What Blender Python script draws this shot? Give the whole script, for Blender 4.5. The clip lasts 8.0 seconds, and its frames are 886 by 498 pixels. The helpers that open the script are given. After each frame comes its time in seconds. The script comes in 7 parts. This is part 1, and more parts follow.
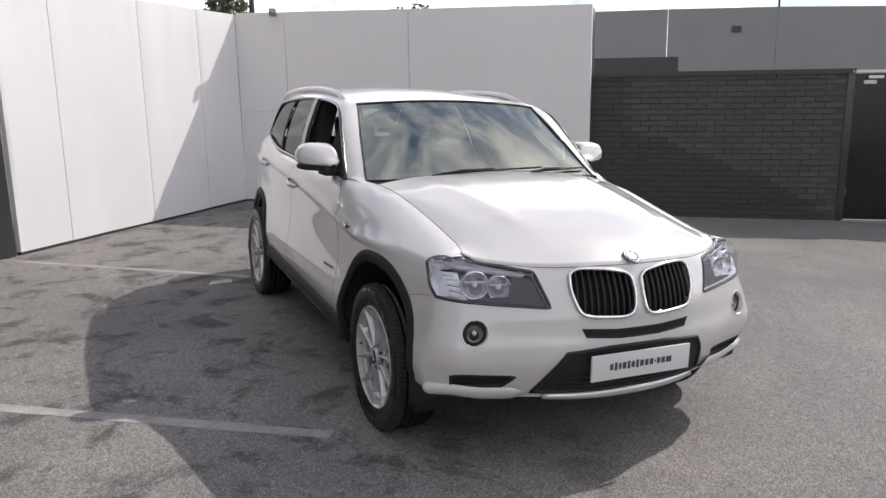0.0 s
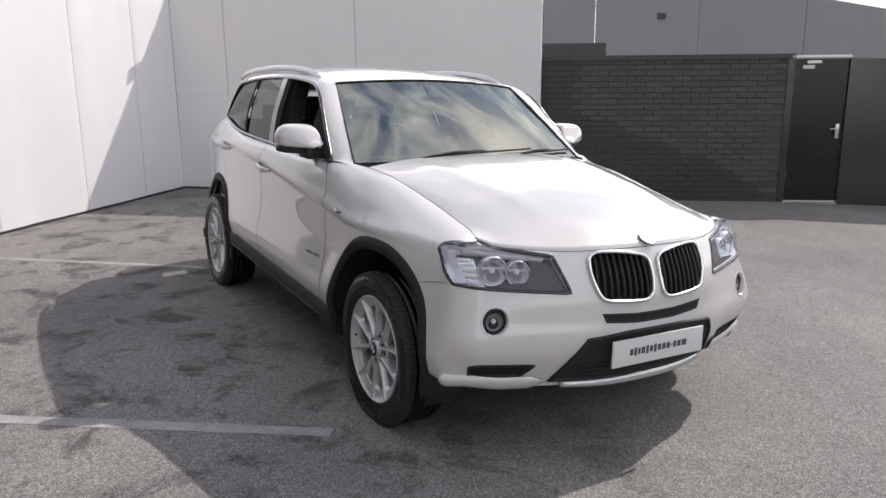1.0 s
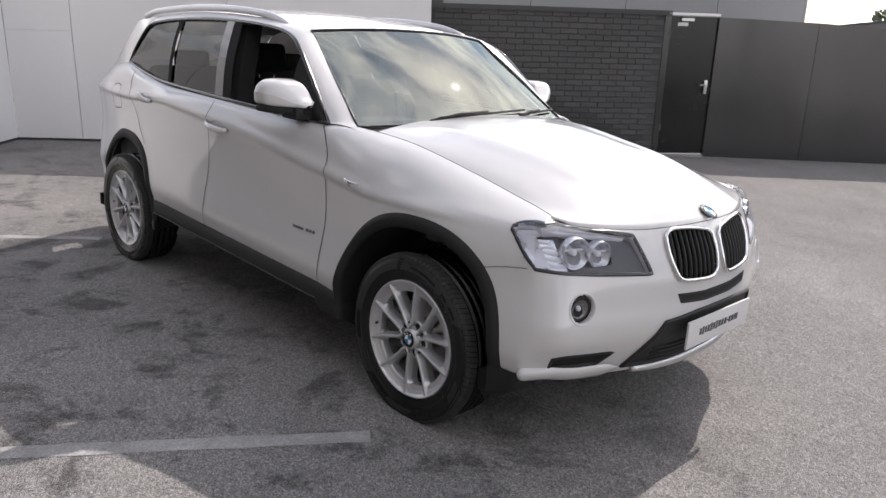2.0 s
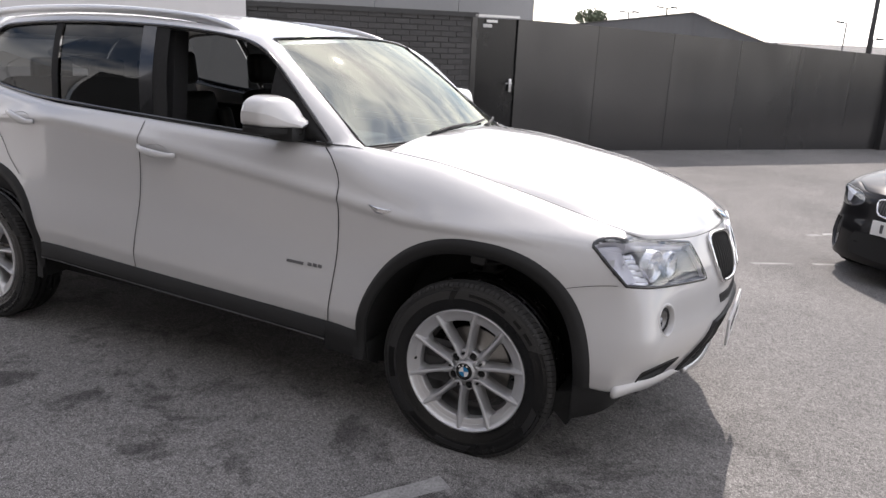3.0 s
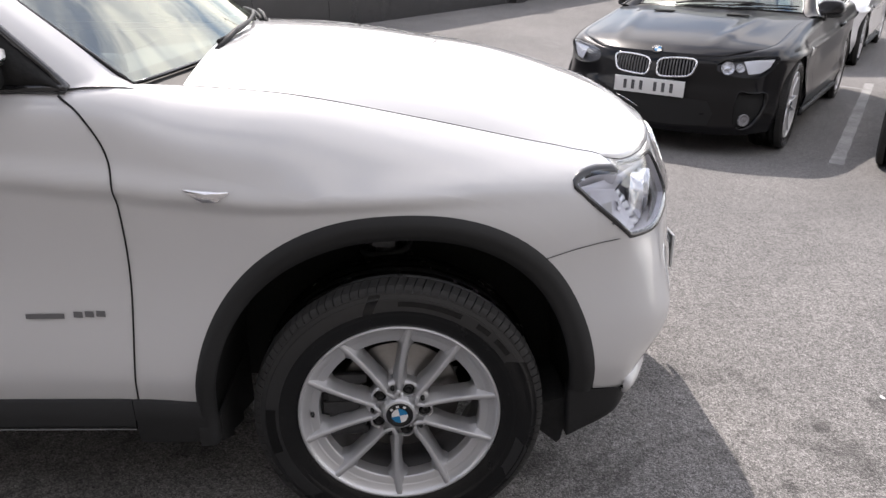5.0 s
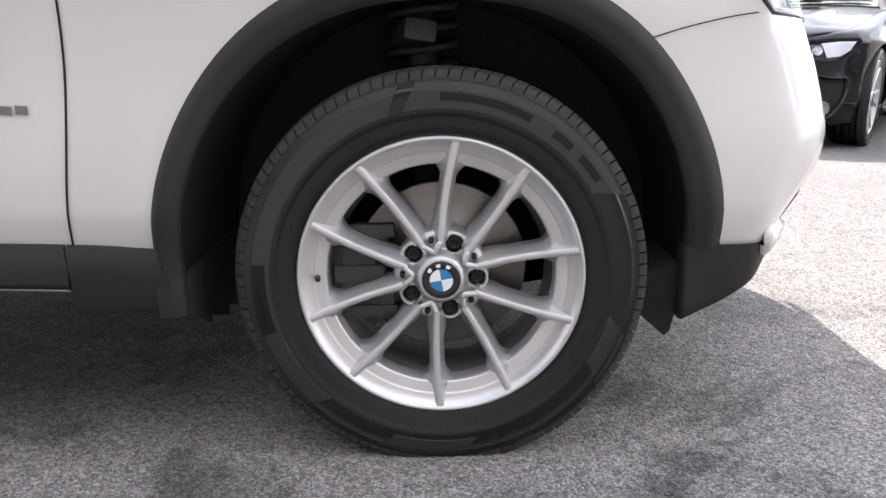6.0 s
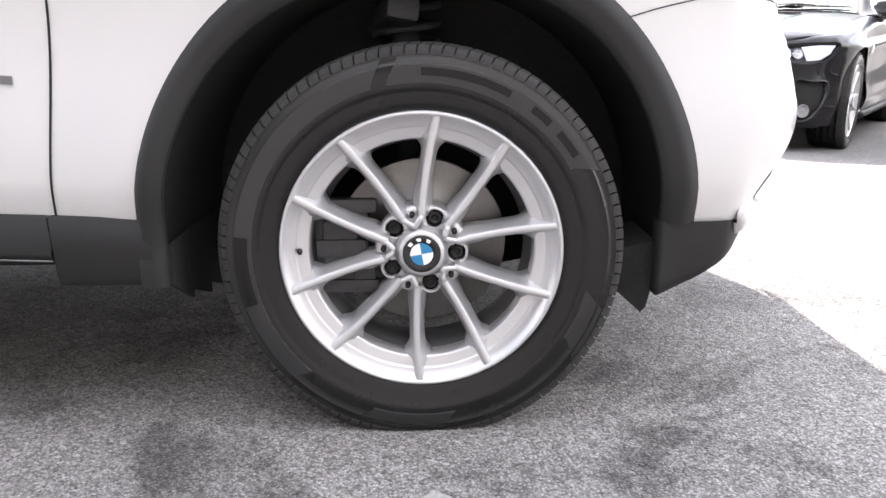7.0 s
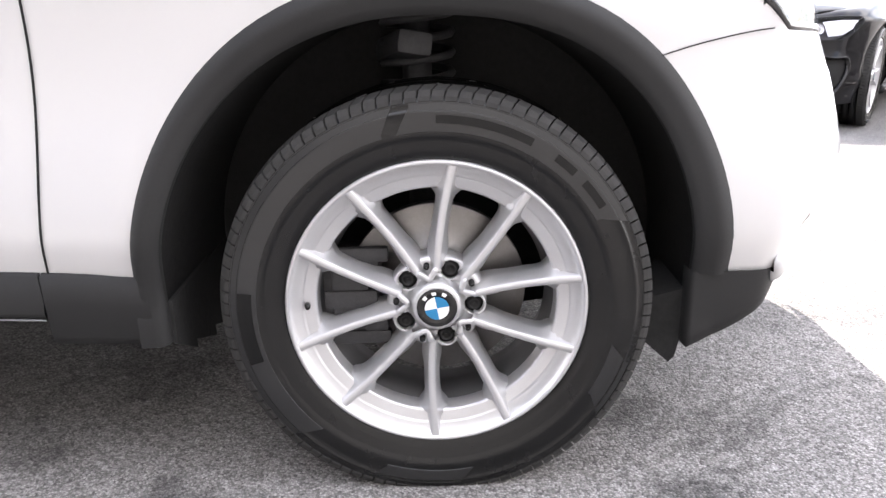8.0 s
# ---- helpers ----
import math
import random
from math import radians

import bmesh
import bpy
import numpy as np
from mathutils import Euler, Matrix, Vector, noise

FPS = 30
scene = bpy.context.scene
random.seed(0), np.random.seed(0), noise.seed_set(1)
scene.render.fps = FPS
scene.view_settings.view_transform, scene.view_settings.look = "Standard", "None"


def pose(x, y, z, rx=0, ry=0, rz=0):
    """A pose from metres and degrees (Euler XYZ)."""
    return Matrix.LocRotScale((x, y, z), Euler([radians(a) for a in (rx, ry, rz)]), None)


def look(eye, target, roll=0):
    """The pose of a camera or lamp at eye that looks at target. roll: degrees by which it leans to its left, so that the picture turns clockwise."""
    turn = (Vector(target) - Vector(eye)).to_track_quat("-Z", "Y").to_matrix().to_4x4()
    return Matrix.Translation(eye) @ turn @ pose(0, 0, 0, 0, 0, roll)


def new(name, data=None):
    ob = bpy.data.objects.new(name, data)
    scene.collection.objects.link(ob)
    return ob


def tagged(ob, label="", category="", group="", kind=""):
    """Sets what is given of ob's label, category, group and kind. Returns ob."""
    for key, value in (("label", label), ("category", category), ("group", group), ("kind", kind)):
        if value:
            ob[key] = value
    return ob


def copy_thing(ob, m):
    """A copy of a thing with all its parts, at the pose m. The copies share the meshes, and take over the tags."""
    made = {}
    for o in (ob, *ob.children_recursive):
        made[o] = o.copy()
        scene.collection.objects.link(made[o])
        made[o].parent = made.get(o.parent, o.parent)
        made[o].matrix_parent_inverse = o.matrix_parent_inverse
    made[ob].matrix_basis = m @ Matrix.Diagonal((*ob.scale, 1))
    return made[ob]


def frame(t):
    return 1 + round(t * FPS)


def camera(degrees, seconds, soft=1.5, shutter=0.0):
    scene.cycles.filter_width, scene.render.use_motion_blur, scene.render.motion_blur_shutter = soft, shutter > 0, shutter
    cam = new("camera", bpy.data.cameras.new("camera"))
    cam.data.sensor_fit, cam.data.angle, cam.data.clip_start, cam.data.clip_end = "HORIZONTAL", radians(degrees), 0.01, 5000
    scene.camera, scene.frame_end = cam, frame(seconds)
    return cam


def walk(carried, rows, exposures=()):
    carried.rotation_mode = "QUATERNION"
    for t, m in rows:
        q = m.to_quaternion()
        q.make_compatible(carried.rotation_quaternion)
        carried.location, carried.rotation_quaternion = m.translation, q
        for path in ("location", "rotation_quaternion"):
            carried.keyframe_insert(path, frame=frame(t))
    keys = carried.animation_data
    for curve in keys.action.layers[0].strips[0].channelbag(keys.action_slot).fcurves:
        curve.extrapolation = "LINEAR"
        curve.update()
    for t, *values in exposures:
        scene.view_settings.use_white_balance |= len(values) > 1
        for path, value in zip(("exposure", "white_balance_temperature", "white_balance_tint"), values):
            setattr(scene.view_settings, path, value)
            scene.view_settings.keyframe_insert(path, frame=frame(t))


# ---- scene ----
cam = camera(60.5, 8.0)
PATH = [
    (0, (-2.023, -3.314, 1.584), (-1.217, -1.53, 1.177), -0.8),
    (0.5, (-2.048, -3.252, 1.56), (-1.224, -1.477, 1.148), -0.6),
    (1, (-2.277, -3.007, 1.549), (-1.297, -1.321, 1.105), -0.5),
    (1.5, (-2.501, -2.603, 1.535), (-1.307, -1.09, 0.999), 0.3),
    (1.7, (-2.636, -2.426, 1.569), (-1.396, -0.959, 1.013), 1.4),
    (2.8, (-3.246, -1.253, 1.6), (-1.571, -0.328, 1.016), 1.4),
    (3, (-3.357, -1.042, 1.604), (-1.62, -0.226, 1.039), 2.5),
    (3.5, (-3.41, -0.598, 1.595), (-1.552, -0.169, 0.99), 2.3),
    (4, (-3.231, -0.16, 1.597), (-1.345, -0.105, 0.935), 2.3),
    (4.2, (-3.138, -0.031, 1.575), (-1.251, -0.084, 0.916), 1.9),
    (5.3, (-2.19, -0.039, 1.338), (-0.387, -0.099, 0.476), -1.2),
    (5.5, (-2.109, -0.034, 1.15), (-0.301, -0.052, 0.295), -1.1),
    (6, (-2.124, -0.012, 0.795), (-0.226, 0.0, 0.164), -1.5),
    (6.5, (-2.143, -0.021, 0.769), (-0.246, -0.043, 0.140), -0.8),
    (7, (-2.161, -0.02, 0.749), (-0.259, -0.046, 0.133), -0.7),
    (7.5, (-2.15, -0.016, 0.743), (-0.245, -0.041, 0.133), -0.8),
    (8, (-2.032, -0.009, 0.867), (-0.163, -0.014, 0.154), -1.3),
]
EXPOSURES = [(t, e, 6780, 15) for t, e in ((0.0, 0.04), (1.5, 0.22), (3.0, 0.42), (4.2, 0.52), (5.3, 0.70), (5.6, 0.92), (6.0, 1.68), (6.5, 2.08), (8.0, 2.40))]
walk(cam, [(t, look(eye, target, roll)) for t, eye, target, roll in PATH], EXPOSURES)


# ---- world and sun ----
SUN_X, SUN_Y = 1.0, 0.17          # the sun stands to +x, a little to +y
world = bpy.data.worlds.new("sky_world")
scene.world = world
world.use_nodes = True
wn = world.node_tree
wn.nodes.clear()
w_out = wn.nodes.new("ShaderNodeOutputWorld")
w_bg = wn.nodes.new("ShaderNodeBackground")
w_sky = wn.nodes.new("ShaderNodeTexSky")
w_sky.sky_type = 'NISHITA'
w_sky.sun_disc = False
w_sky.sun_elevation = math.atan2(1.0, math.hypot(SUN_X, SUN_Y))
w_sky.sun_rotation = math.atan2(SUN_X, SUN_Y)
w_sky.altitude = 50
w_sky.air_density, w_sky.dust_density, w_sky.ozone_density = 1.0, 0.6, 1.0
w_co = wn.nodes.new("ShaderNodeTexCoord")
w_map = wn.nodes.new("ShaderNodeMapping")
w_map.inputs["Scale"].default_value = (1.0, 1.0, 2.2)
w_noise = wn.nodes.new("ShaderNodeTexNoise")
w_noise.inputs["Scale"].default_value = 3.2
w_noise.inputs["Detail"].default_value = 7
w_noise.inputs["Roughness"].default_value = 0.6
w_noise.inputs["Distortion"].default_value = 0.4
w_ramp = wn.nodes.new("ShaderNodeValToRGB")
w_ramp.color_ramp.elements[0].position = 0.38
w_ramp.color_ramp.elements[1].position = 0.62
w_mix = wn.nodes.new("ShaderNodeMix")
w_mix.data_type = 'RGBA'
w_mix.inputs[7].default_value = (15.6, 15.5, 15.4, 1)
wn.links.new(w_co.outputs["Generated"], w_map.inputs["Vector"])
wn.links.new(w_map.outputs["Vector"], w_noise.inputs["Vector"])
wn.links.new(w_noise.outputs["Fac"], w_ramp.inputs["Fac"])
# the clouds thin out towards the zenith
w_xyz = wn.nodes.new("ShaderNodeSeparateXYZ")
wn.links.new(w_co.outputs["Generated"], w_xyz.inputs[0])
w_high = wn.nodes.new("ShaderNodeMapRange")
w_high.inputs["From Min"].default_value, w_high.inputs["From Max"].default_value = 0.30, 0.85
w_high.inputs["To Min"].default_value, w_high.inputs["To Max"].default_value = 1.0, 0.55
wn.links.new(w_xyz.outputs[2], w_high.inputs["Value"])
w_thin = wn.nodes.new("ShaderNodeMath")
w_thin.operation = 'MULTIPLY'
wn.links.new(w_ramp.outputs["Color"], w_thin.inputs[0])
wn.links.new(w_high.outputs[0], w_thin.inputs[1])
wn.links.new(w_thin.outputs[0], w_mix.inputs[0])
wn.links.new(w_sky.outputs["Color"], w_mix.inputs[6])
wn.links.new(w_mix.outputs[2], w_bg.inputs["Color"])
w_bg.inputs["Strength"].default_value = 0.130
wn.links.new(w_bg.outputs["Background"], w_out.inputs["Surface"])

sun_data = bpy.data.lights.new("sun", 'SUN')
sun_data.energy = 3.45
sun_data.angle = radians(0.53)
sun_data.color = (1.0, 0.965, 0.92)
sun = new("sun", sun_data)
sun.matrix_world = look((SUN_X * 20, SUN_Y * 20, 20), (0, 0, 0))

# ---- materials ----


def mat(name, color, rough=0.5, metal=0.0, coat=0.0, grain=0.0, grain_scale=40.0, blotch=0.0, blotch_scale=1.5,
        bump=0.0, bump_scale=200.0, rough_var=0.0, spec=0.5, island=0.0, obj_var=0.0, transmission=0.0, emit=0.0):
    """A principled material with two scales of variation and a fine relief."""
    m = bpy.data.materials.new(name)
    m.use_nodes = True
    nt = m.node_tree
    b = nt.nodes["Principled BSDF"]
    b.inputs["Base Color"].default_value = (*color, 1)
    b.inputs["Roughness"].default_value = rough
    b.inputs["Metallic"].default_value = metal
    b.inputs["Coat Weight"].default_value = coat
    b.inputs["Coat Roughness"].default_value = 0.03
    b.inputs["Specular IOR Level"].default_value = spec
    b.inputs["Transmission Weight"].default_value = transmission
    if emit:
        b.inputs["Emission Color"].default_value = (*color, 1)
        b.inputs["Emission Strength"].default_value = emit
    co = nt.nodes.new("ShaderNodeTexCoord")
    last = None

    def scaled(fac_socket, amount, center):
        """value -> 1 + amount * (value - center)"""
        n = nt.nodes.new("ShaderNodeMath")
        n.operation = 'MULTIPLY_ADD'
        nt.links.new(fac_socket, n.inputs[0])
        n.inputs[1].default_value = amount
        n.inputs[2].default_value = 1 - amount * center
        return n.outputs[0]

    def noise_tex(scale, detail=4.0, rough_=0.6):
        n = nt.nodes.new("ShaderNodeTexNoise")
        n.inputs["Scale"].default_value = scale
        n.inputs["Detail"].default_value = detail
        n.inputs["Roughness"].default_value = rough_
        nt.links.new(co.outputs["Object"], n.inputs["Vector"])
        return n

    facs = []
    if grain:
        facs.append(scaled(noise_tex(grain_scale, 3).outputs["Fac"], grain * 2.2, 0.5))
    if blotch:
        facs.append(scaled(noise_tex(blotch_scale, 6).outputs["Fac"], blotch * 2.2, 0.5))
    if obj_var:
        oi = nt.nodes.new("ShaderNodeObjectInfo")
        facs.append(scaled(oi.outputs["Random"], obj_var, 0.5))
    if island:
        gi = nt.nodes.new("ShaderNodeNewGeometry")
        facs.append(scaled(gi.outputs["Random Per Island"], island, 0.5))
    for f in facs:
        if last is None:
            last = f
        else:
            n = nt.nodes.new("ShaderNodeMath")
            n.operation = 'MULTIPLY'
            nt.links.new(last, n.inputs[0])
            nt.links.new(f, n.inputs[1])
            last = n.outputs[0]
    if last is not None:
        v = nt.nodes.new("ShaderNodeVectorMath")
        v.operation = 'SCALE'
        v.inputs[0].default_value = color
        nt.links.new(last, v.inputs["Scale"])
        nt.links.new(v.outputs[0], b.inputs["Base Color"])
    if rough_var:
        r = nt.nodes.new("ShaderNodeMath")
        r.operation = 'MULTIPLY_ADD'
        nt.links.new(noise_tex(blotch_scale * 3, 5).outputs["Fac"], r.inputs[0])
        r.inputs[1].default_value = rough_var * 2
        r.inputs[2].default_value = rough - rough_var
        nt.links.new(r.outputs[0], b.inputs["Roughness"])
    if bump:
        bn = nt.nodes.new("ShaderNodeBump")
        bn.inputs["Strength"].default_value = min(1.0, bump)
        bn.inputs["Distance"].default_value = 0.004
        nt.links.new(noise_tex(bump_scale, 3).outputs["Fac"], bn.inputs["Height"])
        nt.links.new(bn.outputs["Normal"], b.inputs["Normal"])
    return m


def glass_mat(name, tint, gloss=0.0, see=0.8, share=1.0, mirror=(0.96, 0.97, 0.95)):
    """Thin pane: see-through with a tint, mirror-like at grazing angles by Fresnel."""
    m = bpy.data.materials.new(name)
    m.use_nodes = True
    nt = m.node_tree
    nt.nodes.clear()
    out = nt.nodes.new("ShaderNodeOutputMaterial")
    tr = nt.nodes.new("ShaderNodeBsdfTransparent")
    tr.inputs["Color"].default_value = (*[see * c for c in tint], 1)
    gl = nt.nodes.new("ShaderNodeBsdfGlossy")
    gl.inputs["Roughness"].default_value = 0.015
    gl.inputs["Color"].default_value = (*mirror, 1)
    fr = nt.nodes.new("ShaderNodeFresnel")
    fr.inputs["IOR"].default_value = 1.6 + gloss
    mx = nt.nodes.new("ShaderNodeMixShader")
    sc = nt.nodes.new("ShaderNodeMath")
    sc.operation = 'MULTIPLY'
    sc.inputs[1].default_value = share
    nt.links.new(fr.outputs[0], sc.inputs[0])
    nt.links.new(sc.outputs[0], mx.inputs[0])
    nt.links.new(tr.outputs[0], mx.inputs[1])
    nt.links.new(gl.outputs[0], mx.inputs[2])
    nt.links.new(mx.outputs[0], out.inputs["Surface"])
    return m


def asphalt_mat():
    """Worn asphalt: light stones in a grey binder, broad stains, oil spots, fine cracks."""
    m = bpy.data.materials.new("worn_asphalt")
    m.use_nodes = True
    nt = m.node_tree
    b = nt.nodes["Principled BSDF"]
    b.inputs["Roughness"].default_value = 0.88
    b.inputs["Specular IOR Level"].default_value = 0.3
    co = nt.nodes.new("ShaderNodeTexCoord")

    def tex(kind, scale, **kw):
        n = nt.nodes.new(kind)
        n.inputs["Scale"].default_value = scale
        for k, v in kw.items():
            n.inputs[k].default_value = v
        nt.links.new(co.outputs["Object"], n.inputs["Vector"])
        return n

    def ramp(sock, a, ca, c, cc):
        r = nt.nodes.new("ShaderNodeValToRGB")
        r.color_ramp.elements[0].position, r.color_ramp.elements[0].color = a, (*ca, 1)
        r.color_ramp.elements[1].position, r.color_ramp.elements[1].color = c, (*cc, 1)
        nt.links.new(sock, r.inputs["Fac"])
        return r.outputs["Color"]

    def mult(a, c):
        n = nt.nodes.new("ShaderNodeMix")
        n.data_type, n.blend_type = 'RGBA', 'MULTIPLY'
        n.inputs[0].default_value = 1.0
        nt.links.new(a, n.inputs[6])
        nt.links.new(c, n.inputs[7])
        return n.outputs[2]

    stones = tex("ShaderNodeTexVoronoi", 230.0)
    base = ramp(stones.outputs["Color"], 0.0, (0.080, 0.077, 0.075), 1.0, (0.42, 0.406, 0.396))
    joint = ramp(stones.outputs["Distance"], 0.25, (1, 1, 1), 0.62, (0.62, 0.62, 0.62))
    broad = ramp(tex("ShaderNodeTexNoise", 0.55, Detail=6.0, Roughness=0.62).outputs["Fac"], 0.3, (0.76, 0.76, 0.76), 0.7, (1.16, 1.15, 1.14))
    # runs above 1: asphalt between stains is lightened to offset the car's shade
    stain_lift = ramp(tex("ShaderNodeTexNoise", 2.6, Detail=9.0, Roughness=0.66, Distortion=0.5).outputs["Fac"], 0.385, (0.50, 0.50, 0.50), 0.485, (1.11, 1.11, 1.11))
    spot = ramp(tex("ShaderNodeTexNoise", 5.0, Detail=6.0, Roughness=0.6).outputs["Fac"], 0.30, (0.42, 0.42, 0.42), 0.39, (1, 1, 1))
    # the wet and oily stains lie where cars are parked, on the -x side
    xyz = nt.nodes.new("ShaderNodeSeparateXYZ")
    nt.links.new(co.outputs["Object"], xyz.inputs[0])
    side = nt.nodes.new("ShaderNodeMapRange")
    side.inputs["From Min"].default_value, side.inputs["From Max"].default_value = 0.4, -1.0
    side.inputs["To Min"].default_value, side.inputs["To Max"].default_value = 0.12, 1.0
    nt.links.new(xyz.outputs[0], side.inputs["Value"])

    def where(sock):
        n = nt.nodes.new("ShaderNodeMix")
        n.data_type = 'RGBA'
        n.inputs[6].default_value = (1, 1, 1, 1)
        nt.links.new(side.outputs[0], n.inputs[0])
        nt.links.new(sock, n.inputs[7])
        return n.outputs[2]
    grit = ramp(tex("ShaderNodeTexVoronoi", 88.0).outputs["Color"], 0.1, (0.80, 0.80, 0.80), 0.9, (1.20, 1.20, 1.20))
    c = mult(mult(mult(mult(base, grit), joint), mult(broad, where(stain_lift))), where(spot))
    nt.links.new(c, b.inputs["Base Color"])
    bn = nt.nodes.new("ShaderNodeBump")
    bn.inputs["Strength"].default_value = 0.55
    bn.inputs["Distance"].default_value = 0.004
    bn.invert = True
    nt.links.new(stones.outputs["Distance"], bn.inputs["Height"])
    nt.links.new(bn.outputs["Normal"], b.inputs["Normal"])
    return m


ASPHALT = asphalt_mat()
LINE = mat("worn_line_paint", (0.29, 0.284, 0.278), 0.8, grain=0.6, grain_scale=90, blotch=0.7, blotch_scale=4, bump=0.5, bump_scale=90)
PAINT_WHITE = mat("white_car_paint", (0.572, 0.567, 0.567), 0.28, coat=1.0, grain=0.015, grain_scale=600, blotch=0.015)
PAINT_BLACK = mat("black_car_paint", (0.0045, 0.0042, 0.005), 0.3, coat=0.42, spec=0.08, blotch=0.1)
PAINT_DARK = mat("dark_grey_car_paint", (0.02, 0.02, 0.023), 0.25, coat=1.0, blotch=0.1)
PLASTIC = mat("dark_textured_plastic", (0.019, 0.019, 0.0194), 0.6, spec=0.3, grain=0.15, grain_scale=300, blotch=0.12, blotch_scale=4, bump=0.15, bump_scale=700)
GLOSS_BLACK = mat("gloss_black_trim", (0.008, 0.008, 0.009), 0.18, blotch=0.1, coat=0.6)
SEAM = mat("shut_line_gap", (0.008, 0.008, 0.008), 0.9, blotch=0.1)
EDGE_GLINT = mat("sill_edge_glint", (0.15, 0.15, 0.155), 0.4, blotch=0.1)
LINER = mat("wheel_arch_liner", (0.023, 0.023, 0.023), 0.9, spec=0.2, grain=0.3, grain_scale=80, blotch=0.3, bump=0.3, bump_scale=120)
BOLT = mat("dark_wheel_bolt", (0.014, 0.014, 0.0145), 0.5, metal=0.3, grain=0.2, grain_scale=200, blotch=0.2)
TYRE_MATT = mat("matt_tyre_rubber", (0.016, 0.016, 0.0163), 0.34, spec=0.55, rough_var=0.10, grain=0.2, grain_scale=250, blotch=0.3, blotch_scale=9)
TYRE_MARK = mat("polished_tyre_rubber", (0.006, 0.006, 0.006), 0.25, spec=0.26, grain=0.2, grain_scale=250, blotch=0.2)
TREAD = mat("dusty_tread_rubber", (0.036, 0.0353, 0.0347), 0.75, spec=0.2, grain=0.35, grain_scale=120, blotch=0.3, blotch_scale=14)
RUBBER = mat("tyre_rubber", (0.0045, 0.0045, 0.0046), 0.22, spec=0.42, grain=0.2, grain_scale=250, blotch=0.35, blotch_scale=7, rough_var=0.20, bump=0.12, bump_scale=500)
ALLOY = mat("silver_alloy", (0.57, 0.57, 0.58), 0.32, metal=0.6, grain=0.05, grain_scale=500, blotch=0.06, blotch_scale=8, rough_var=0.06)
BARREL = mat("dull_alloy_barrel", (0.18, 0.18, 0.185), 0.5, metal=0.6, blotch=0.25, blotch_scale=12)
STEEL = mat("brake_steel", (0.30, 0.285, 0.272), 0.38, metal=0.9, grain=0.12, grain_scale=120, blotch=0.2, blotch_scale=9)
IRON = mat("cast_iron", (0.06, 0.06, 0.062), 0.6, metal=0.4, grain=0.3, grain_scale=90, blotch=0.3, bump=0.3, bump_scale=200)
CHROME = mat("chrome", (0.75, 0.75, 0.76), 0.12, metal=1.0, blotch=0.03)
SATIN = mat("satin_silver", (0.58, 0.58, 0.59), 0.32, metal=0.85, blotch=0.05)
REFLECTOR = mat("lamp_reflector", (0.72, 0.72, 0.75), 0.27, metal=0.8, blotch=0.2, blotch_scale=30)
LAMP_PALE = mat("lamp_surround_pale", (0.66, 0.65, 0.69), 0.5, spec=0.3, blotch=0.1, blotch_scale=20)
LAMP_DARK = mat("lamp_housing_dark", (0.070, 0.067, 0.073), 0.35, blotch=0.1, blotch_scale=20)
LAMP_GREY = mat("lamp_housing_grey", (0.24, 0.238, 0.25), 0.4, blotch=0.15, blotch_scale=20)
BULB = mat("lamp_lens_white", (0.75, 0.75, 0.78), 0.1, blotch=0.05)
BLUE = mat("badge_blue", (0.015, 0.20, 0.42), 0.25, blotch=0.05)
WHITE_ENAMEL = mat("badge_white", (0.8, 0.8, 0.8), 0.25, blotch=0.03)
BLACK_ENAMEL = mat("badge_black", (0.01, 0.01, 0.01), 0.25, blotch=0.05)
PLATE_WHITE = mat("plate_white", (0.62, 0.62, 0.62), 0.35, blotch=0.04)
INK = mat("plate_ink", (0.06, 0.06, 0.065), 0.5, blotch=0.1)
INTERIOR = mat("black_upholstery", (0.016, 0.016, 0.017), 0.7, grain=0.2, grain_scale=150, blotch=0.2, blotch_scale=5, bump=0.2, bump_scale=300)
LEATHER = mat("dark_leather", (0.012, 0.0115, 0.0115), 0.5, grain=0.2, grain_scale=90, blotch=0.2, blotch_scale=5, bump=0.2, bump_scale=250)
HEADLINER = mat("grey_headliner", (0.16, 0.158, 0.155), 0.9, grain=0.1, grain_scale=200, blotch=0.08)
WINDSCREEN = glass_mat("windscreen_glass", (0.66, 0.84, 0.82), gloss=1.9, see=0.7, mirror=(0.94, 0.98, 0.87))
SIDE_GLASS = glass_mat("tinted_side_glass", (0.32, 0.33, 0.33), gloss=0.05, see=0.42, share=0.55)
LENS = glass_mat("clear_lamp_lens", (0.95, 0.97, 1.0), gloss=-0.22, see=0.95, share=0.15)
PAPER = mat("white_paper_disc", (0.6, 0.62, 0.63), 0.7, blotch=0.1, blotch_scale=60)

WHITE_PANEL = mat("white_painted_board", (0.72, 0.715, 0.72), 0.5, grain=0.03, grain_scale=90, blotch=0.05, blotch_scale=1.1, bump=0.05, bump_scale=60)
DARK_KERB = mat("dark_wall_foot", (0.03, 0.03, 0.03), 0.8, grain=0.3, blotch=0.3, bump=0.3)
BRICK_DARK = mat("darker_brick", (0.034, 0.034, 0.034), 0.6, grain=0.3, grain_scale=45, blotch=0.4, blotch_scale=1.8, obj_var=0.22, bump=0.4, bump_scale=70)
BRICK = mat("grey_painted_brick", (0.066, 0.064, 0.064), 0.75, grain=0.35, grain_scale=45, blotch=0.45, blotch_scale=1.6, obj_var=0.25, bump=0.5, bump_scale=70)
MORTAR = mat("dark_mortar", (0.058, 0.057, 0.057), 0.9, grain=0.3, grain_scale=60, blotch=0.3, bump=0.4, bump_scale=120)
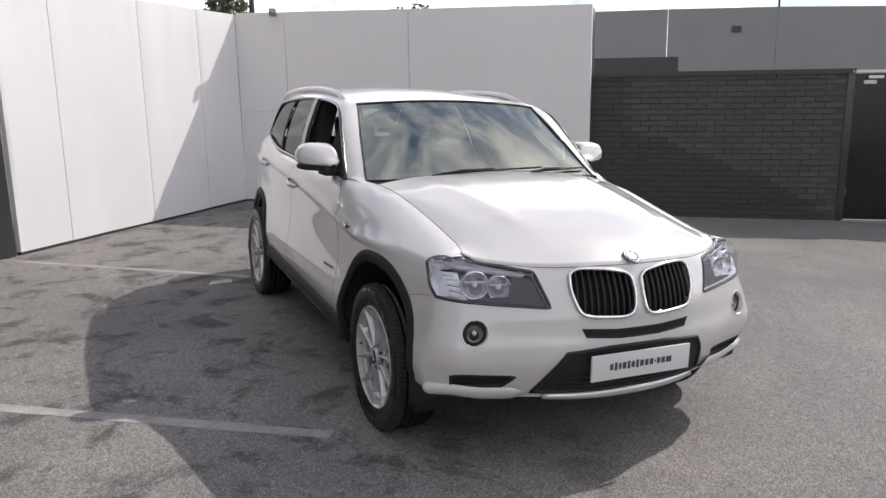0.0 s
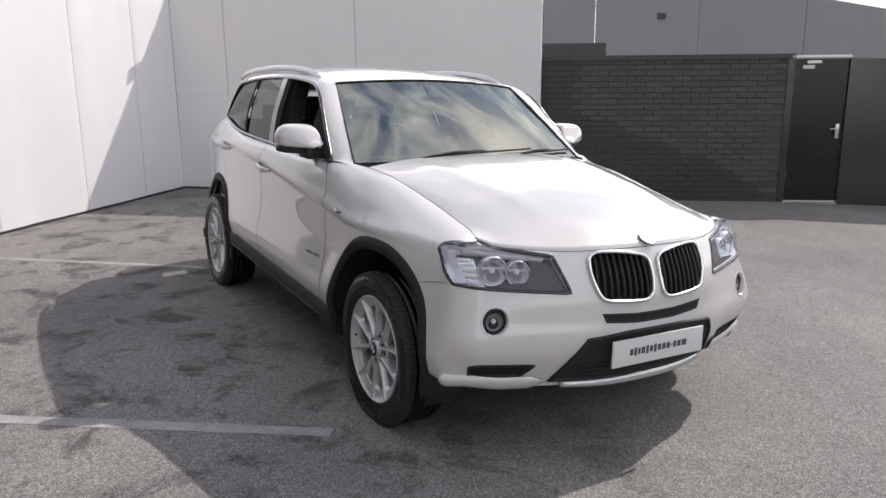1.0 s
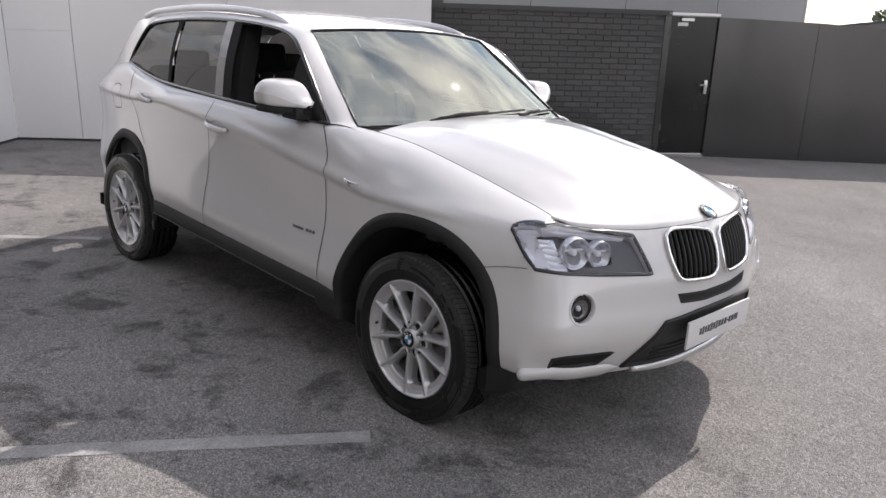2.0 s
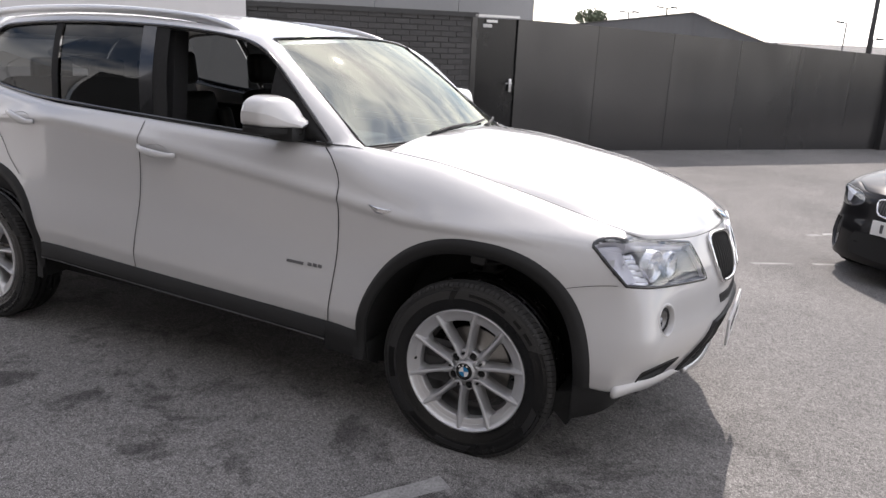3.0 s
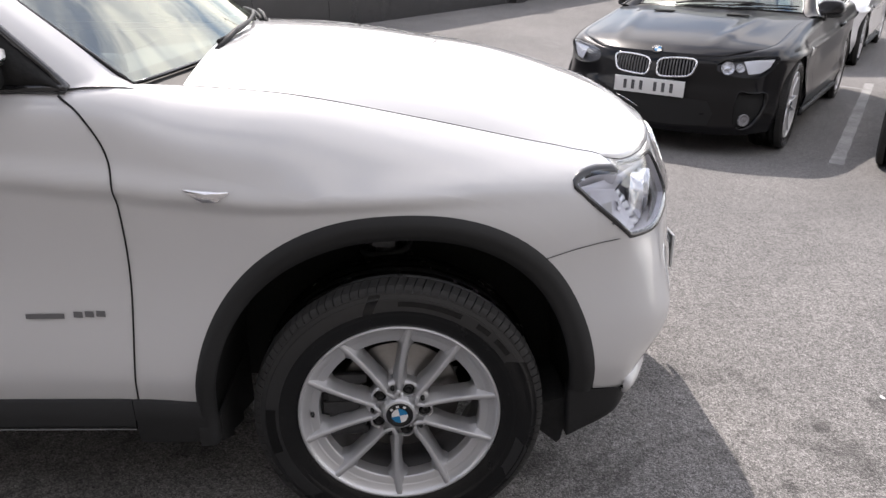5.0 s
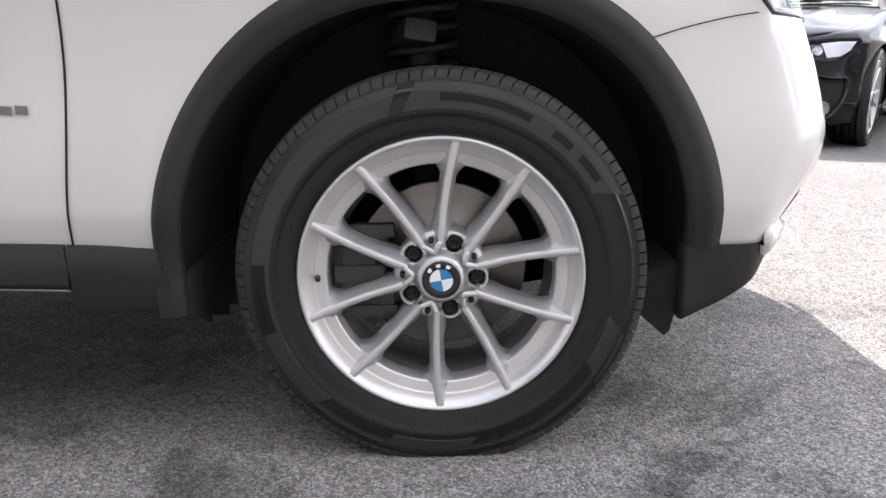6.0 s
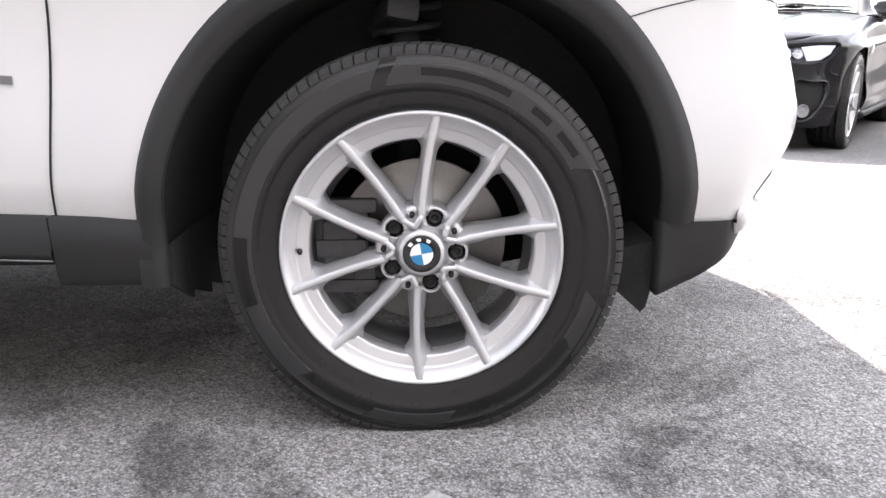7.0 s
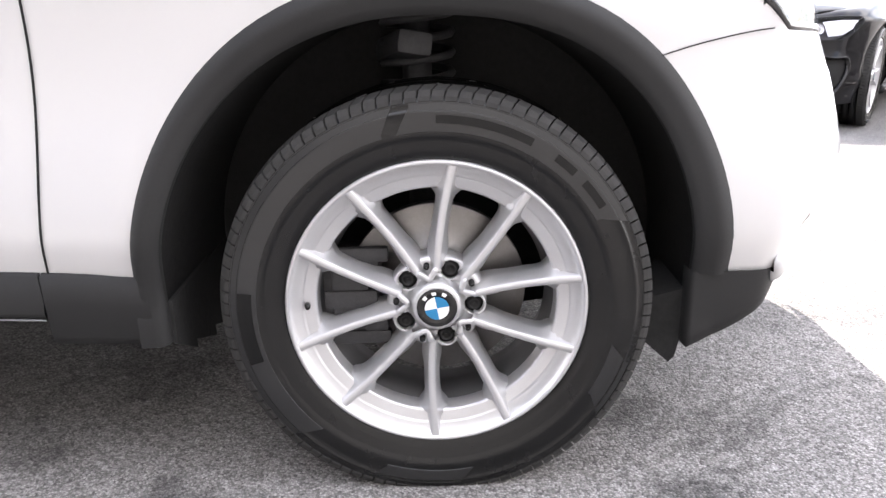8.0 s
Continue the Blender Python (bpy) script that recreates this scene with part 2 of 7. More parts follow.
COPING = mat("dark_coping", (0.05, 0.05, 0.05), 0.7, grain=0.2, blotch=0.25, bump=0.2)
BLACK_STEEL = mat("black_gloss_steel", (0.012, 0.012, 0.0125), 0.25, grain=0.1, grain_scale=30, blotch=0.25, blotch_scale=0.9, rough_var=0.1)
DARK_BOARD = mat("black_painted_board", (0.033, 0.0325, 0.033), 0.24, spec=0.8, grain=0.06, grain_scale=40, blotch=0.10, blotch_scale=0.6, rough_var=0.06, bump=1.0, bump_scale=0.9)
SHUTTER = mat("dark_ribbed_shutter", (0.030, 0.030, 0.031), 0.6, grain=0.1, blotch=0.2, blotch_scale=0.8)
CLADDING = mat("grey_cladding", (0.22, 0.22, 0.225), 0.6, grain=0.05, grain_scale=12, blotch=0.12, blotch_scale=0.35, bump=0.05)
# grey set for the sunlight bounced back onto the car's shaded flank
ADDED_FRONT = mat("added_front_grey", (0.16, 0.158, 0.156), 0.75, grain=0.1, grain_scale=30, blotch=0.15, blotch_scale=0.5, bump=0.1)
CLAD_DARK = mat("dark_lower_cladding", (0.05, 0.05, 0.052), 0.6, grain=0.1, blotch=0.2, blotch_scale=0.6)
ROOF_SHEET = mat("corrugated_grey_sheet", (0.13, 0.13, 0.135), 0.6, grain=0.1, blotch=0.2, blotch_scale=0.4)
PALE_ROOF = mat("pale_roof_sheet", (0.5, 0.5, 0.5), 0.6, grain=0.05, blotch=0.1, blotch_scale=0.3)
GALV = mat("galvanised_steel", (0.3, 0.3, 0.31), 0.45, metal=0.7, blotch=0.2, blotch_scale=5)
POLE = mat("dark_lamp_pole", (0.05, 0.05, 0.052), 0.5, metal=0.3, blotch=0.2)
LEAF = mat("tree_leaves", (0.12, 0.14, 0.09), 0.7, island=0.9, blotch=0.2)
BARK = mat("tree_bark", (0.09, 0.07, 0.055), 0.9, grain=0.4, grain_scale=20, blotch=0.3, bump=0.5, bump_scale=40)

# ---- mesh helpers ----


def mesh_of(name, verts, faces, smooth=True, material=None):
    me = bpy.data.meshes.new(name)
    me.from_pydata([tuple(v) for v in verts], [], [tuple(f) for f in faces])
    me.update()
    if smooth:
        me.polygons.foreach_set("use_smooth", [True] * len(me.polygons))
    if material:
        me.materials.append(material)
    return me


def part(name, bm, material, parent, label=""):
    """Links a bmesh or a mesh as one object under a thing or a part."""
    if isinstance(bm, bmesh.types.BMesh):
        me = bpy.data.meshes.new(name)
        bm.to_mesh(me)
        bm.free()
    else:
        me = bm
    if material is not None and not me.materials:
        me.materials.append(material)
    ob = new(name, me)
    if parent is not None:
        ob.parent = parent
    return tagged(ob, label)


def thing(name, label, category, m=None, group="", kind=""):
    e = new(name)
    e.empty_display_size = 0.1
    if m is not None:
        e.matrix_world = m
    return tagged(e, label, category, group, kind)


def smooth_bm(bm, angle=40):
    for f in bm.faces:
        f.smooth = True
    lim = radians(angle)
    for e in bm.edges:
        if len(e.link_faces) == 2 and e.calc_face_angle(0) > lim:
            e.smooth = False
    return bm


def box(lo, hi, bevel=0.0, seg=2, bm=None):
    """A box between two corners with rounded edges."""
    own = bmesh.new()
    bmesh.ops.create_cube(own, size=1.0)
    for v in own.verts:
        v.co = Vector([lo[i] + (v.co[i] + 0.5) * (hi[i] - lo[i]) for i in range(3)])
    if bevel:
        bmesh.ops.bevel(own, geom=own.edges[:], offset=bevel, segments=seg, profile=0.6, affect='EDGES')
    smooth_bm(own, 50)
    if bm is None:
        return own
    tmp = bpy.data.meshes.new("t")
    own.to_mesh(tmp)
    own.free()
    bm.from_mesh(tmp)
    bpy.data.meshes.remove(tmp)
    return bm


def turn_bm(bm, m):
    bmesh.ops.transform(bm, matrix=m, verts=bm.verts)
    return bm


def tube(points, radius, sides=8, closed=False, squash=1.0):
    """A round bar along points (lists of 3)."""
    pts = [Vector(p) for p in points]
    n = len(pts)
    verts, faces = [], []
    up0 = Vector((0, 0, 1))
    for i, p in enumerate(pts):
        a = pts[(i - 1) % n] if (closed or i > 0) else p
        b = pts[(i + 1) % n] if (closed or i < n - 1) else p
        d = (b - a).normalized() if (b - a).length > 1e-9 else Vector((1, 0, 0))
        side = d.cross(up0)
        if side.length < 1e-3:
            side = d.cross(Vector((0, 1, 0)))
        side.normalize()
        up = side.cross(d)
        r = radius[i] if isinstance(radius, (list, tuple)) else radius
        for k in range(sides):
            ang = 2 * math.pi * k / sides
            verts.append(p + side * math.cos(ang) * r + up * math.sin(ang) * r * squash)
    rings = n if closed else n - 1
    for i in range(rings):
        for k in range(sides):
            j = (i + 1) % n
            faces.append((i * sides + k, i * sides + (k + 1) % sides, j * sides + (k + 1) % sides, j * sides + k))
    if not closed:
        faces.append(tuple(range(sides))[::-1])
        faces.append(tuple((n - 1) * sides + k for k in range(sides)))
    return mesh_of("tube", verts, faces)


def grid_mesh(rows, skip=None, close=False):
    """A smooth sheet through rows of points; skip(i, j) leaves faces out."""
    nr, nc = len(rows), len(rows[0])
    verts = [p for r in rows for p in r]
    faces = []
    for i in range(nr - 1):
        for j in range(nc if close else nc - 1):
            if skip and skip(i, j):
                continue
            k = (j + 1) % nc
            faces.append((i * nc + j, i * nc + k, (i + 1) * nc + k, (i + 1) * nc + j))
    return mesh_of("sheet", verts, faces)


def lathe(profile, n=64, axis='X', phase=0.0):
    """Turns (along, radius) pairs round the x axis."""
    rows = []
    for a, r in profile:
        rows.append([(a, r * math.cos(2 * math.pi * k / n + phase), r * math.sin(2 * math.pi * k / n + phase)) for k in range(n)])
    return grid_mesh(rows, close=True)


def spline(points, n):
    """Catmull-Rom through points (tuples of any length), n samples, even in chord length."""
    p = np.array(points, float)
    ch = np.concatenate([[0], np.cumsum(np.linalg.norm(np.diff(p, axis=0), axis=1))])
    out = []
    for t in np.linspace(0, ch[-1], n):
        out.append(hermite(ch, p, t))
    return np.array(out)


def hermite(xs, ys, x):
    xs = np.asarray(xs, float)
    ys = np.asarray(ys, float)
    x = min(max(x, xs[0]), xs[-1])
    i = min(max(int(np.searchsorted(xs, x)) - 1, 0), len(xs) - 2)

    def slope(k):
        if k == 0:
            return (ys[1] - ys[0]) / (xs[1] - xs[0])
        if k == len(xs) - 1:
            return (ys[-1] - ys[-2]) / (xs[-1] - xs[-2])
        return (ys[k + 1] - ys[k - 1]) / (xs[k + 1] - xs[k - 1])
    h = xs[i + 1] - xs[i]
    t = (x - xs[i]) / h
    a, b = slope(i) * h, slope(i + 1) * h
    return (2 * t ** 3 - 3 * t ** 2 + 1) * ys[i] + (t ** 3 - 2 * t ** 2 + t) * a + (3 * t ** 2 - 2 * t ** 3) * ys[i + 1] + (t ** 3 - t ** 2) * b


def sstep(a, b, x):
    t = min(max((x - a) / (b - a), 0.0), 1.0)
    return t * t * (3 - 2 * t)


def rounded_loop(pts, times=2):
    """Corner cutting of a closed loop."""
    for _ in range(times):
        out = []
        for i in range(len(pts)):
            a, b = np.array(pts[i], float), np.array(pts[(i + 1) % len(pts)], float)
            out.append(tuple(a * 0.8 + b * 0.2))
            out.append(tuple(a * 0.2 + b * 0.8))
        pts = out
    return pts


def dense_loop(pts, step):
    out = []
    for i in range(len(pts)):
        a, b = np.array(pts[i], float), np.array(pts[(i + 1) % len(pts)], float)
        n = max(1, int(np.linalg.norm(b - a) / step))
        for k in range(n):
            out.append(tuple(a + (b - a) * k / n))
    return out


def inside(loop, x, y):
    c, n = False, len(loop)
    for i in range(n):
        x0, y0 = loop[i]
        x1, y1 = loop[(i + 1) % n]
        if (y0 > y) != (y1 > y) and x < (x1 - x0) * (y - y0) / (y1 - y0) + x0:
            c = not c
    return c

# ---- cars: built facing -y, the origin on the ground below the front axle ----


class Shell:
    """The painted lower body: a plan outline swept in height, with wheel arches."""

    def __init__(self, spec):
        self.sp = spec
        rows = np.array(spec["outline"], float)      # X, Y, top height, top roll
        p = spline([tuple(r) for r in rows], 500)
        self.X, self.Y, self.T, self.R = p[:, 0], p[:, 1], p[:, 2], p[:, 3]
        self.X[0] = 0.0
        self.s = np.concatenate([[0], np.cumsum(np.hypot(np.diff(self.X), np.diff(self.Y)))])
        tx, ty = np.gradient(self.X, self.s), np.gradient(self.Y, self.s)
        ln = np.hypot(tx, ty)
        self.NX, self.NY = ty / ln, -tx / ln
        self.L = self.s[-1]
        k = int(np.argmax(self.X > 0.97 * self.X.max()))
        self.kfront = k

    def val(self, arr, s):
        return float(np.interp(s, self.s, arr))

    def s_x(self, x):
        k = self.kfront
        return float(np.interp(x, self.X[:k], self.s[:k]))

    def s_y(self, y):
        return float(np.interp(y, self.Y, self.s))

    def roll(self, y):
        h = self.sp["roll_h"]
        return h if isinstance(h, float) else float(np.interp(y, *h))

    def s_at(self, x, y, z):
        """The run along the outline whose surface at height z lies nearest to x, y."""
        best = min(np.linspace(0, self.L, 700), key=lambda s: (self.raw(s, z)[0] - x) ** 2 + (self.raw(s, z)[1] - y) ** 2)
        return float(best)

    def depth(self, s, z):
        sp = self.sp
        ny, y, zt = self.val(self.NY, s), self.val(self.Y, s), self.val(self.T, s)
        wf, wr = sstep(0.2, 0.85, -ny), sstep(0.2, 0.85, ny)
        d = 0.0
        if wf > 0:
            d += wf * hermite(*sp["front"], z)
            if "prow" in sp:
                am, xw, za, zb = sp["prow"]
                q = max(0.0, 1 - math.sqrt(self.val(self.X, s) ** 2 + 0.0009) / xw)
                d += am * q * sstep(za, zb, z)
        if wr > 0:
            d += wr * hermite(*sp["rear"], z)
        ws = 1 - wf - wr
        if ws > 0:
            zc, zl = sp["crease"](y), sp["low"](y)
            ks = [0.1, zl - 0.09, zl, (zl + zc) / 2, zc - 0.035, zc, zc + 0.05, zc + 0.28]
            vs = sp["sides"]
            v = hermite(ks, vs, z)
            for yw in (0.0, sp["wheelbase"]):
                r = math.hypot(y - yw, z - sp["axle"])
                v += sp["flare"] * math.exp(-((r - sp["arch"]) / 0.10) ** 2)
            d += ws * v
        if "corner" in sp:
            am, yc, wide, za, zb = sp["corner"]
            d += am * math.exp(-((s - self.s_y(yc)) / wide) ** 2) * (1 - sstep(za, zb, z)) * (0.62 + 0.38 * sstep(0.38, za, z))
        hr = self.roll(y)
        t = min(max((z - (zt - hr)) / hr, 0.0), 0.9995)
        return d - self.val(self.R, s) * (1 - math.sqrt(1 - t * t))

    def raw(self, s, z, off=0.0):
        a = abs(s)
        d = self.depth(a, z) + off
        x = self.val(self.X, a) + self.val(self.NX, a) * d
        y = self.val(self.Y, a) + self.val(self.NY, a) * d
        return Vector((math.copysign(x, s), y, z))

    def point(self, s, z, off=0.0):
        p = self.raw(s, z)
        if off:
            a = self.raw(s + 0.004, z) - self.raw(s - 0.004, z)
            zt = self.val(self.T, abs(s))
            b = self.raw(s, min(z + 0.004, zt)) - self.raw(s, min(z, zt - 0.002) - 0.004)
            n = a.cross(b)
            n.normalize()
            p = p + n * off
        return p

    def arch_r(self, c, q, size, outer=1.0):
        """Reach of the wheel opening in the direction c (along), q (up): a slightly squared arc."""
        n = self.sp.get("arch_n", (2.0, 2.0))[0 if c < 0 else 1]
        k = 1.0 if c < 0 else 1 + (self.sp.get("arch_back", 1.0) - 1) * outer
        return size * (abs(c / k) ** n + abs(q) ** n) ** (-1 / n)

    def bottom(self, s):
        sp = self.sp
        y = self.val(self.Y, s)
        z = float(np.interp(y, sp["hem"][0], sp["hem"][1]))
        for yw in (0.0, sp["wheelbase"]):
            d = (y - yw - sp["arch_y"]) / sp["arch"]
            if d > 0:
                d /= sp.get("arch_back", 1.0)
            n = sp.get("arch_n", (2.0, 2.0))[0 if d < 0 else 1]
            if abs(d) < 1 and abs(self.val(self.NX, s)) > 0.4:
                z = max(z, sp["arch_z"] + sp["arch"] * (1 - abs(d) ** n) ** (1 / n))
        return z

    def columns(self):
        sp = self.sp
        ss = list(np.arange(0, self.s_y(-sp["arch"] - 0.02), 0.011))
        back = sp.get("arch_back", 1.0)
        for yw in (0.0, sp["wheelbase"]):
            for k in range(0, 49):
                c = math.cos(math.pi * k / 48)
                ss.append(self.s_y(yw + sp["arch_y"] - 0.999 * sp["arch"] * c * (back if c < 0 else 1)))
            ss += [self.s_y(yw + sp["arch_y"] - sp["arch"] - 0.004), self.s_y(yw + sp["arch_y"] + sp["arch"] * back + 0.004)]
        ss += list(np.arange(self.s_y(sp["arch"] + 0.02), self.s_y(sp["wheelbase"] - sp["arch"] - 0.02), 0.04))
        ss += list(np.arange(self.s_y(sp["wheelbase"] + sp["arch"] + 0.02), self.L, 0.03)) + [self.L]
        return sorted(set(round(v, 5) for v in ss))

    def build(self, holes):
        cols = self.columns()
        cols = [-c for c in cols[::-1] if c > 0] + cols
        zz, rows = [], []
        nlow, ntop = 48, 9
        for s in cols:
            zl, zt = self.bottom(abs(s)), self.val(self.T, abs(s))
            zm = max(zt - self.roll(self.val(self.Y, abs(s))), zl + 0.3 * (zt - zl))
            col = [zl + (zm - zl) * k / nlow for k in range(nlow)]
            col += [zm + (zt - zm) * math.sin(0.5 * math.pi * k / ntop) for k in range(ntop + 1)]
            zz.append(col)
            rows.append([self.raw(s, z) for z in col])

        def skip(i, j):
            s, z = abs(cols[i] + cols[i + 1]) / 2, (zz[i][j] + zz[i + 1][j + 1]) / 2
            return any(inside(h, s, z) for h in holes)
        self.cols = cols
        self.tops = [r[-1] for r in rows]
        return grid_mesh(rows, skip)

    # features that lie on the body
    def ring_pts(self, loop, side, off, grow=0.0):
        out, n = [], len(loop)
        area = sum(loop[i][0] * loop[(i + 1) % n][1] - loop[(i + 1) % n][0] * loop[i][1] for i in range(n))
        sg = 1 if area > 0 else -1
        for i in range(n):
            a, b = loop[i - 1], loop[(i + 1) % n]
            dx, dy = b[0] - a[0], b[1] - a[1]
            ln = math.hypot(dx, dy) or 1
            x, y = loop[i][0] + sg * dy / ln * grow, loop[i][1] - sg * dx / ln * grow
            out.append(self.point(side * x, min(y, self.val(self.T, abs(x)) - 0.001), off))
        return out

    def bezel(self, loop, side, wide, proud, deep, into=0.004):
        rows = [self.ring_pts(loop, side, 0.0, wide), self.ring_pts(loop, side, proud, wide - 0.002),
                self.ring_pts(loop, side, proud, -into), self.ring_pts(loop, side, -deep, -into - 0.002)]
        return grid_mesh(rows, close=True)

    def patch(self, loop, side, off, rings=5, dome=0.0, grow=0.0):
        c = np.mean(np.array(loop), axis=0)
        rows = []
        for k in range(rings + 1):
            f = 1 - k / rings * 0.999
            sub = [(c[0] + (x - c[0]) * f, c[1] + (y - c[1]) * f) for x, y in loop]
            rows.append(self.ring_pts(sub, side, off + dome * (1 - f * f), grow if k == 0 else 0.0))
        return grid_mesh(rows, close=True)

    def ribbon(self, pts, side, width, off):
        rows = []
        n = len(pts)
        for i in range(n):
            a, b = pts[max(i - 1, 0)], pts[min(i + 1, n - 1)]
            dx, dy = b[0] - a[0], b[1] - a[1]
            ln = math.hypot(dx, dy) or 1
            ox, oy = -dy / ln * width / 2, dx / ln * width / 2
            rows.append([self.point(side * (pts[i][0] + ox), pts[i][1] + oy, off), self.point(side * (pts[i][0] - ox), pts[i][1] - oy, off)])
        return grid_mesh(rows)


def disc_on(sh, s, z, r, off, side, depth=0.004, n=28):
    """A flat round plate on the body: returns the place and the turn of it (x axis outwards)."""
    p = sh.point(side * s, z, off)
    a = sh.point(side * (s + 0.01), z, off) - sh.point(side * (s - 0.01), z, off)
    b = sh.point(side * s, z + 0.01, off) - sh.point(side * s, z - 0.01, off)
    nrm = a.cross(b).normalized()
    q = nrm.to_track_quat('X', 'Z')
    return Matrix.Translation(p) @ q.to_matrix().to_4x4()


def roundel(parent, m, r, label="small round badge, blue and white quarters", up=1):
    """Plain quartered disc in a dark ring."""
    base = lathe([(0.0, r), (0.002, r), (0.003, r * 0.94), (0.003, r * 0.62), (0.002, r * 0.60), (0.002, 0.0005)], 36)
    base.transform(m)
    ob = part("badge", base, BLACK_ENAMEL, parent, label)
    for k in range(4):
        pts = [(0.0035, 0, 0)]
        for j in range(9):
            a = math.pi / 2 * (k + j / 8)
            pts.append((0.0035, r * 0.6 * math.cos(a), r * 0.6 * math.sin(a)))
        me = mesh_of("quarter", [m @ Vector(p) for p in pts], [(0, j, j + 1) for j in range(1, 9)], False)
        part("quarter", me, BLUE if k % 2 == 0 else WHITE_ENAMEL, ob)
    for a0 in (120, 82, 44):
        pts = []
        for j in range(5):
            a = radians(a0 + 4 * j) * up
            pts += [(0.0036, r * 0.69 * math.cos(a), r * 0.69 * math.sin(a)), (0.0036, r * 0.87 * math.cos(a), r * 0.87 * math.sin(a))]
        me = mesh_of("mark", [m @ Vector(p) for p in pts], [(2 * j, 2 * j + 1, 2 * j + 3, 2 * j + 2) for j in range(4)], False)
        part("ring_mark", me, WHITE_ENAMEL, ob)
    return ob


WHEEL_PARTS = {}


def settle(me, rim, R, load):
    """Presses the foot of a tyre flat at the loaded radius, the wall bulging a little above it."""
    for v in me.vertices:
        r = math.hypot(v.co.y, v.co.z)
        if v.co.z < -load and r > rim:
            v.co.z = -load - 0.004 * (v.co.z + load) / (load - R)
        if v.co.z < -0.5 * rim and r > rim + 0.02 and load < R - 0.004:
            v.co.x *= 1 + 0.03 * sstep(0.5, 0.95, -v.co.z / load)


def wheel_meshes(key, R, rim, width, spokes, load):
    """Meshes of one wheel, axle along x, outer face towards -x, centre at the origin."""
    if key in WHEEL_PARTS:
        return WHEEL_PARTS[key]
    w = width / 2
    out = {}
    # tyre with rounded shoulders, a rim guard and grooves round the tread
    prof = [(-w * 0.80, rim - 0.012), (-w * 0.90, rim - 0.004), (-w * 0.95, rim + 0.006), (-w * 0.985, rim + 0.016), (-w * 1.0, rim + 0.03), (-w * 1.012, rim + 0.034), (-w * 1.020, rim + 0.035), (-w * 1.03, rim + 0.045),
            (-w * 1.035, rim + (R - rim) * 0.55), (-w * 1.026, rim + (R - rim) * 0.68), (-w * 1.034, rim + (R - rim) * 0.69), (-w * 1.032, rim + (R - rim) * 0.715), (-w * 1.016, rim + (R - rim) * 0.725),
            (-w * 0.992, rim + (R - rim) * 0.80), (-w * 1.000, rim + (R - rim) * 0.81), (-w * 0.985, rim + (R - rim) * 0.83), (-w * 0.93, R - 0.012),
            (-w * 0.86, R - 0.006), (-w * 0.74, R - 0.003)]
    for g in (-0.5, -0.17, 0.17, 0.5):
        prof += [(w * (g - 0.06), R), (w * (g - 0.055), R - 0.008), (w * (g + 0.055), R - 0.008), (w * (g + 0.06), R)]
    prof += [(w * 0.74, R - 0.003), (w * 0.93, R - 0.012), (w * 1.03, rim + (R - rim) * 0.5), (w * 0.95, rim), (w * 0.8, rim - 0.012)]
    wall = sorted((r, -x) for x, r in prof if x < -0.9 * w)
    side_r, side_x = [q[0] for q in wall], [q[1] for q in wall]
    tyre = lathe(prof, 144)
    settle(tyre, rim, R, load)
    out["tyre"] = (tyre, RUBBER)
    # shoulder blocks, cut by slanting sipes
    verts, faces = [], []
    nb = 104
    for k in range(nb):
        a0 = 2 * math.pi * k / nb
        a1 = a0 + 2 * math.pi / nb * 0.86
        b = len(verts)
        for x, r, sk in ((-w * 0.985, R - 0.0190, 0.0), (-w * 0.965, R - 0.0125, 0.0), (-w * 0.90, R - 0.0040, 0.006), (-w * 0.60, R + 0.0008, 0.030)):
            for f in (0.0, 0.5, 1.0):
                aa = a0 + (a1 - a0) * f + sk
                verts.append((x - 0.0015, (r + 0.0018) * math.cos(aa), (r + 0.0018) * math.sin(aa)))
        for i in range(3):
            for j in range(2):
                faces.append((b + i * 3 + j, b + i * 3 + j + 1, b + i * 3 + j + 4, b + i * 3 + j + 3))
        c = len(verts)
        for q in (0, 2, 9, 11):
            x, y, z = verts[b + q]
            verts.append((x + 0.006, y * 0.975, z * 0.975))
        faces += [(b, b + 3, b + 6, b + 9, c + 2, c), (b + 2, c + 1, c + 3, b + 11, b + 8, b + 5), (b, c, c + 1, b + 2, b + 1)]
    tread = mesh_of("tread", verts, faces, False)
    settle(tread, rim, R, load)
    out["tread_block"] = (tread, TREAD)
    # raised bars where the maker's words stand, and the matt band
    rb, rp = rim + (R - rim) * 0.50, rim + (R - rim) * 0.625
    bars = []
    for a0, a1, hr in ((-16, 7, 0.024), (91, 119, 0.013), (127, 134, 0.013), (138, 147, 0.013), (-44, 77, 0.046), (82, 152, 0.046), (196, 214, 0.040), (262, 290, 0.030)):
        verts, faces = [], []
        nseg = max(3, int((a1 - a0) / 2))
        up, rc = (0.0022, rb + 0.010) if hr < 0.025 else (0.0006, rp)
        for k in range(nseg + 1):
            for f, lift in ((0.0, -1.0), (0.03, 1.0), (0.35, 1.0), (0.65, 1.0), (0.97, 1.0), (1.0, -1.0)):
                slope = 0.10 * (f - 0.5) if hr > 0.025 and k in (0, nseg) else 0.0
                a = radians(a0 + (a1 - a0) * k / nseg) + slope
                r = rc + hr * (f - 0.5)
                x = -float(np.interp(r, side_r, side_x)) - up * lift
                verts.append((x, r * math.cos(a), r * math.sin(a)))
        for k in range(nseg):
            for j in range(5):
                i = k * 6 + j
                faces.append((i, i + 1, i + 7, i + 6))
        me = mesh_of("bar", verts, faces, False)
        settle(me, rim, R, load)
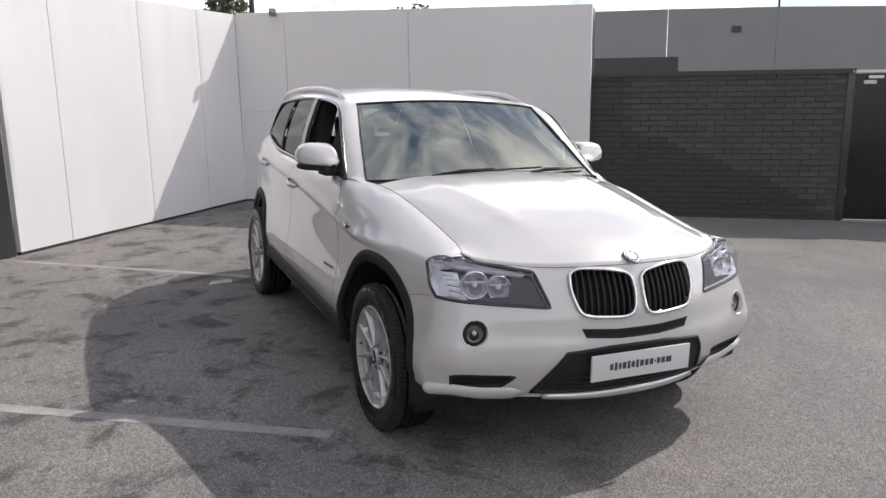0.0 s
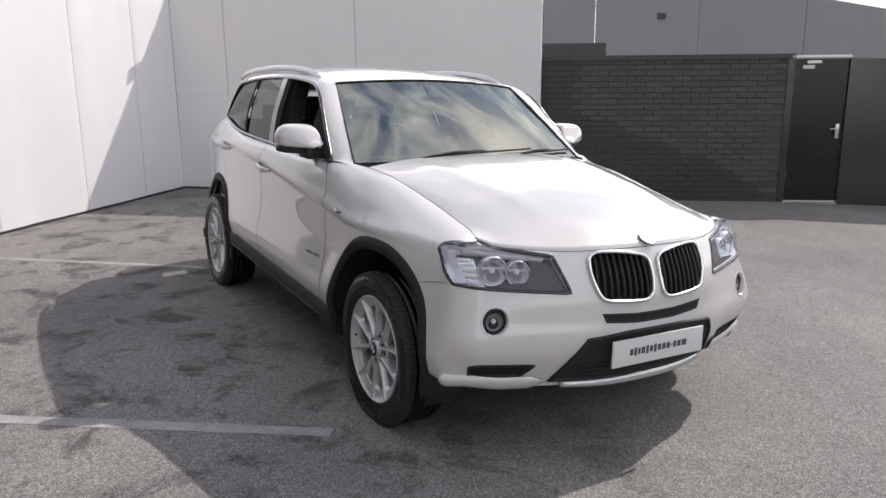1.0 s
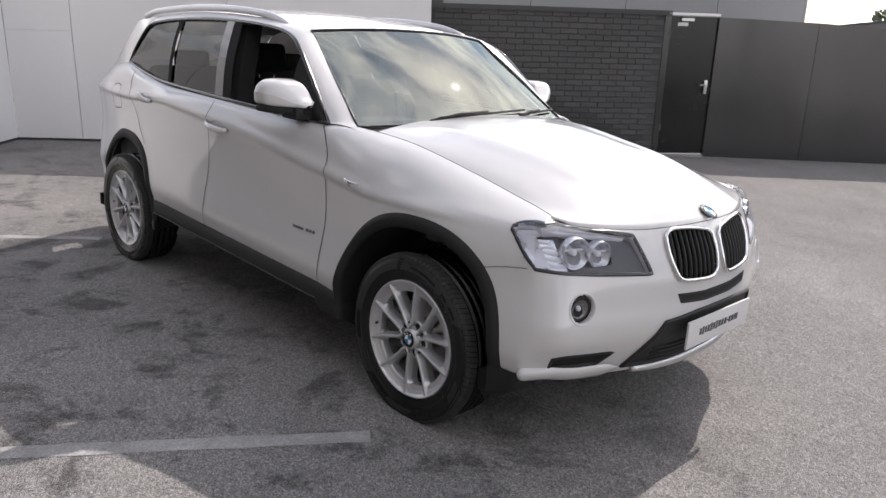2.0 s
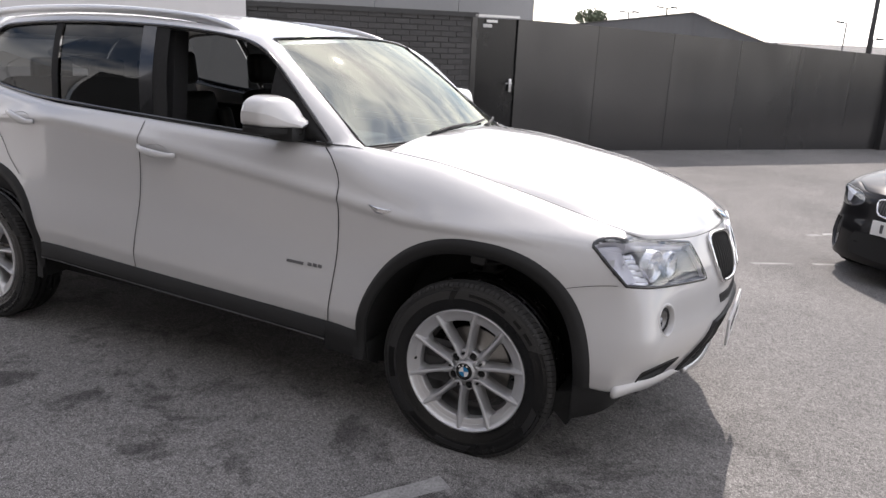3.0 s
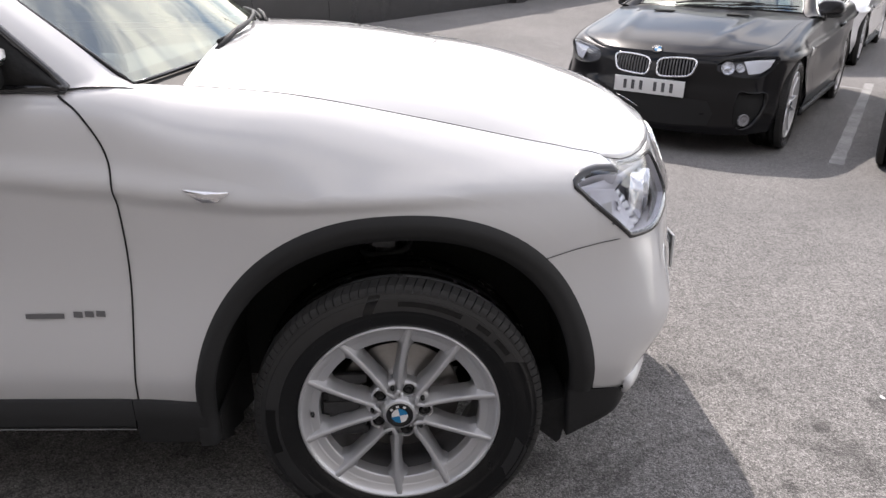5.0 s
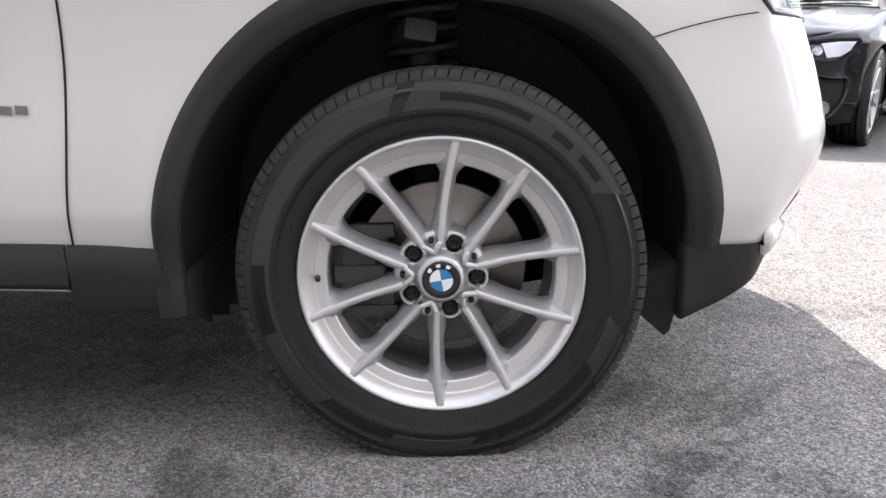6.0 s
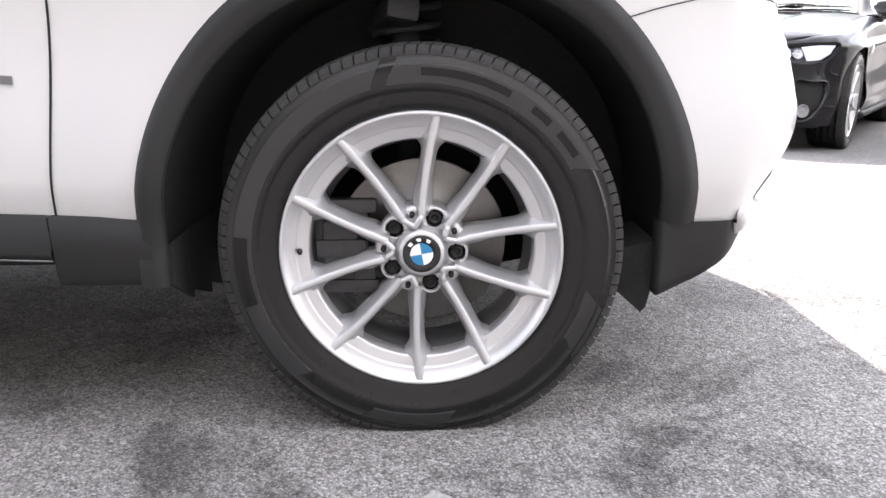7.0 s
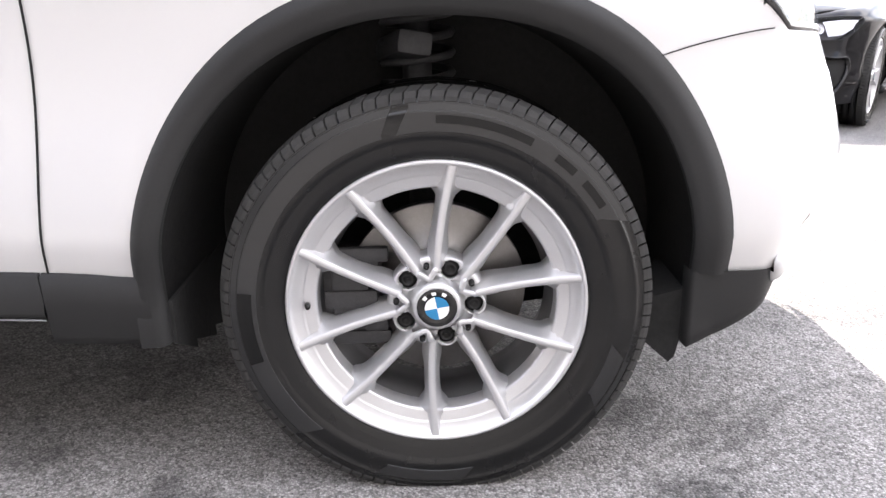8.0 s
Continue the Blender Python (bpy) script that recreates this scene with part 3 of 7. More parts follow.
        bars.append(me)
    out["sidewall_bar"] = (bars, RUBBER)
    # rim: lip, step and deep barrel
    x0 = -w * 0.93
    k = rim / 0.252
    out["rim"] = (lathe([(x0 + 0.012, rim - 0.001), (x0, rim), (x0 - 0.004, rim - 0.002 * k), (x0 - 0.0045, rim - 0.0055 * k), (x0 - 0.001, rim - 0.0085 * k), (x0 + 0.006, rim - 0.0115 * k),
                         (x0 + 0.012, rim - 0.026 * k), (x0 + 0.0125, rim - 0.027 * k), (x0 + 0.0150, rim - 0.029 * k), (x0 + 0.0155, rim - 0.030 * k),
                         (x0 + 0.0175, rim - 0.046 * k), (x0 + 0.019, rim - 0.049 * k), (x0 + 0.023, rim - 0.0505 * k), (x0 + 0.06, rim - 0.0505 * k)], 96), ALLOY)
    out["barrel"] = (lathe([(x0 + 0.055, rim - 0.0505 * k), (x0 + 0.09, rim - 0.062 * k), (w * 0.8, rim - 0.035), (w * 0.9, rim)], 72), BARREL)
    # hub face
    rh = 0.086 * rim / 0.252
    prof = [(x0 + 0.060, rh * 1.00), (x0 + 0.040, rh * 0.99), (x0 + 0.031, rh * 0.955), (x0 + 0.0285, rh * 0.91)]
    prof += [(x0 + 0.0265, rh * f) for f in np.linspace(0.88, 0.60, 11)]
    prof += [(x0 + 0.020, rh * 0.55), (x0 + 0.009, rh * 0.485), (x0 + 0.005, rh * 0.455), (x0 + 0.003, rh * 0.42), (x0 + 0.004, 0.001)]
    bolts = [(rh * 0.735 * math.cos(radians(112.5 + 72 * k)), rh * 0.735 * math.sin(radians(112.5 + 72 * k))) for k in range(5)]
    rows = [[(a, r * math.cos(math.pi * q / 60), r * math.sin(math.pi * q / 60)) for q in range(120)] for a, r in prof]

    def bored(i, j):
        a, b = rows[i][j], rows[i + 1][(j + 1) % 120]
        return any(math.hypot((a[1] + b[1]) / 2 - y, (a[2] + b[2]) / 2 - z) < 0.0165 * k for y, z in bolts)
    out["hub"] = (grid_mesh(rows, bored, close=True), ALLOY)
    # spokes: a raised ridge with sloping flanks
    rows_sets = []
    for m0, tip, root in spokes:
        rows = []
        for n in range(23):
            f = n / 22
            r = rh * 0.74 + (rim - 0.006 - rh * 0.74) * f
            a = radians(m0 + root + (tip - root) * f ** 0.8)
            half = (0.0125 + 0.0045 * math.exp(-((f - 0.16) / 0.12) ** 2) + 0.0025 * f + 0.018 * max(0.0, (f - 0.60) / 0.16) ** 3 * (f < 0.76) + 0.018 * (f >= 0.76) * max(0.0, 1 - (f - 0.76) / 0.07)) * rim / 0.252
            ca, sa = math.cos(a), math.sin(a)
            ridge = x0 - 0.001 + 0.011 * (1 - f) ** 1.5 + 0.005 * math.sin(math.pi * f)
            row = []
            top = (0.0040 + 0.0012 * f) * rim / 0.252
            for h, dx in ((-half, 0.055), (-half, 0.027), (-half * 0.94, 0.0235), (-top - 0.0032, 0.0075), (-top - 0.0016, 0.0022), (-top, 0.0), (top, 0.0), (top + 0.0016, 0.0022), (top + 0.0032, 0.0075), (half * 0.94, 0.0235), (half, 0.027), (half, 0.055)):
                row.append((ridge + dx, r * ca - h * sa, r * sa + h * ca))
            rows.append(row)
        rows_sets.append(grid_mesh(rows))
    out["spokes"] = (rows_sets, ALLOY)
    # the two ridges of each pair meet in a bow round a small hole
    bows, holes = [], []
    if spokes[0][2] > 20:
        for k in range(5):
            mid = 112.5 + 36 + 72 * k
            half = 36 - spokes[0][2]
            pts = []
            r0, r1 = rh * 0.78, rh * 0.575
            for j in range(13):
                t = -1 + j / 6
                a = radians(mid + half * t * (0.55 + 0.45 * abs(t)) * (1.0 if abs(t) < 1 else 1.0))
                r = r1 + (r0 - r1) * abs(t) ** 2.2
                pts.append((x0 + 0.0120, r * math.cos(a), r * math.sin(a)))
            bows.append(tube(pts, 0.0052, 8))
            a = radians(mid)
            me = lathe([(x0 + 0.0300, 0.0052), (x0 + 0.0160, 0.0050), (x0 + 0.0155, 0.0005)], 14)
            me.transform(Matrix.Translation((0, rh * 0.80 * math.cos(a), rh * 0.80 * math.sin(a))))
            holes.append(me)
    out["bows"], out["holes"] = (bows, ALLOY), (holes, BOLT)
    nut, seat = [], []
    for k in range(5):
        a = radians(112.5 + 72 * k)
        to = Matrix.Translation((0, rh * 0.735 * math.cos(a), rh * 0.735 * math.sin(a)))
        me = lathe([(x0 + 0.0280, 0.0208), (x0 + 0.0258, 0.0192), (x0 + 0.0252, 0.0178), (x0 + 0.0262, 0.0166), (x0 + 0.0300, 0.0160), (x0 + 0.0500, 0.0156)], 28)
        me.transform(to)
        seat.append(me)
        me = lathe([(x0 + 0.0440, 0.0158), (x0 + 0.0320, 0.0150), (x0 + 0.0318, 0.0112), (x0 + 0.0275, 0.0104), (x0 + 0.0270, 0.0092), (x0 + 0.0272, 0.0066), (x0 + 0.0330, 0.0060), (x0 + 0.0330, 0.0005)], 18)
        me.transform(to)
        nut.append(me)
    out["nuts"], out["seats"] = (nut, BOLT), (seat, ALLOY)
    out["brake_disc"] = (lathe([(0.012, 0.155 * rim / 0.252), (-0.010, 0.157 * rim / 0.252), (-0.012, 0.155 * rim / 0.252), (-0.012, 0.085), (-0.03, 0.08), (-0.034, 0.07), (-0.034, 0.001)], 56), STEEL)
    WHEEL_PARTS[key] = out
    return out


def add_wheel(car, key, m, caliper_side=1):
    """One wheel with all its pieces as parts of a car; m places it."""
    src = WHEEL_PARTS[key]
    wh = part("wheel", src["tyre"][0], RUBBER, car, "black tyre on a silver alloy wheel, slightly flattened where it stands")
    wh.matrix_local = m
    part("tread_block", src["tread_block"][0], TREAD, wh)
    for i, me in enumerate(src["sidewall_bar"][0]):
        part("sidewall_bar" if i < 4 else "sidewall_panel", me, TYRE_MARK if i < 4 else TYRE_MATT, wh)
    part("rim", src["rim"][0], ALLOY, wh, "silver alloy rim")
    part("barrel", src["barrel"][0], BARREL, wh)
    part("hub", src["hub"][0], ALLOY, wh)
    for me in src["spokes"][0]:
        part("spoke", me, ALLOY, wh)
    for me in src["bows"][0]:
        part("spoke_bow", me, ALLOY, wh)
    for me in src["holes"][0]:
        part("spoke_hole", me, BOLT, wh)
    for me in src["seats"][0]:
        part("bolt_seat", me, ALLOY, wh)
    for me in src["nuts"][0]:
        part("wheel_nut", me, BOLT, wh)
    part("brake_disc", src["brake_disc"][0], STEEL, wh, "bare steel brake disc")
    cal = box((-0.045, -0.075, -0.05), (0.05, 0.075, 0.05), 0.014)
    box((-0.055, -0.05, -0.032), (-0.04, 0.05, 0.03), 0.006, bm=cal)
    box((-0.052, -0.062, 0.02), (-0.04, -0.03, 0.06), 0.004, bm=cal)
    box((-0.060, -0.016, -0.045), (-0.05, 0.016, 0.045), 0.005, bm=cal)
    box((-0.050, 0.062, -0.06), (-0.03, 0.088, 0.065), 0.006, bm=cal)
    box((-0.050, -0.088, -0.06), (-0.03, -0.062, 0.065), 0.006, bm=cal)
    turn_bm(cal, Matrix.Translation((-0.0, 0.145 * caliper_side, 0.0)) @ pose(0, 0, 0, 90, 0, 0))
    part("brake_caliper", cal, IRON, wh)
    x0 = src["x0"]
    return wh, x0


def make_wheel_set(key, R, rim, width, spokes, load):
    src = wheel_meshes(key, R, rim, width, spokes, load)
    src["x0"] = -width / 2 * 0.93
    return src


def build_car(spec, label, m, paint):
    """A whole car as one thing with its parts; returns the thing and its shell."""
    car = thing(spec["name"], label, "car", m, spec.get("group", ""))
    sh = Shell(spec)
    feats = spec["features"](sh)
    loops = [f["loop"] for f in feats if f.get("hole", True)]
    part("body", sh.build(loops), paint, car, spec["paint_label"])

    # bonnet: from the front edge back to the scuttle
    hood_end = sh.s_y(spec["hood_end"])
    idx = [i for i, c in enumerate(sh.cols) if 0 < c <= hood_end]
    yc = spec.get("hood_corner", min(sh.Y) + 0.30)
    front = np.array([tuple(sh.tops[i]) for i in idx if sh.tops[i][1] <= yc])
    side = np.array([tuple(sh.tops[i]) for i in idx if sh.tops[i][1] >= yc])
    cx, cy, cz = side[0]
    ye = side[-1][1]
    y0, x0, y1, x1 = spec.get("hood_crease", (-0.75, 0.33, 0.5, 0.50))
    f0 = float(np.interp(0, front[:, 0], front[:, 2]))
    yf0 = float(np.interp(0, front[:, 0], front[:, 1]))
    rows = []
    for j in range(45):
        v = (j / 44) ** 1.5
        row = []
        for k in range(49):
            u = -1 + 2 * k / 48
            a = abs(u)
            fy, fz = float(np.interp(a * cx, front[:, 0], front[:, 1])), float(np.interp(a * cx, front[:, 0], front[:, 2]))
            if a == 1:
                fy, fz = cy, cz
            ys = cy + (ye - cy) * v
            sx, sz = float(np.interp(ys, side[:, 1], side[:, 0])), float(np.interp(ys, side[:, 1], side[:, 2]))
            y = fy + (ye - fy) * v
            zc = hermite(*spec["hood_z"], yf0 + (ye - yf0) * v)
            if j == 0:
                zc = f0
            p = a ** 2.6
            z = zc * (1 - p) + sz * p + (1 - v) ** 6 * (fz - f0 * (1 - p) - cz * p)
            x = sx * u
            xr = x0 + (x1 - x0) * (y - y0) / (y1 - y0)
            z += spec["hood_ridge"] * math.exp(-((abs(x) - xr) / 0.05) ** 2) * sstep(y0 + 0.05, y0 + 0.5, y) * (1 - sstep(y1 - 0.25, y1, y)) * (1 - p)
            row.append((x, y, z + 0.001))
        rows.append(row)
    part("bonnet", grid_mesh(rows), paint, car)
    gap = [tuple(sh.tops[i]) for i in idx]
    for sd in (1, -1):
        g = [(sd * x, y, z) for x, y, z in gap]
        part("shut_line", tube(g, 0.0015, 6), SEAM, car)

    # windscreen
    wb, wt = spec["ws_base"], spec["ws_top"]     # (half width, y centre, y side, z centre, z side)

    def ws_pt(u, v, off=0.0):
        a = (wb[0] * u, wb[1] + (wb[2] - wb[1]) * u * u, wb[3] + (wb[4] - wb[3]) * u * u)
        b = (wt[0] * u, wt[1] + (wt[2] - wt[1]) * u * u, wt[3] + (wt[4] - wt[3]) * u * u)
        bulge = 0.025 * math.sin(math.pi * v) * (1 - u ** 4)
        return Vector((a[0] + (b[0] - a[0]) * v, a[1] + (b[1] - a[1]) * v - (bulge + off) * 0.55, a[2] + (b[2] - a[2]) * v + (bulge + off) * 0.83))
    glass = part("windscreen", grid_mesh([[ws_pt(-1 + 2 * k / 24, v / 12) for k in range(25)] for v in range(13)]), WINDSCREEN, car, "curved glass windscreen reflecting the sky")
    glass.visible_shadow = False
    edge = [ws_pt(-1 + 2 * k / 24, 0, 0.004) for k in range(25)] + [ws_pt(1, v / 12, 0.004) for v in range(1, 13)]
    edge += [ws_pt(1 - 2 * k / 24, 1, 0.004) for k in range(1, 25)] + [ws_pt(-1, 1 - v / 12, 0.004) for v in range(1, 12)]
    part("windscreen_seal", tube(edge, 0.0045, 6, True), GLOSS_BLACK, car)
    ring = [[], []]
    for u, v, du, dv in [(-1 + 2 * k / 24, 0, 0, 0.055) for k in range(25)] + [(1, v / 12, -0.045, 0) for v in range(1, 12)] + [(1 - 2 * k / 24, 1, 0, -0.05) for k in range(25)] + [(-1, 1 - v / 12, 0.045, 0) for v in range(1, 12)]:
        ring[0].append(ws_pt(u, v, -0.004))
        ring[1].append(ws_pt(min(max(u + du, -0.955), 0.955), min(max(v + dv, 0.055), 0.95), -0.005))
    part("windscreen_border", grid_mesh(ring, close=True), GLOSS_BLACK, glass)
    # scuttle under the glass
    rows = []
    last = [Vector(p) for p in rows_last(rows_src=sh, spec=spec, idx=idx)]
    for f in (0, 0.5, 1):
        row = []
        for k in range(25):
            u = -1 + 2 * k / 24
            a = Vector((last[0][0] * u, last[0][1] - 0.02, hermite(*spec["hood_z"], last[0][1]) * (1 - abs(u) ** 2.6) + last[0][2] * abs(u) ** 2.6 - 0.012))
            b = ws_pt(u, 0, -0.004)
            row.append(a + (b - a) * f + Vector((0, 0, -0.012 * math.sin(math.pi * f))))
        rows.append(row)
    part("scuttle_panel", grid_mesh(rows), PLASTIC, car, "black plastic scuttle panel")
    # wipers
    for u0, u1, v1 in spec["wipers"]:
        pts = [ws_pt(u0, 0.0, 0.02), ws_pt(u0 + (u1 - u0) * 0.3, v1 * 0.4 + 0.02, 0.032), ws_pt(u0 + (u1 - u0) * 0.6, v1 * 0.7 + 0.02, 0.03)]
        wp = part("wiper", tube(pts, [0.009, 0.007, 0.005], 6), PLASTIC, car, "black windscreen wiper")
        pts = [ws_pt(u0 + (u1 - u0) * f, v1 * f * 0.9 + 0.03, 0.016) for f in (0.1, 0.4, 0.7, 1.0, 1.15)]
        part("wiper_blade", tube(pts, 0.006, 6), PLASTIC, wp)

    # roof, pillars, side windows
    c1, c2, c3 = spline(spec["c1"], 60), spline(spec["c2"], 60), spline(spec["c3"], 60)

    def at_y(c, y):
        return Vector([float(np.interp(y, c[:, 1], c[:, k])) for k in range(3)])
    y_top, y_re, y_rb = wt[2], spec["roof_end"], spec["rear_base"]
    crown = wt[3] - wt[4]
    rows = []
    for i in range(31):
        f = i / 30
        row = []
        for k in range(25):
            u = -1 + 2 * k / 24
            y0 = wt[1] + (wt[2] - wt[1]) * u * u
            y = y0 + (y_re + 0.06 * (1 - u * u) - y0) * f
            e = at_y(c1, max(y, y_top))
            cr = (crown + (spec.get("roof_crown", crown) - crown) * sstep(0, 0.3, f)) * (1 - 0.25 * f)
            z = (wt[3] + (wt[4] - wt[3]) * u * u) if i == 0 else e[2] + cr * (1 - u * u)
            row.append((e[0] * u, y, z))
        rows.append(row)
    part("roof", grid_mesh(rows), paint, car)
    part("headliner", grid_mesh([[(p[0] * 0.97, p[1], p[2] - 0.03) for p in r] for r in rows]), HEADLINER, car)
    roof_last = rows[-1]
    rows = []
    for i in range(9):
        f = i / 8
        row = []
        for k in range(25):
            u = -1 + 2 * k / 24
            a = Vector(roof_last[k])
            e = at_y(c1, y_rb)
            b = Vector((e[0] * u, e[1] + 0.10 * (1 - u * u), e[2] + 0.01 * (1 - u * u)))
            row.append(a + (b - a) * f + Vector((0, 0.02, 0.02)) * math.sin(math.pi * f))
        rows.append(row)
    rg = part("rear_window", grid_mesh(rows), SIDE_GLASS, car, "dark rear window")
    rg.visible_shadow = False
    # deck behind the rear window
    back = [i for i, c in enumerate(sh.cols) if c > 0 and sh.tops[i][1] >= y_rb - 0.02]
    rr = []
    for i in back:
        t = sh.tops[i]
        rr.append([(t[0] * (-1 + 2 * k / 16), t[1], t[2] + spec["deck_crown"] * (1 - (-1 + 2 * k / 16) ** 2)) for k in range(17)])
    part("boot_lid", grid_mesh(rr), paint, car)

    for sd in (1, -1):
        fl = lambda p: Vector((sd * p[0], p[1], p[2]))
        # pillar and cant rail
        rows = []
        for i in range(60):
            a, b = Vector(c1[i]), at_y(c2, float(np.interp(c1[i, 1], [c1[0, 1], c1[-1, 1]], [c1[0, 1], c1[-1, 1]])))
            if c1[i, 1] > c2[-1, 1]:
                break
            row = []
            for k in range(6):
                f = k / 5
                p = a + (b - a) * f
                p = p + Vector((0.35, 0, 0.9)) * spec["rail_bulge"] * math.sin(math.pi * f)
                row.append(fl(p))
            rows.append(row)
        part("roof_pillar", grid_mesh(rows), paint, car)
        # rear quarter
        rows = []
        yq = spec["quarter"]
        for i in range(22):
            f = i / 21
            yl = yq[0] + (y_rb - yq[0]) * f
            yu = yq[1] + (y_rb - yq[1]) * f
            a = at_tops(sh, yl)
            b = at_y(c1, yu)
            rows.append([fl(a + (b - a) * (k / 8) + Vector((1, 0, 0.3)) * 0.012 * math.sin(math.pi * k / 8)) for k in range(9)])
        part("rear_pillar", grid_mesh(rows), paint, car)
        # sill of the windows, between body and glass
        ys = np.linspace(spec.get("sill_from", spec["hood_end"] - 0.02), yq[0] + 0.1, 40)
        rows = [[fl(at_tops(sh, y) + Vector((0, 0, -0.001))), fl(at_y(c3, y)), fl(at_y(c3, y) + Vector((-0.05, 0, -0.02)))] for y in ys]
        part("window_sill", grid_mesh(rows), GLOSS_BLACK, car)
        trim = [fl(at_y(c3, y) + Vector((0.008, 0, 0.004))) for y in np.linspace(c3[0, 1], c3[-1, 1], 40)]
        trim += [fl(p) for p in c2[::-1]]
        part("window_trim", tube(trim, 0.010, 6, True), GLOSS_BLACK, car, "black window trim")
        for nm, y0, y1, kind in spec["panes"]:
            if kind == "open" and sd == -1:
                continue
            rows = []
            for i in range(13):
                y = y0 + (y1 - y0) * i / 12
                lean = spec.get("slant", 0.0) * sstep(0.95, 1.5, y)
                a, b = at_y(c3, y), at_y(c2, min(y + lean, c2[-1, 1]))
                if b[2] < a[2]:
                    b = a.copy()
                off = 0.004 if kind == "post" else 0.002 if kind == "frame" else -0.008
                rows.append([fl(a + (b - a) * (k / 8) + Vector((0.018 * math.sin(math.pi * k / 8) + off, 0, 0))) for k in range(9)])
            ob = part(nm, grid_mesh(rows), GLOSS_BLACK if kind == "post" else LINER if kind == "frame" else SIDE_GLASS, car)

    # grilles, lamps and openings
    for f in feats:
        for sd in ((1, -1) if not f.get("centre") else (1,)):
            f["make"](car, sh, f["loop"], sd)
    # shut lines on the flanks
    for pts in spec["seams"](sh):
        for sd in (1, -1):
            part("shut_line", sh.ribbon(pts, sd, 0.0042 if len(pts) > 10 else 0.002, 0.0026), SEAM, car)
    return car, sh


def rows_last(rows_src, spec, idx):
    t = rows_src.tops[idx[-1]]
    return [t, t]


def at_tops(sh, y):
    s = sh.s_y(y)
    return sh.raw(s, sh.val(sh.T, s))


def mirror_pod(car, x, y, z, paint, sd, sx=0.20, sy=0.17, sz=0.15):
    """A door mirror: painted cap that slopes down to the front, black lower cup, foot and glass."""
    mm = Matrix.Translation((sd * x, y, z)) @ Matrix.Diagonal((sd, 1, 1, 1))

    def sections(z0, height, tops, wides, long):
        """Cross-sections from the glass (f = 0) to the front tip (f = 1)."""
        rows = []
        for i in range(25):
            f = (i / 24) ** 0.9
            top, w = hermite(*tops, f), hermite(*wides, f) * sx / 2
            drift = -sx * 0.36 * sstep(0.45, 1.0, f)
            row = []
            for k in range(28):
                ph = 2 * math.pi * k / 28
                c, q = math.cos(ph), math.sin(ph)
                px = math.copysign(abs(c) ** 0.6, c) * w
                pz = math.copysign(abs(q) ** (0.65 if q > 0 else 0.4), q)
                px -= 0.10 * sx * max(pz, 0)
                row.append((px + drift, sy * 0.5 - long * f, z0 + height * top * (0.5 + 0.5 * pz)))
            rows.append(row)
        return rows
    cap = sections(-sz * 0.5, sz, ([0, 0.03, 0.10, 0.45, 0.62, 0.74, 0.84, 0.93, 0.985, 1.0], [0.80, 0.93, 1.0, 0.97, 0.86, 0.60, 0.36, 0.25, 0.20, 0.10]),
                   ([0, 0.04, 0.2, 0.5, 0.7, 0.85, 0.97, 1.0], [0.90, 0.98, 1.0, 0.92, 0.70, 0.44, 0.28, 0.10]), sy)
    me = grid_mesh([r + [r[0]] for r in cap])
    me.transform(mm)
    pod = part("door_mirror", me, paint, car, "door mirror in body colour with a black lower half")
    low = sections(-sz * 0.5 - 0.030, 0.052, ([0, 0.05, 0.6, 0.9, 1.0], [0.75, 1.0, 1.0, 0.8, 0.6]), ([0, 0.05, 0.5, 0.8, 1.0], [0.82, 0.90, 0.80, 0.36, 0.08]), sy * 0.93)
    me = grid_mesh([r + [r[0]] for r in low])
    me.transform(mm)
    part("mirror_cup", me, PLASTIC, pod)
    foot = box((-sx * 0.5 - 0.12, -0.075, -sz * 0.5 - 0.058), (-sx * 0.1, 0.06, -sz * 0.5 + 0.008), 0.024)
    turn_bm(foot, mm)
    part("mirror_foot", foot, PLASTIC, pod)
    arm = box((-sx * 0.5 - 0.060, -sy * 0.30, -sz * 0.5 - 0.010), (-sx * 0.25, 0.030, -sz * 0.5 + 0.036), 0.018)
    turn_bm(arm, mm)
    part("mirror_arm", arm, PLASTIC, pod)
    gl = box((-sx * 0.42, sy * 0.495, -sz * 0.42), (sx * 0.36, sy * 0.515, sz * 0.26), 0.003)
    turn_bm(gl, mm)
    part("mirror_glass", gl, CHROME, pod)
    return pod


def door_handle(car, sh, y0, y1, z0, z1, sd, paint):
    """A grip bar that stands off the door over a shallow cup."""
    pts, rad = [], []
    for k in range(11):
        f = k / 10
        lift = 0.006 + 0.026 * math.sin(math.pi * f) ** 0.5
        pts.append(sh.point(sd * sh.s_y(y0 + (y1 - y0) * f), z0 + (z1 - z0) * f, lift))
        rad.append(0.009 + 0.005 * math.sin(math.pi * f))
    h = part("door_handle", tube(pts, rad, 10, squash=1.25), paint, car)
    c = [(sh.s_y((y0 + y1) / 2 + 0.07 * math.cos(a)), (z0 + z1) / 2 + 0.026 * math.sin(a)) for a in np.linspace(0, 2 * math.pi, 25)[:-1]]
    part("handle_cup", sh.patch(c, sd, 0.002, 4, -0.012), paint, h)
    return h

# ---- the white off-roader ----


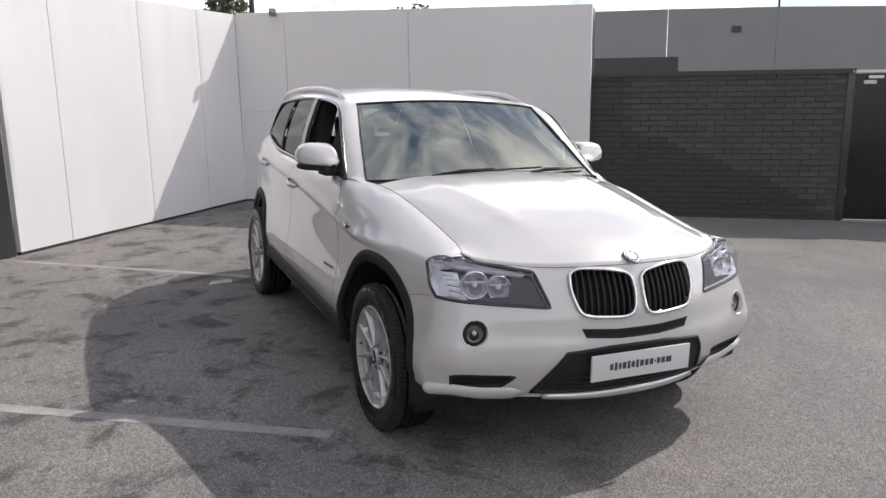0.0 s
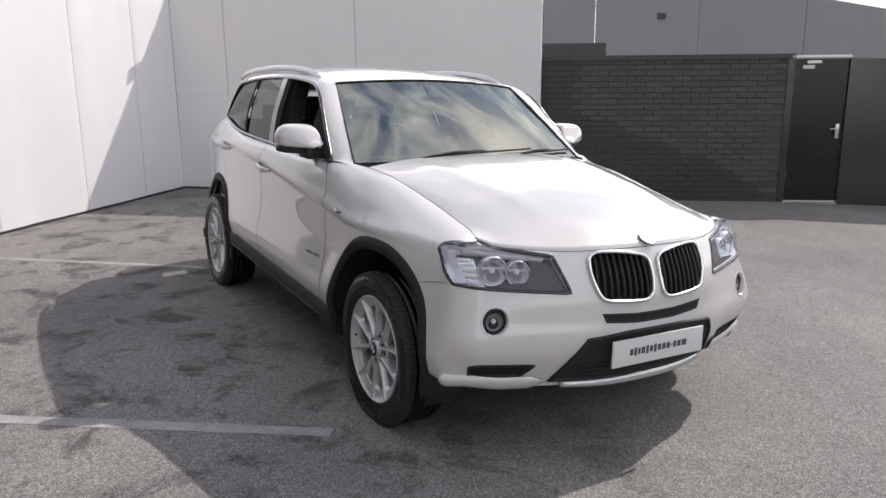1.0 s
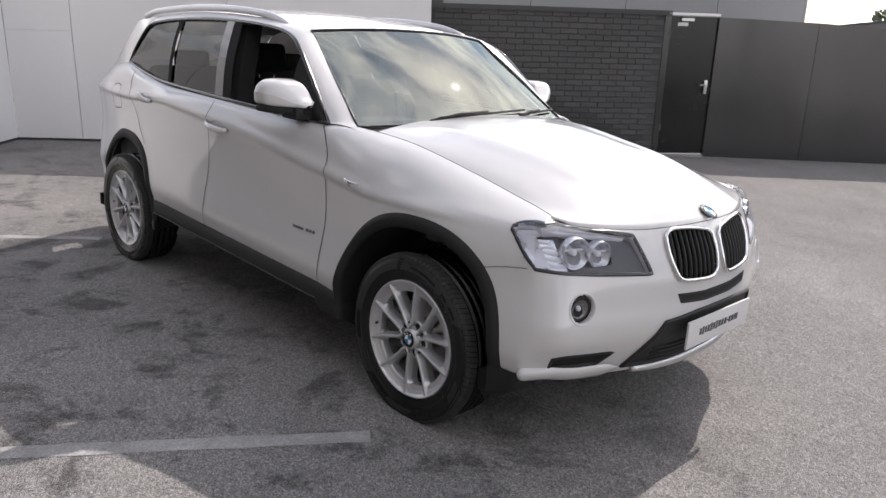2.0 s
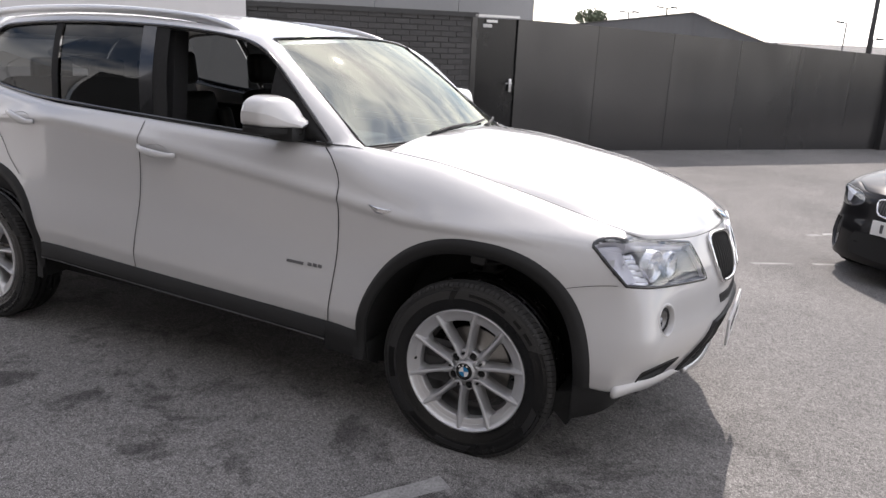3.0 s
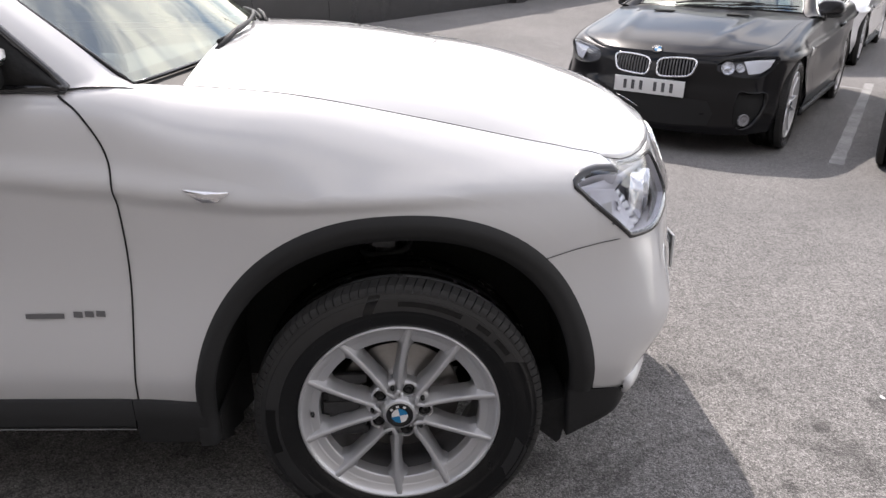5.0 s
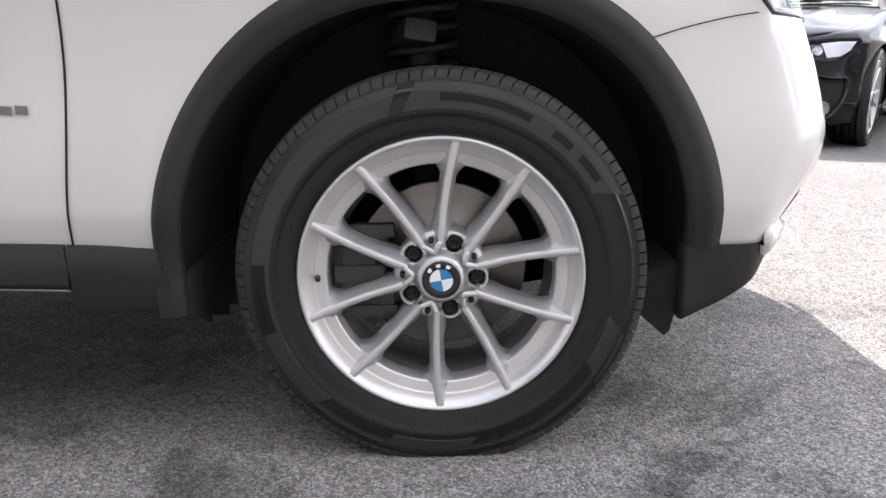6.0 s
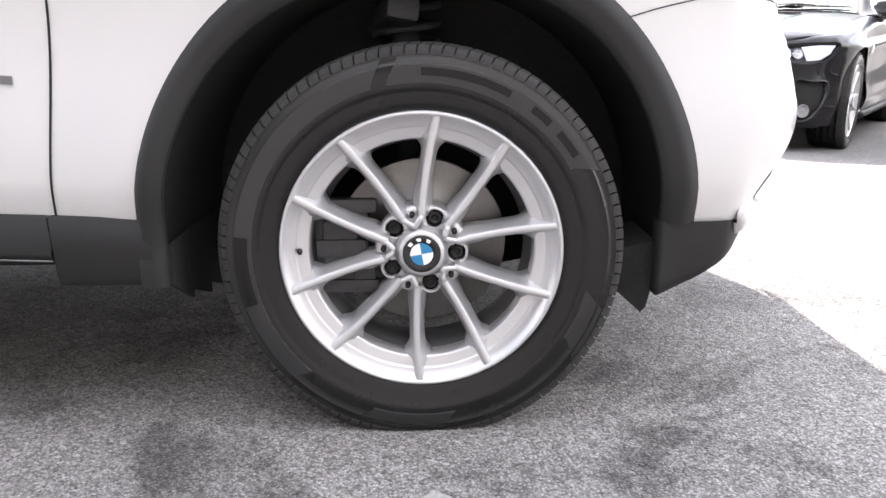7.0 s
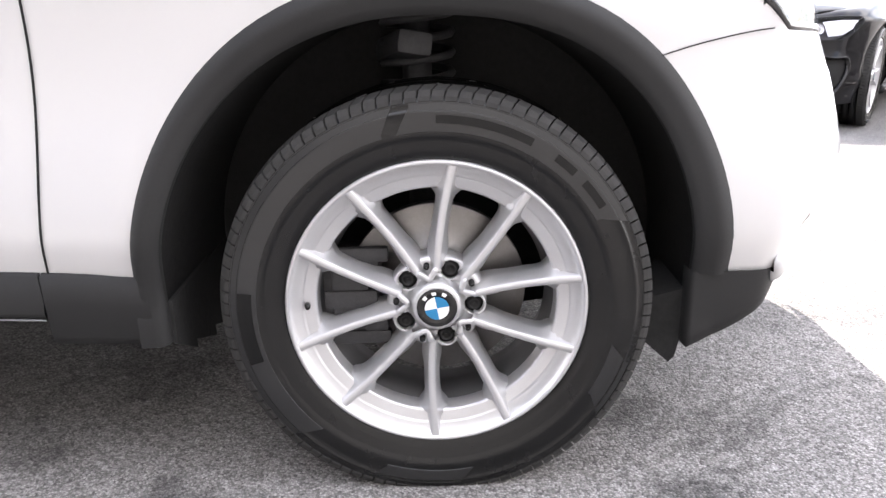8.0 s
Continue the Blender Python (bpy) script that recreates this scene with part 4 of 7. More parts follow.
def suv_features(sh):
    sx, sy = sh.s_x, sh.s_y
    out = []
    oT, top, iT, iB, oB = lamp_corners(sh)
    tip = (sy(-0.432), 0.890)
    lamp = [tip, (sy(-0.444), 0.898), (sy(-0.462), 0.903), oT, top, iT, iB, oB, (sy(-0.440), 0.879), (sy(-0.433), 0.885)]
    out.append({"loop": dense_loop(lamp, 0.013), "make": suv_headlamp})
    kid = [(0.026, 0.853), (0.15, 0.874), (0.285, 0.881), (0.332, 0.861), (0.328, 0.785), (0.290, 0.707), (0.247, 0.692), (0.08, 0.682), (0.032, 0.698), (0.020, 0.77)]
    out.append({"loop": dense_loop(rounded_loop(kid, 2), 0.012), "make": kidney})
    slot = [(-0.285, 0.644), (-0.1, 0.632), (0.1, 0.632), (0.285, 0.644), (0.262, 0.604), (0.1, 0.591), (-0.1, 0.591), (-0.262, 0.604)]
    out.append({"loop": dense_loop([(x, z) for x, z in slot], 0.012), "make": front_slot, "centre": True, "hole": False})
    trap = [(-0.35, 0.550), (-0.15, 0.566), (0.15, 0.566), (0.35, 0.550), (0.41, 0.47), (0.49, 0.355), (0.2, 0.346), (-0.2, 0.346), (-0.49, 0.355), (-0.41, 0.47)]
    out.append({"loop": dense_loop(trap, 0.014), "make": lower_grille, "centre": True, "hole": False})
    c, r = sx(0.712), 0.054
    fog = [(c + r * math.cos(a), 0.632 + r * math.sin(a)) for a in np.linspace(0, 2 * math.pi, 33)[:-1]]
    out.append({"loop": fog, "make": fog_lamp})
    si = [(sx(0.55), 0.436), (sx(0.66), 0.440), (sx(0.765), 0.447), (sx(0.795), 0.443), (sx(0.80), 0.388), (sx(0.70), 0.385), (sx(0.605), 0.385)]
    out.append({"loop": dense_loop(si, 0.014), "make": side_intake})
    return out


def lamp_corners(sh):
    return ((sh.s_y(-0.50), 0.9085), (sh.s_at(0.680, -0.515, 0.905), 0.9085), (sh.s_at(0.459, -0.70, 0.868), 0.868), (sh.s_at(0.408, -0.775, 0.734), 0.735), (sh.s_at(0.812, -0.547, 0.768), 0.767))


def suv_headlamp(car, sh, loop, sd):
    hl = part("headlight", sh.patch(loop, sd, -0.052, 5), LAMP_GREY, car, "clear headlight with two round reflectors in a dark bezel")
    part("bezel", sh.bezel(loop, sd, 0.0095, 0.003, 0.006, 0.002), GLOSS_BLACK, hl)
    part("lamp_wall", grid_mesh([sh.ring_pts(loop, sd, -0.005, -0.004), sh.ring_pts(loop, sd, -0.053, -0.006)], close=True), LAMP_PALE, hl)
    oT, top, iT, iB, oB = lamp_corners(sh)
    tip = (sh.s_y(-0.432), 0.890)

    def uv(u, v):
        """u from the outer to the inner end, v from the bottom to the top edge."""
        b = (oB[0] + (iB[0] - oB[0]) * u, oB[1] + (iB[1] - oB[1]) * u)
        us = [0.0, 0.22, 0.42, 1.0]
        t = (float(np.interp(u, us, [tip[0], oT[0], top[0], iT[0]])), float(np.interp(u, us, [tip[1], oT[1], top[1], iT[1]])))
        return (b[0] + (t[0] - b[0]) * v, b[1] + (t[1] - b[1]) * v)

    def field(name, pts, off, mt, dome=0.0):
        return part(name, sh.patch(dense_loop([uv(u, v) for u, v in pts], 0.012), sd, off, 4, dome), mt, hl)
    # pale surround along the outer end and the top
    rim = [(0.02, 0.03), (0.02, 0.96), (0.3, 0.96), (0.94, 0.95), (0.90, 0.85), (0.36, 0.85), (0.20, 0.80), (0.15, 0.08)]
    rows = [[sh.point(sd * uv(*rim[i])[0], uv(*rim[i])[1], -0.016) for i in (0, 1, 2, 3)], [sh.point(sd * uv(*rim[i])[0], uv(*rim[i])[1], -0.022) for i in (7, 6, 5, 4)]]
    fine = []
    for row in rows:
        q = []
        for i in range(3):
            q += [row[i] + (row[i + 1] - row[i]) * (k / 8) for k in range(8)]
        fine.append(q + [row[3]])
    back = [p + Vector((-0.012 * sd, 0.022, 0)) for p in fine[1]]
    part("light_band", grid_mesh([fine[0], fine[1], back]), LAMP_PALE, hl, "pale surround")
    field("indicator_chamber", [(0.14, 0.06), (0.19, 0.82), (0.36, 0.84), (0.33, 0.06)], -0.042, REFLECTOR)
    for v0 in (0.10, 0.25, 0.40, 0.55, 0.70):
        field("chamber_facet", [(0.16, v0), (0.175, v0 + 0.11), (0.34, v0 + 0.11), (0.33, v0)], -0.037, BULB, 0.004)
    for u, v, r in ((0.455, 0.53, 0.057), (0.665, 0.55, 0.049)):
        q = uv(u, v)
        m = disc_on(sh, q[0], q[1], r, -0.048, sd)
        m = Matrix.Translation(m.translation) @ Vector((0.30 * sd, -1, 0.0)).to_track_quat('X', 'Z').to_matrix().to_4x4()
        ring = lathe([(0.0, r * 1.06), (0.030, r * 1.04), (0.033, r), (0.024, r * 0.93), (0.006, r * 0.66), (-0.006, r * 0.30), (-0.006, 0.001)], 40)
        ring.transform(m)
        part("reflector", ring, REFLECTOR, hl)
        shade = box((0.006, -r * 0.75, r * 0.10), (0.014, r * 0.75, r * 0.26), 0.003)
        turn_bm(shade, m)
        part("reflector_bar", shade, LAMP_PALE, hl)
        bulb = lathe([(-0.006, 0.013), (0.016, 0.012), (0.022, 0.008), (0.023, 0.0005)], 20)
        bulb.transform(m)
        part("bulb", bulb, BULB, hl)
    field("inner_wedge", [(0.30, 0.02), (0.985, 0.02), (0.975, 0.86), (0.80, 0.84), (0.77, 0.40), (0.68, 0.17), (0.45, 0.13)], -0.020, LAMP_DARK)
    lens = part("lens", sh.patch(loop, sd, 0.003, 6, 0.004), LENS, hl)
    lens.visible_shadow = False


def kidney(car, sh, loop, sd, deep=0.05, bars=9):
    k = part("grille", sh.patch(loop, sd, -deep, 3), SEAM, car, "kidney-shaped grille with black bars in a chrome frame")
    part("grille_wall", sh.bezel(loop, sd, 0.004, 0.002, deep), GLOSS_BLACK, k)
    part("chrome_frame", tube(sh.ring_pts(loop, sd, 0.006, 0.001), 0.0085, 8, True), CHROME, k, "chrome frame")
    xs = [p[0] for p in loop]
    x0, x1 = min(xs), max(xs)
    for i in range(1, bars + 1):
        x = x0 + (x1 - x0) * i / (bars + 1)
        zs = []
        for z in np.linspace(min(p[1] for p in loop), max(p[1] for p in loop), 60):
            if inside(loop, x, z):
                zs.append(z)
        if len(zs) < 2:
            continue
        pts = [sh.point(sd * x, z, -0.006 + 0.004 * math.sin(math.pi * j / 7)) for j, z in enumerate(np.linspace(zs[0], zs[-1], 8))]
        part("grille_bar", tube(pts, 0.0055, 6, squash=2.0), spec_bar, k)


spec_bar = PLASTIC


def front_slot(car, sh, loop, sd):
    me = sh.bezel(loop, 1, 0.0, 0.0025, -0.0015, 0.006)
    s = part("air_slot", sh.patch(loop, 1, 0.0016, 3, -0.0), SEAM, car, "narrow black air slot")
    part("slot_rim", me, PLASTIC, s)


def lower_grille(car, sh, loop, sd):
    g = part("lower_grille", sh.patch(loop, 1, 0.003, 4), PLASTIC, car, "black plastic lower grille")
    part("grille_rim", sh.bezel(loop, 1, 0.0, 0.012, -0.002, 0.012), PLASTIC, g)
    for z in (0.38, 0.405, 0.43):
        part("grille_rib", tube([sh.point(x, z, 0.004) for x in np.linspace(-0.36, 0.36, 13)], 0.005, 6), PLASTIC, g)


def fog_lamp(car, sh, loop, sd):
    f = part("fog_light", sh.patch(loop, sd, -0.030, 4), PLASTIC, car, "round front fog light in a dark ring, set into the bumper")
    part("fog_cup", sh.bezel(loop, sd, 0.006, 0.0020, 0.031, 0.002), PAINT_WHITE, f)
    c = np.mean(np.array(loop), axis=0)
    m = disc_on(sh, c[0], c[1], 0.03, -0.028, sd)
    m = Matrix.Translation(m.translation) @ Vector((0.30 * sd, -1, 0)).to_track_quat('X', 'Z').to_matrix().to_4x4()
    me = lathe([(0.0, 0.050), (0.010, 0.049), (0.014, 0.046), (0.012, 0.036), (0.0, 0.036)], 28)
    me.transform(m)
    part("fog_ring", me, PLASTIC, f)
    me = lathe([(0.010, 0.036), (0.002, 0.028), (-0.004, 0.012), (-0.004, 0.0005)], 28)
    me.transform(m)
    part("reflector", me, STEEL, f)
    me = lathe([(-0.004, 0.010), (0.006, 0.009), (0.008, 0.0005)], 16)
    me.transform(m)
    part("bulb", me, BULB, f)
    me = lathe([(0.012, 0.036), (0.016, 0.026), (0.019, 0.012), (0.02, 0.0005)], 28)
    me.transform(m)
    part("lens", me, LENS, f).visible_shadow = False


def side_intake(car, sh, loop, sd):
    a = part("side_intake", sh.patch(loop, sd, -0.012, 3), SEAM, car, "black air intake low in the bumper")
    part("intake_rim", sh.bezel(loop, sd, 0.009, 0.002, 0.014, 0.003), PLASTIC, a)


def suv_seams(sh):
    sy, sx = sh.s_y, sh.s_x
    out = []
    out.append([(sy(y), z) for y, z in spline([(0.695, 1.118), (0.650, 1.085), (0.606, 1.02), (0.590, 0.95), (0.586, 0.80), (0.597, 0.60), (0.614, 0.40)], 80)])
    out.append([(sy(y), z) for y, z in spline([(1.650, 1.138), (1.648, 1.0), (1.660, 0.80), (1.680, 0.60), (1.690, 0.455)], 80)])
    out.append([(sy(y), z) for y, z in spline([(2.80, 1.215), (2.72, 1.08), (2.64, 0.98), (2.58, 0.88), (2.50, 0.80)], 50)])
    out.append([(sy(y), z) for y, z in spline([(-0.335, 0.722), (-0.41, 0.742), (-0.49, 0.757), (-0.535, 0.762)], 8)])
    fl = [(2.92, 0.98), (3.08, 0.98), (3.08, 1.11), (2.92, 1.11), (2.92, 0.98)]
    out.append([(sy(y), z) for y, z in spline(fl, 30)])
    return out


SUV = {
    "name": "off_roader", "paint_label": "white painted car body",
    "outline": [(0.0, -0.858, 0.889, 0.0), (0.14, -0.855, 0.889, 0.0), (0.28, -0.840, 0.888, 0.002), (0.40, -0.813, 0.886, 0.005), (0.50, -0.782, 0.888, 0.012), (0.60, -0.746, 0.894, 0.020),
                (0.70, -0.704, 0.901, 0.040), (0.79, -0.652, 0.914, 0.065), (0.850, -0.575, 0.924, 0.135), (0.872, -0.475, 0.936, 0.180), (0.882, -0.38, 0.952, 0.195), (0.902, -0.12, 1.010, 0.20),
                (0.918, 0.2, 1.080, 0.178), (0.922, 0.40, 1.106, 0.165), (0.923, 0.50, 1.118, 0.135), (0.923, 0.58, 1.130, 0.085), (0.924, 0.70, 1.126, 0.045), (0.925, 1.0, 1.126, 0.045), (0.926, 1.5, 1.143, 0.045), (0.926, 2.0, 1.160, 0.048), (0.920, 2.3, 1.172, 0.050),
                (0.896, 2.65, 1.205, 0.055), (0.862, 3.02, 1.258, 0.058), (0.800, 3.40, 1.225, 0.07), (0.72, 3.65, 1.12, 0.06), (0.46, 3.76, 1.07, 0.04), (0.0, 3.79, 1.06, 0.03)],
    "front": ([0.2, 0.30, 0.36, 0.40, 0.45, 0.50, 0.56, 0.62, 0.70, 0.76, 0.80, 0.87, 0.91, 0.96], [-0.11, -0.095, -0.075, -0.055, -0.030, -0.010, -0.004, -0.014, -0.024, -0.040, -0.055, -0.085, -0.104, -0.13]),
    "prow": (0.012, 0.38, 0.57, 0.72), "corner": (0.038, -0.62, 0.14, 0.56, 0.79),
    "rear": ([0.2, 0.35, 0.5, 0.7, 0.9, 1.1, 1.3], [-0.08, -0.03, 0.0, -0.02, -0.06, -0.13, -0.24]),
    "crease": lambda y: max(0.892, 0.845 + 0.165 * y - 0.022 * y * y) if y < 2.2 else max(1.075, 1.1015 - 0.05 * (y - 2.2)),
    "low": lambda y: 0.455 + 0.05 * max(min(y, 2.4), 0.0),
    "sides": [-0.032, -0.010, 0.004, -0.026, -0.020, -0.010, -0.034, -0.085],
    "flare": 0.010, "arch": 0.484, "arch_n": (2.35, 2.12), "arch_back": 0.966, "arch_y": 0.008, "arch_z": 0.366, "axle": 0.345, "wheelbase": 2.81, "roll_h": ([-0.62, -0.48, -0.35, 0.1, 0.4, 0.62, 2.3, 2.7, 3.1], [0.08, 0.19, 0.20, 0.20, 0.15, 0.08, 0.085, 0.10, 0.12]),
    "hem": ([-0.9, -0.67, -0.575, -0.46, 0.40, 0.47, 2.3, 3.4, 3.8], [0.325, 0.336, 0.378, 0.380, 0.390, 0.409, 0.480, 0.45, 0.42]),
    "hood_end": 0.47, "hood_corner": -0.505, "sill_from": 0.64, "hood_ridge": 0.010,
    "hood_z": ([-0.85, -0.785, -0.70, -0.60, -0.36, -0.12, 0.13, 0.28, 0.45, 0.70], [0.886, 0.896, 0.952, 0.998, 1.072, 1.113, 1.148, 1.160, 1.168, 1.172]),
    "ws_base": (0.742, 0.42, 0.570, 1.140, 1.122), "ws_top": (0.612, 1.04, 1.130, 1.556, 1.527), "roof_crown": 0.046,
    "wipers": [(-0.55, 0.30, 0.05), (0.25, 0.85, 0.05)],
    "c1": [(0.768, 0.50, 1.108), (0.746, 0.58, 1.130), (0.720, 0.70, 1.222), (0.684, 0.86, 1.343), (0.650, 0.99, 1.440), (0.616, 1.13, 1.527), (0.606, 1.30, 1.558), (0.600, 1.55, 1.584), (0.594, 2.0, 1.606), (0.588, 2.5, 1.598), (0.577, 3.0, 1.556), (0.566, 3.32, 1.500), (0.576, 3.58, 1.22)],
    "c2": [(0.822, 0.68, 1.131), (0.812, 0.73, 1.180), (0.793, 0.815, 1.258), (0.772, 0.905, 1.338), (0.752, 0.995, 1.418), (0.735, 1.075, 1.475), (0.712, 1.18, 1.512), (0.698, 1.30, 1.530), (0.686, 1.48, 1.546), (0.677, 1.7, 1.557), (0.666, 2.05, 1.562), (0.658, 2.4, 1.554), (0.664, 2.70, 1.533), (0.674, 2.84, 1.504), (0.706, 2.97, 1.375), (0.728, 3.03, 1.275)],
    "c3": [(0.823, 0.68, 1.128), (0.822, 0.85, 1.130), (0.822, 1.1, 1.136), (0.824, 1.55, 1.150), (0.814, 2.1, 1.170), (0.798, 2.45, 1.188), (0.768, 2.75, 1.222), (0.732, 3.02, 1.262)],
    "roof_end": 3.30, "rear_base": 3.55, "deck_crown": 0.03, "quarter": (3.02, 2.88), "rail_bulge": 0.012, "slant": 0.11,
    "panes": [("mirror_sail", 0.685, 1.00, "frame"), ("door_window", 1.00, 1.55, "open"), ("door_frame", 1.55, 1.635, "frame"), ("door_post", 1.635, 1.72, "post"), ("door_window", 1.72, 2.28, "glass"), ("window_bar", 2.28, 2.325, "frame"), ("quarter_window", 2.325, 3.03, "glass")],
    "features": suv_features, "seams": suv_seams,
}

suv, suv_sh = build_car(SUV, "white four-door off-roader with black arches, driver's window open", pose(0, 0, 0), PAINT_WHITE)

# the yard falls towards +x, and the car leans with it
LEAN = 2.1
suv.matrix_world = Matrix.Translation((-0.90, 0, 0.333)) @ Matrix.Rotation(radians(LEAN), 4, 'Y') @ Matrix.Translation((0.89, 0, -0.335)) @ Matrix.Diagonal((0.989, 1, 1, 1))

SUV_SPOKES = [(112.5 + 72 * k, t, r) for k in range(5) for t, r in ((15.3, 21.8), (-15.3, -21.8))]
make_wheel_set("suv", 0.355, 0.248, 0.225, SUV_SPOKES, 0.335)
for y, x in ((0.0, 0.80), (2.81, 0.805)):
    for sd in (-1, 1):
        turn = pose(sd * x, y, 0.335, 0, 0, 0 if sd < 0 else 180)
        wh, x0 = add_wheel(suv, "suv", turn, 1 if sd < 0 else -1)
        cap = roundel(wh, Matrix.Translation((x0 + 0.003, 0, 0)) @ pose(0, 0, 0, 0, 180, 0) @ pose(0, 0, 0, 10, 0, 0), 0.0335, up=-1)
        v = tube([(x0 + 0.02, 0.215, 0.005), (x0 + 0.004, 0.212, 0.005)], [0.0055, 0.0045], 8)
        part("valve", v, RUBBER, wh)


def on_side(sh, sd, y, z, off):
    return sh.point(sd * sh.s_y(y), z, off)


def trim_lift(f):
    """How far the arch trim stands off the body, from its outer edge (0) to its inner edge (1)."""
    return 0.006 + 0.010 * math.sin(math.pi * min(1, f * 1.2)) if f > 0 else 0.0


def arch_trim(car, sh, sd, yw, r_in, leg):
    """Black plastic arch lip with a turned-in edge and straight lower legs."""
    rows = []
    ro, za = sh.sp["arch"] + 0.003, sh.sp["arch_z"]
    front = yw < 1
    yw += sh.sp["arch_y"]
    path = [("leg", -1, z) for z in np.linspace(leg, za, 8)[:-1] if not front] + [("arc", a, 0) for a in np.linspace(math.pi, 0, 60)] + [("leg", 1, z) for z in np.linspace(za, leg, 8)[1:]]
    for kind, a, z in path:
        row = []
        for f in np.linspace(0, 1, 5):
            r = ro + (r_in - ro) * f
            if kind == "arc":
                q = sh.arch_r(math.cos(a), math.sin(a), r, 1 - f)
                y, zz = yw + q * math.cos(a), za + q * math.sin(a)
                o = trim_lift(f)
            else:
                y, zz = yw + a * r * (1 if a < 0 else 1 + (sh.sp["arch_back"] - 1) * (1 - f)), z
                o = max(trim_lift(f), 0.0175 * sstep(za, za - 0.03, z)) if f < 1 else trim_lift(f)
            if front and a == math.pi or kind == "arc" and front and a > 1.6:
                zz = max(zz, 0.378)
            p = on_side(sh, sd, y, max(zz, 0.34), o)
            row.append(Vector((p[0], p[1], zz)))
        e = row[-1]
        row.append(Vector((e[0] - sd * 0.010, e[1], e[2])))
        row.append(Vector((e[0] - sd * 0.018, e[1], e[2])))
        rows.append(row)
    part("arch_trim", grid_mesh(rows), PLASTIC, car, "dark grey plastic wheel arch trim")


def wheel_well(car, sh, sd, yw, r, x_in, za=0.355):
    rows = []
    for a in np.linspace(-0.33, math.pi + 0.33, 44):
        y0, z0 = yw + r * math.cos(min(max(a, -0.1), math.pi + 0.1)), max(za + r * math.sin(a), za - 0.075)
        x_out = abs(sh.raw(sh.s_y(y0), max(z0, 0.34))[0]) - 0.022
        rows.append([(sd * (x_out + (x_in - x_out) * f), yw + (y0 - yw) * (1 - 0.045 * f), z0 - 0.02 * f * math.sin(a)) for f in np.linspace(0, 1, 7)])
    c = [(sd * x_in, yw + r * f * math.cos(a), max(za + r * f * math.sin(a), za - 0.075)) for a in np.linspace(-0.33, math.pi + 0.33, 44) for f in (1.0, 0.001)]
    part("arch_liner", grid_mesh(rows), LINER, car)
    part("arch_liner", grid_mesh([c[0::2], c[1::2]]), LINER, car)


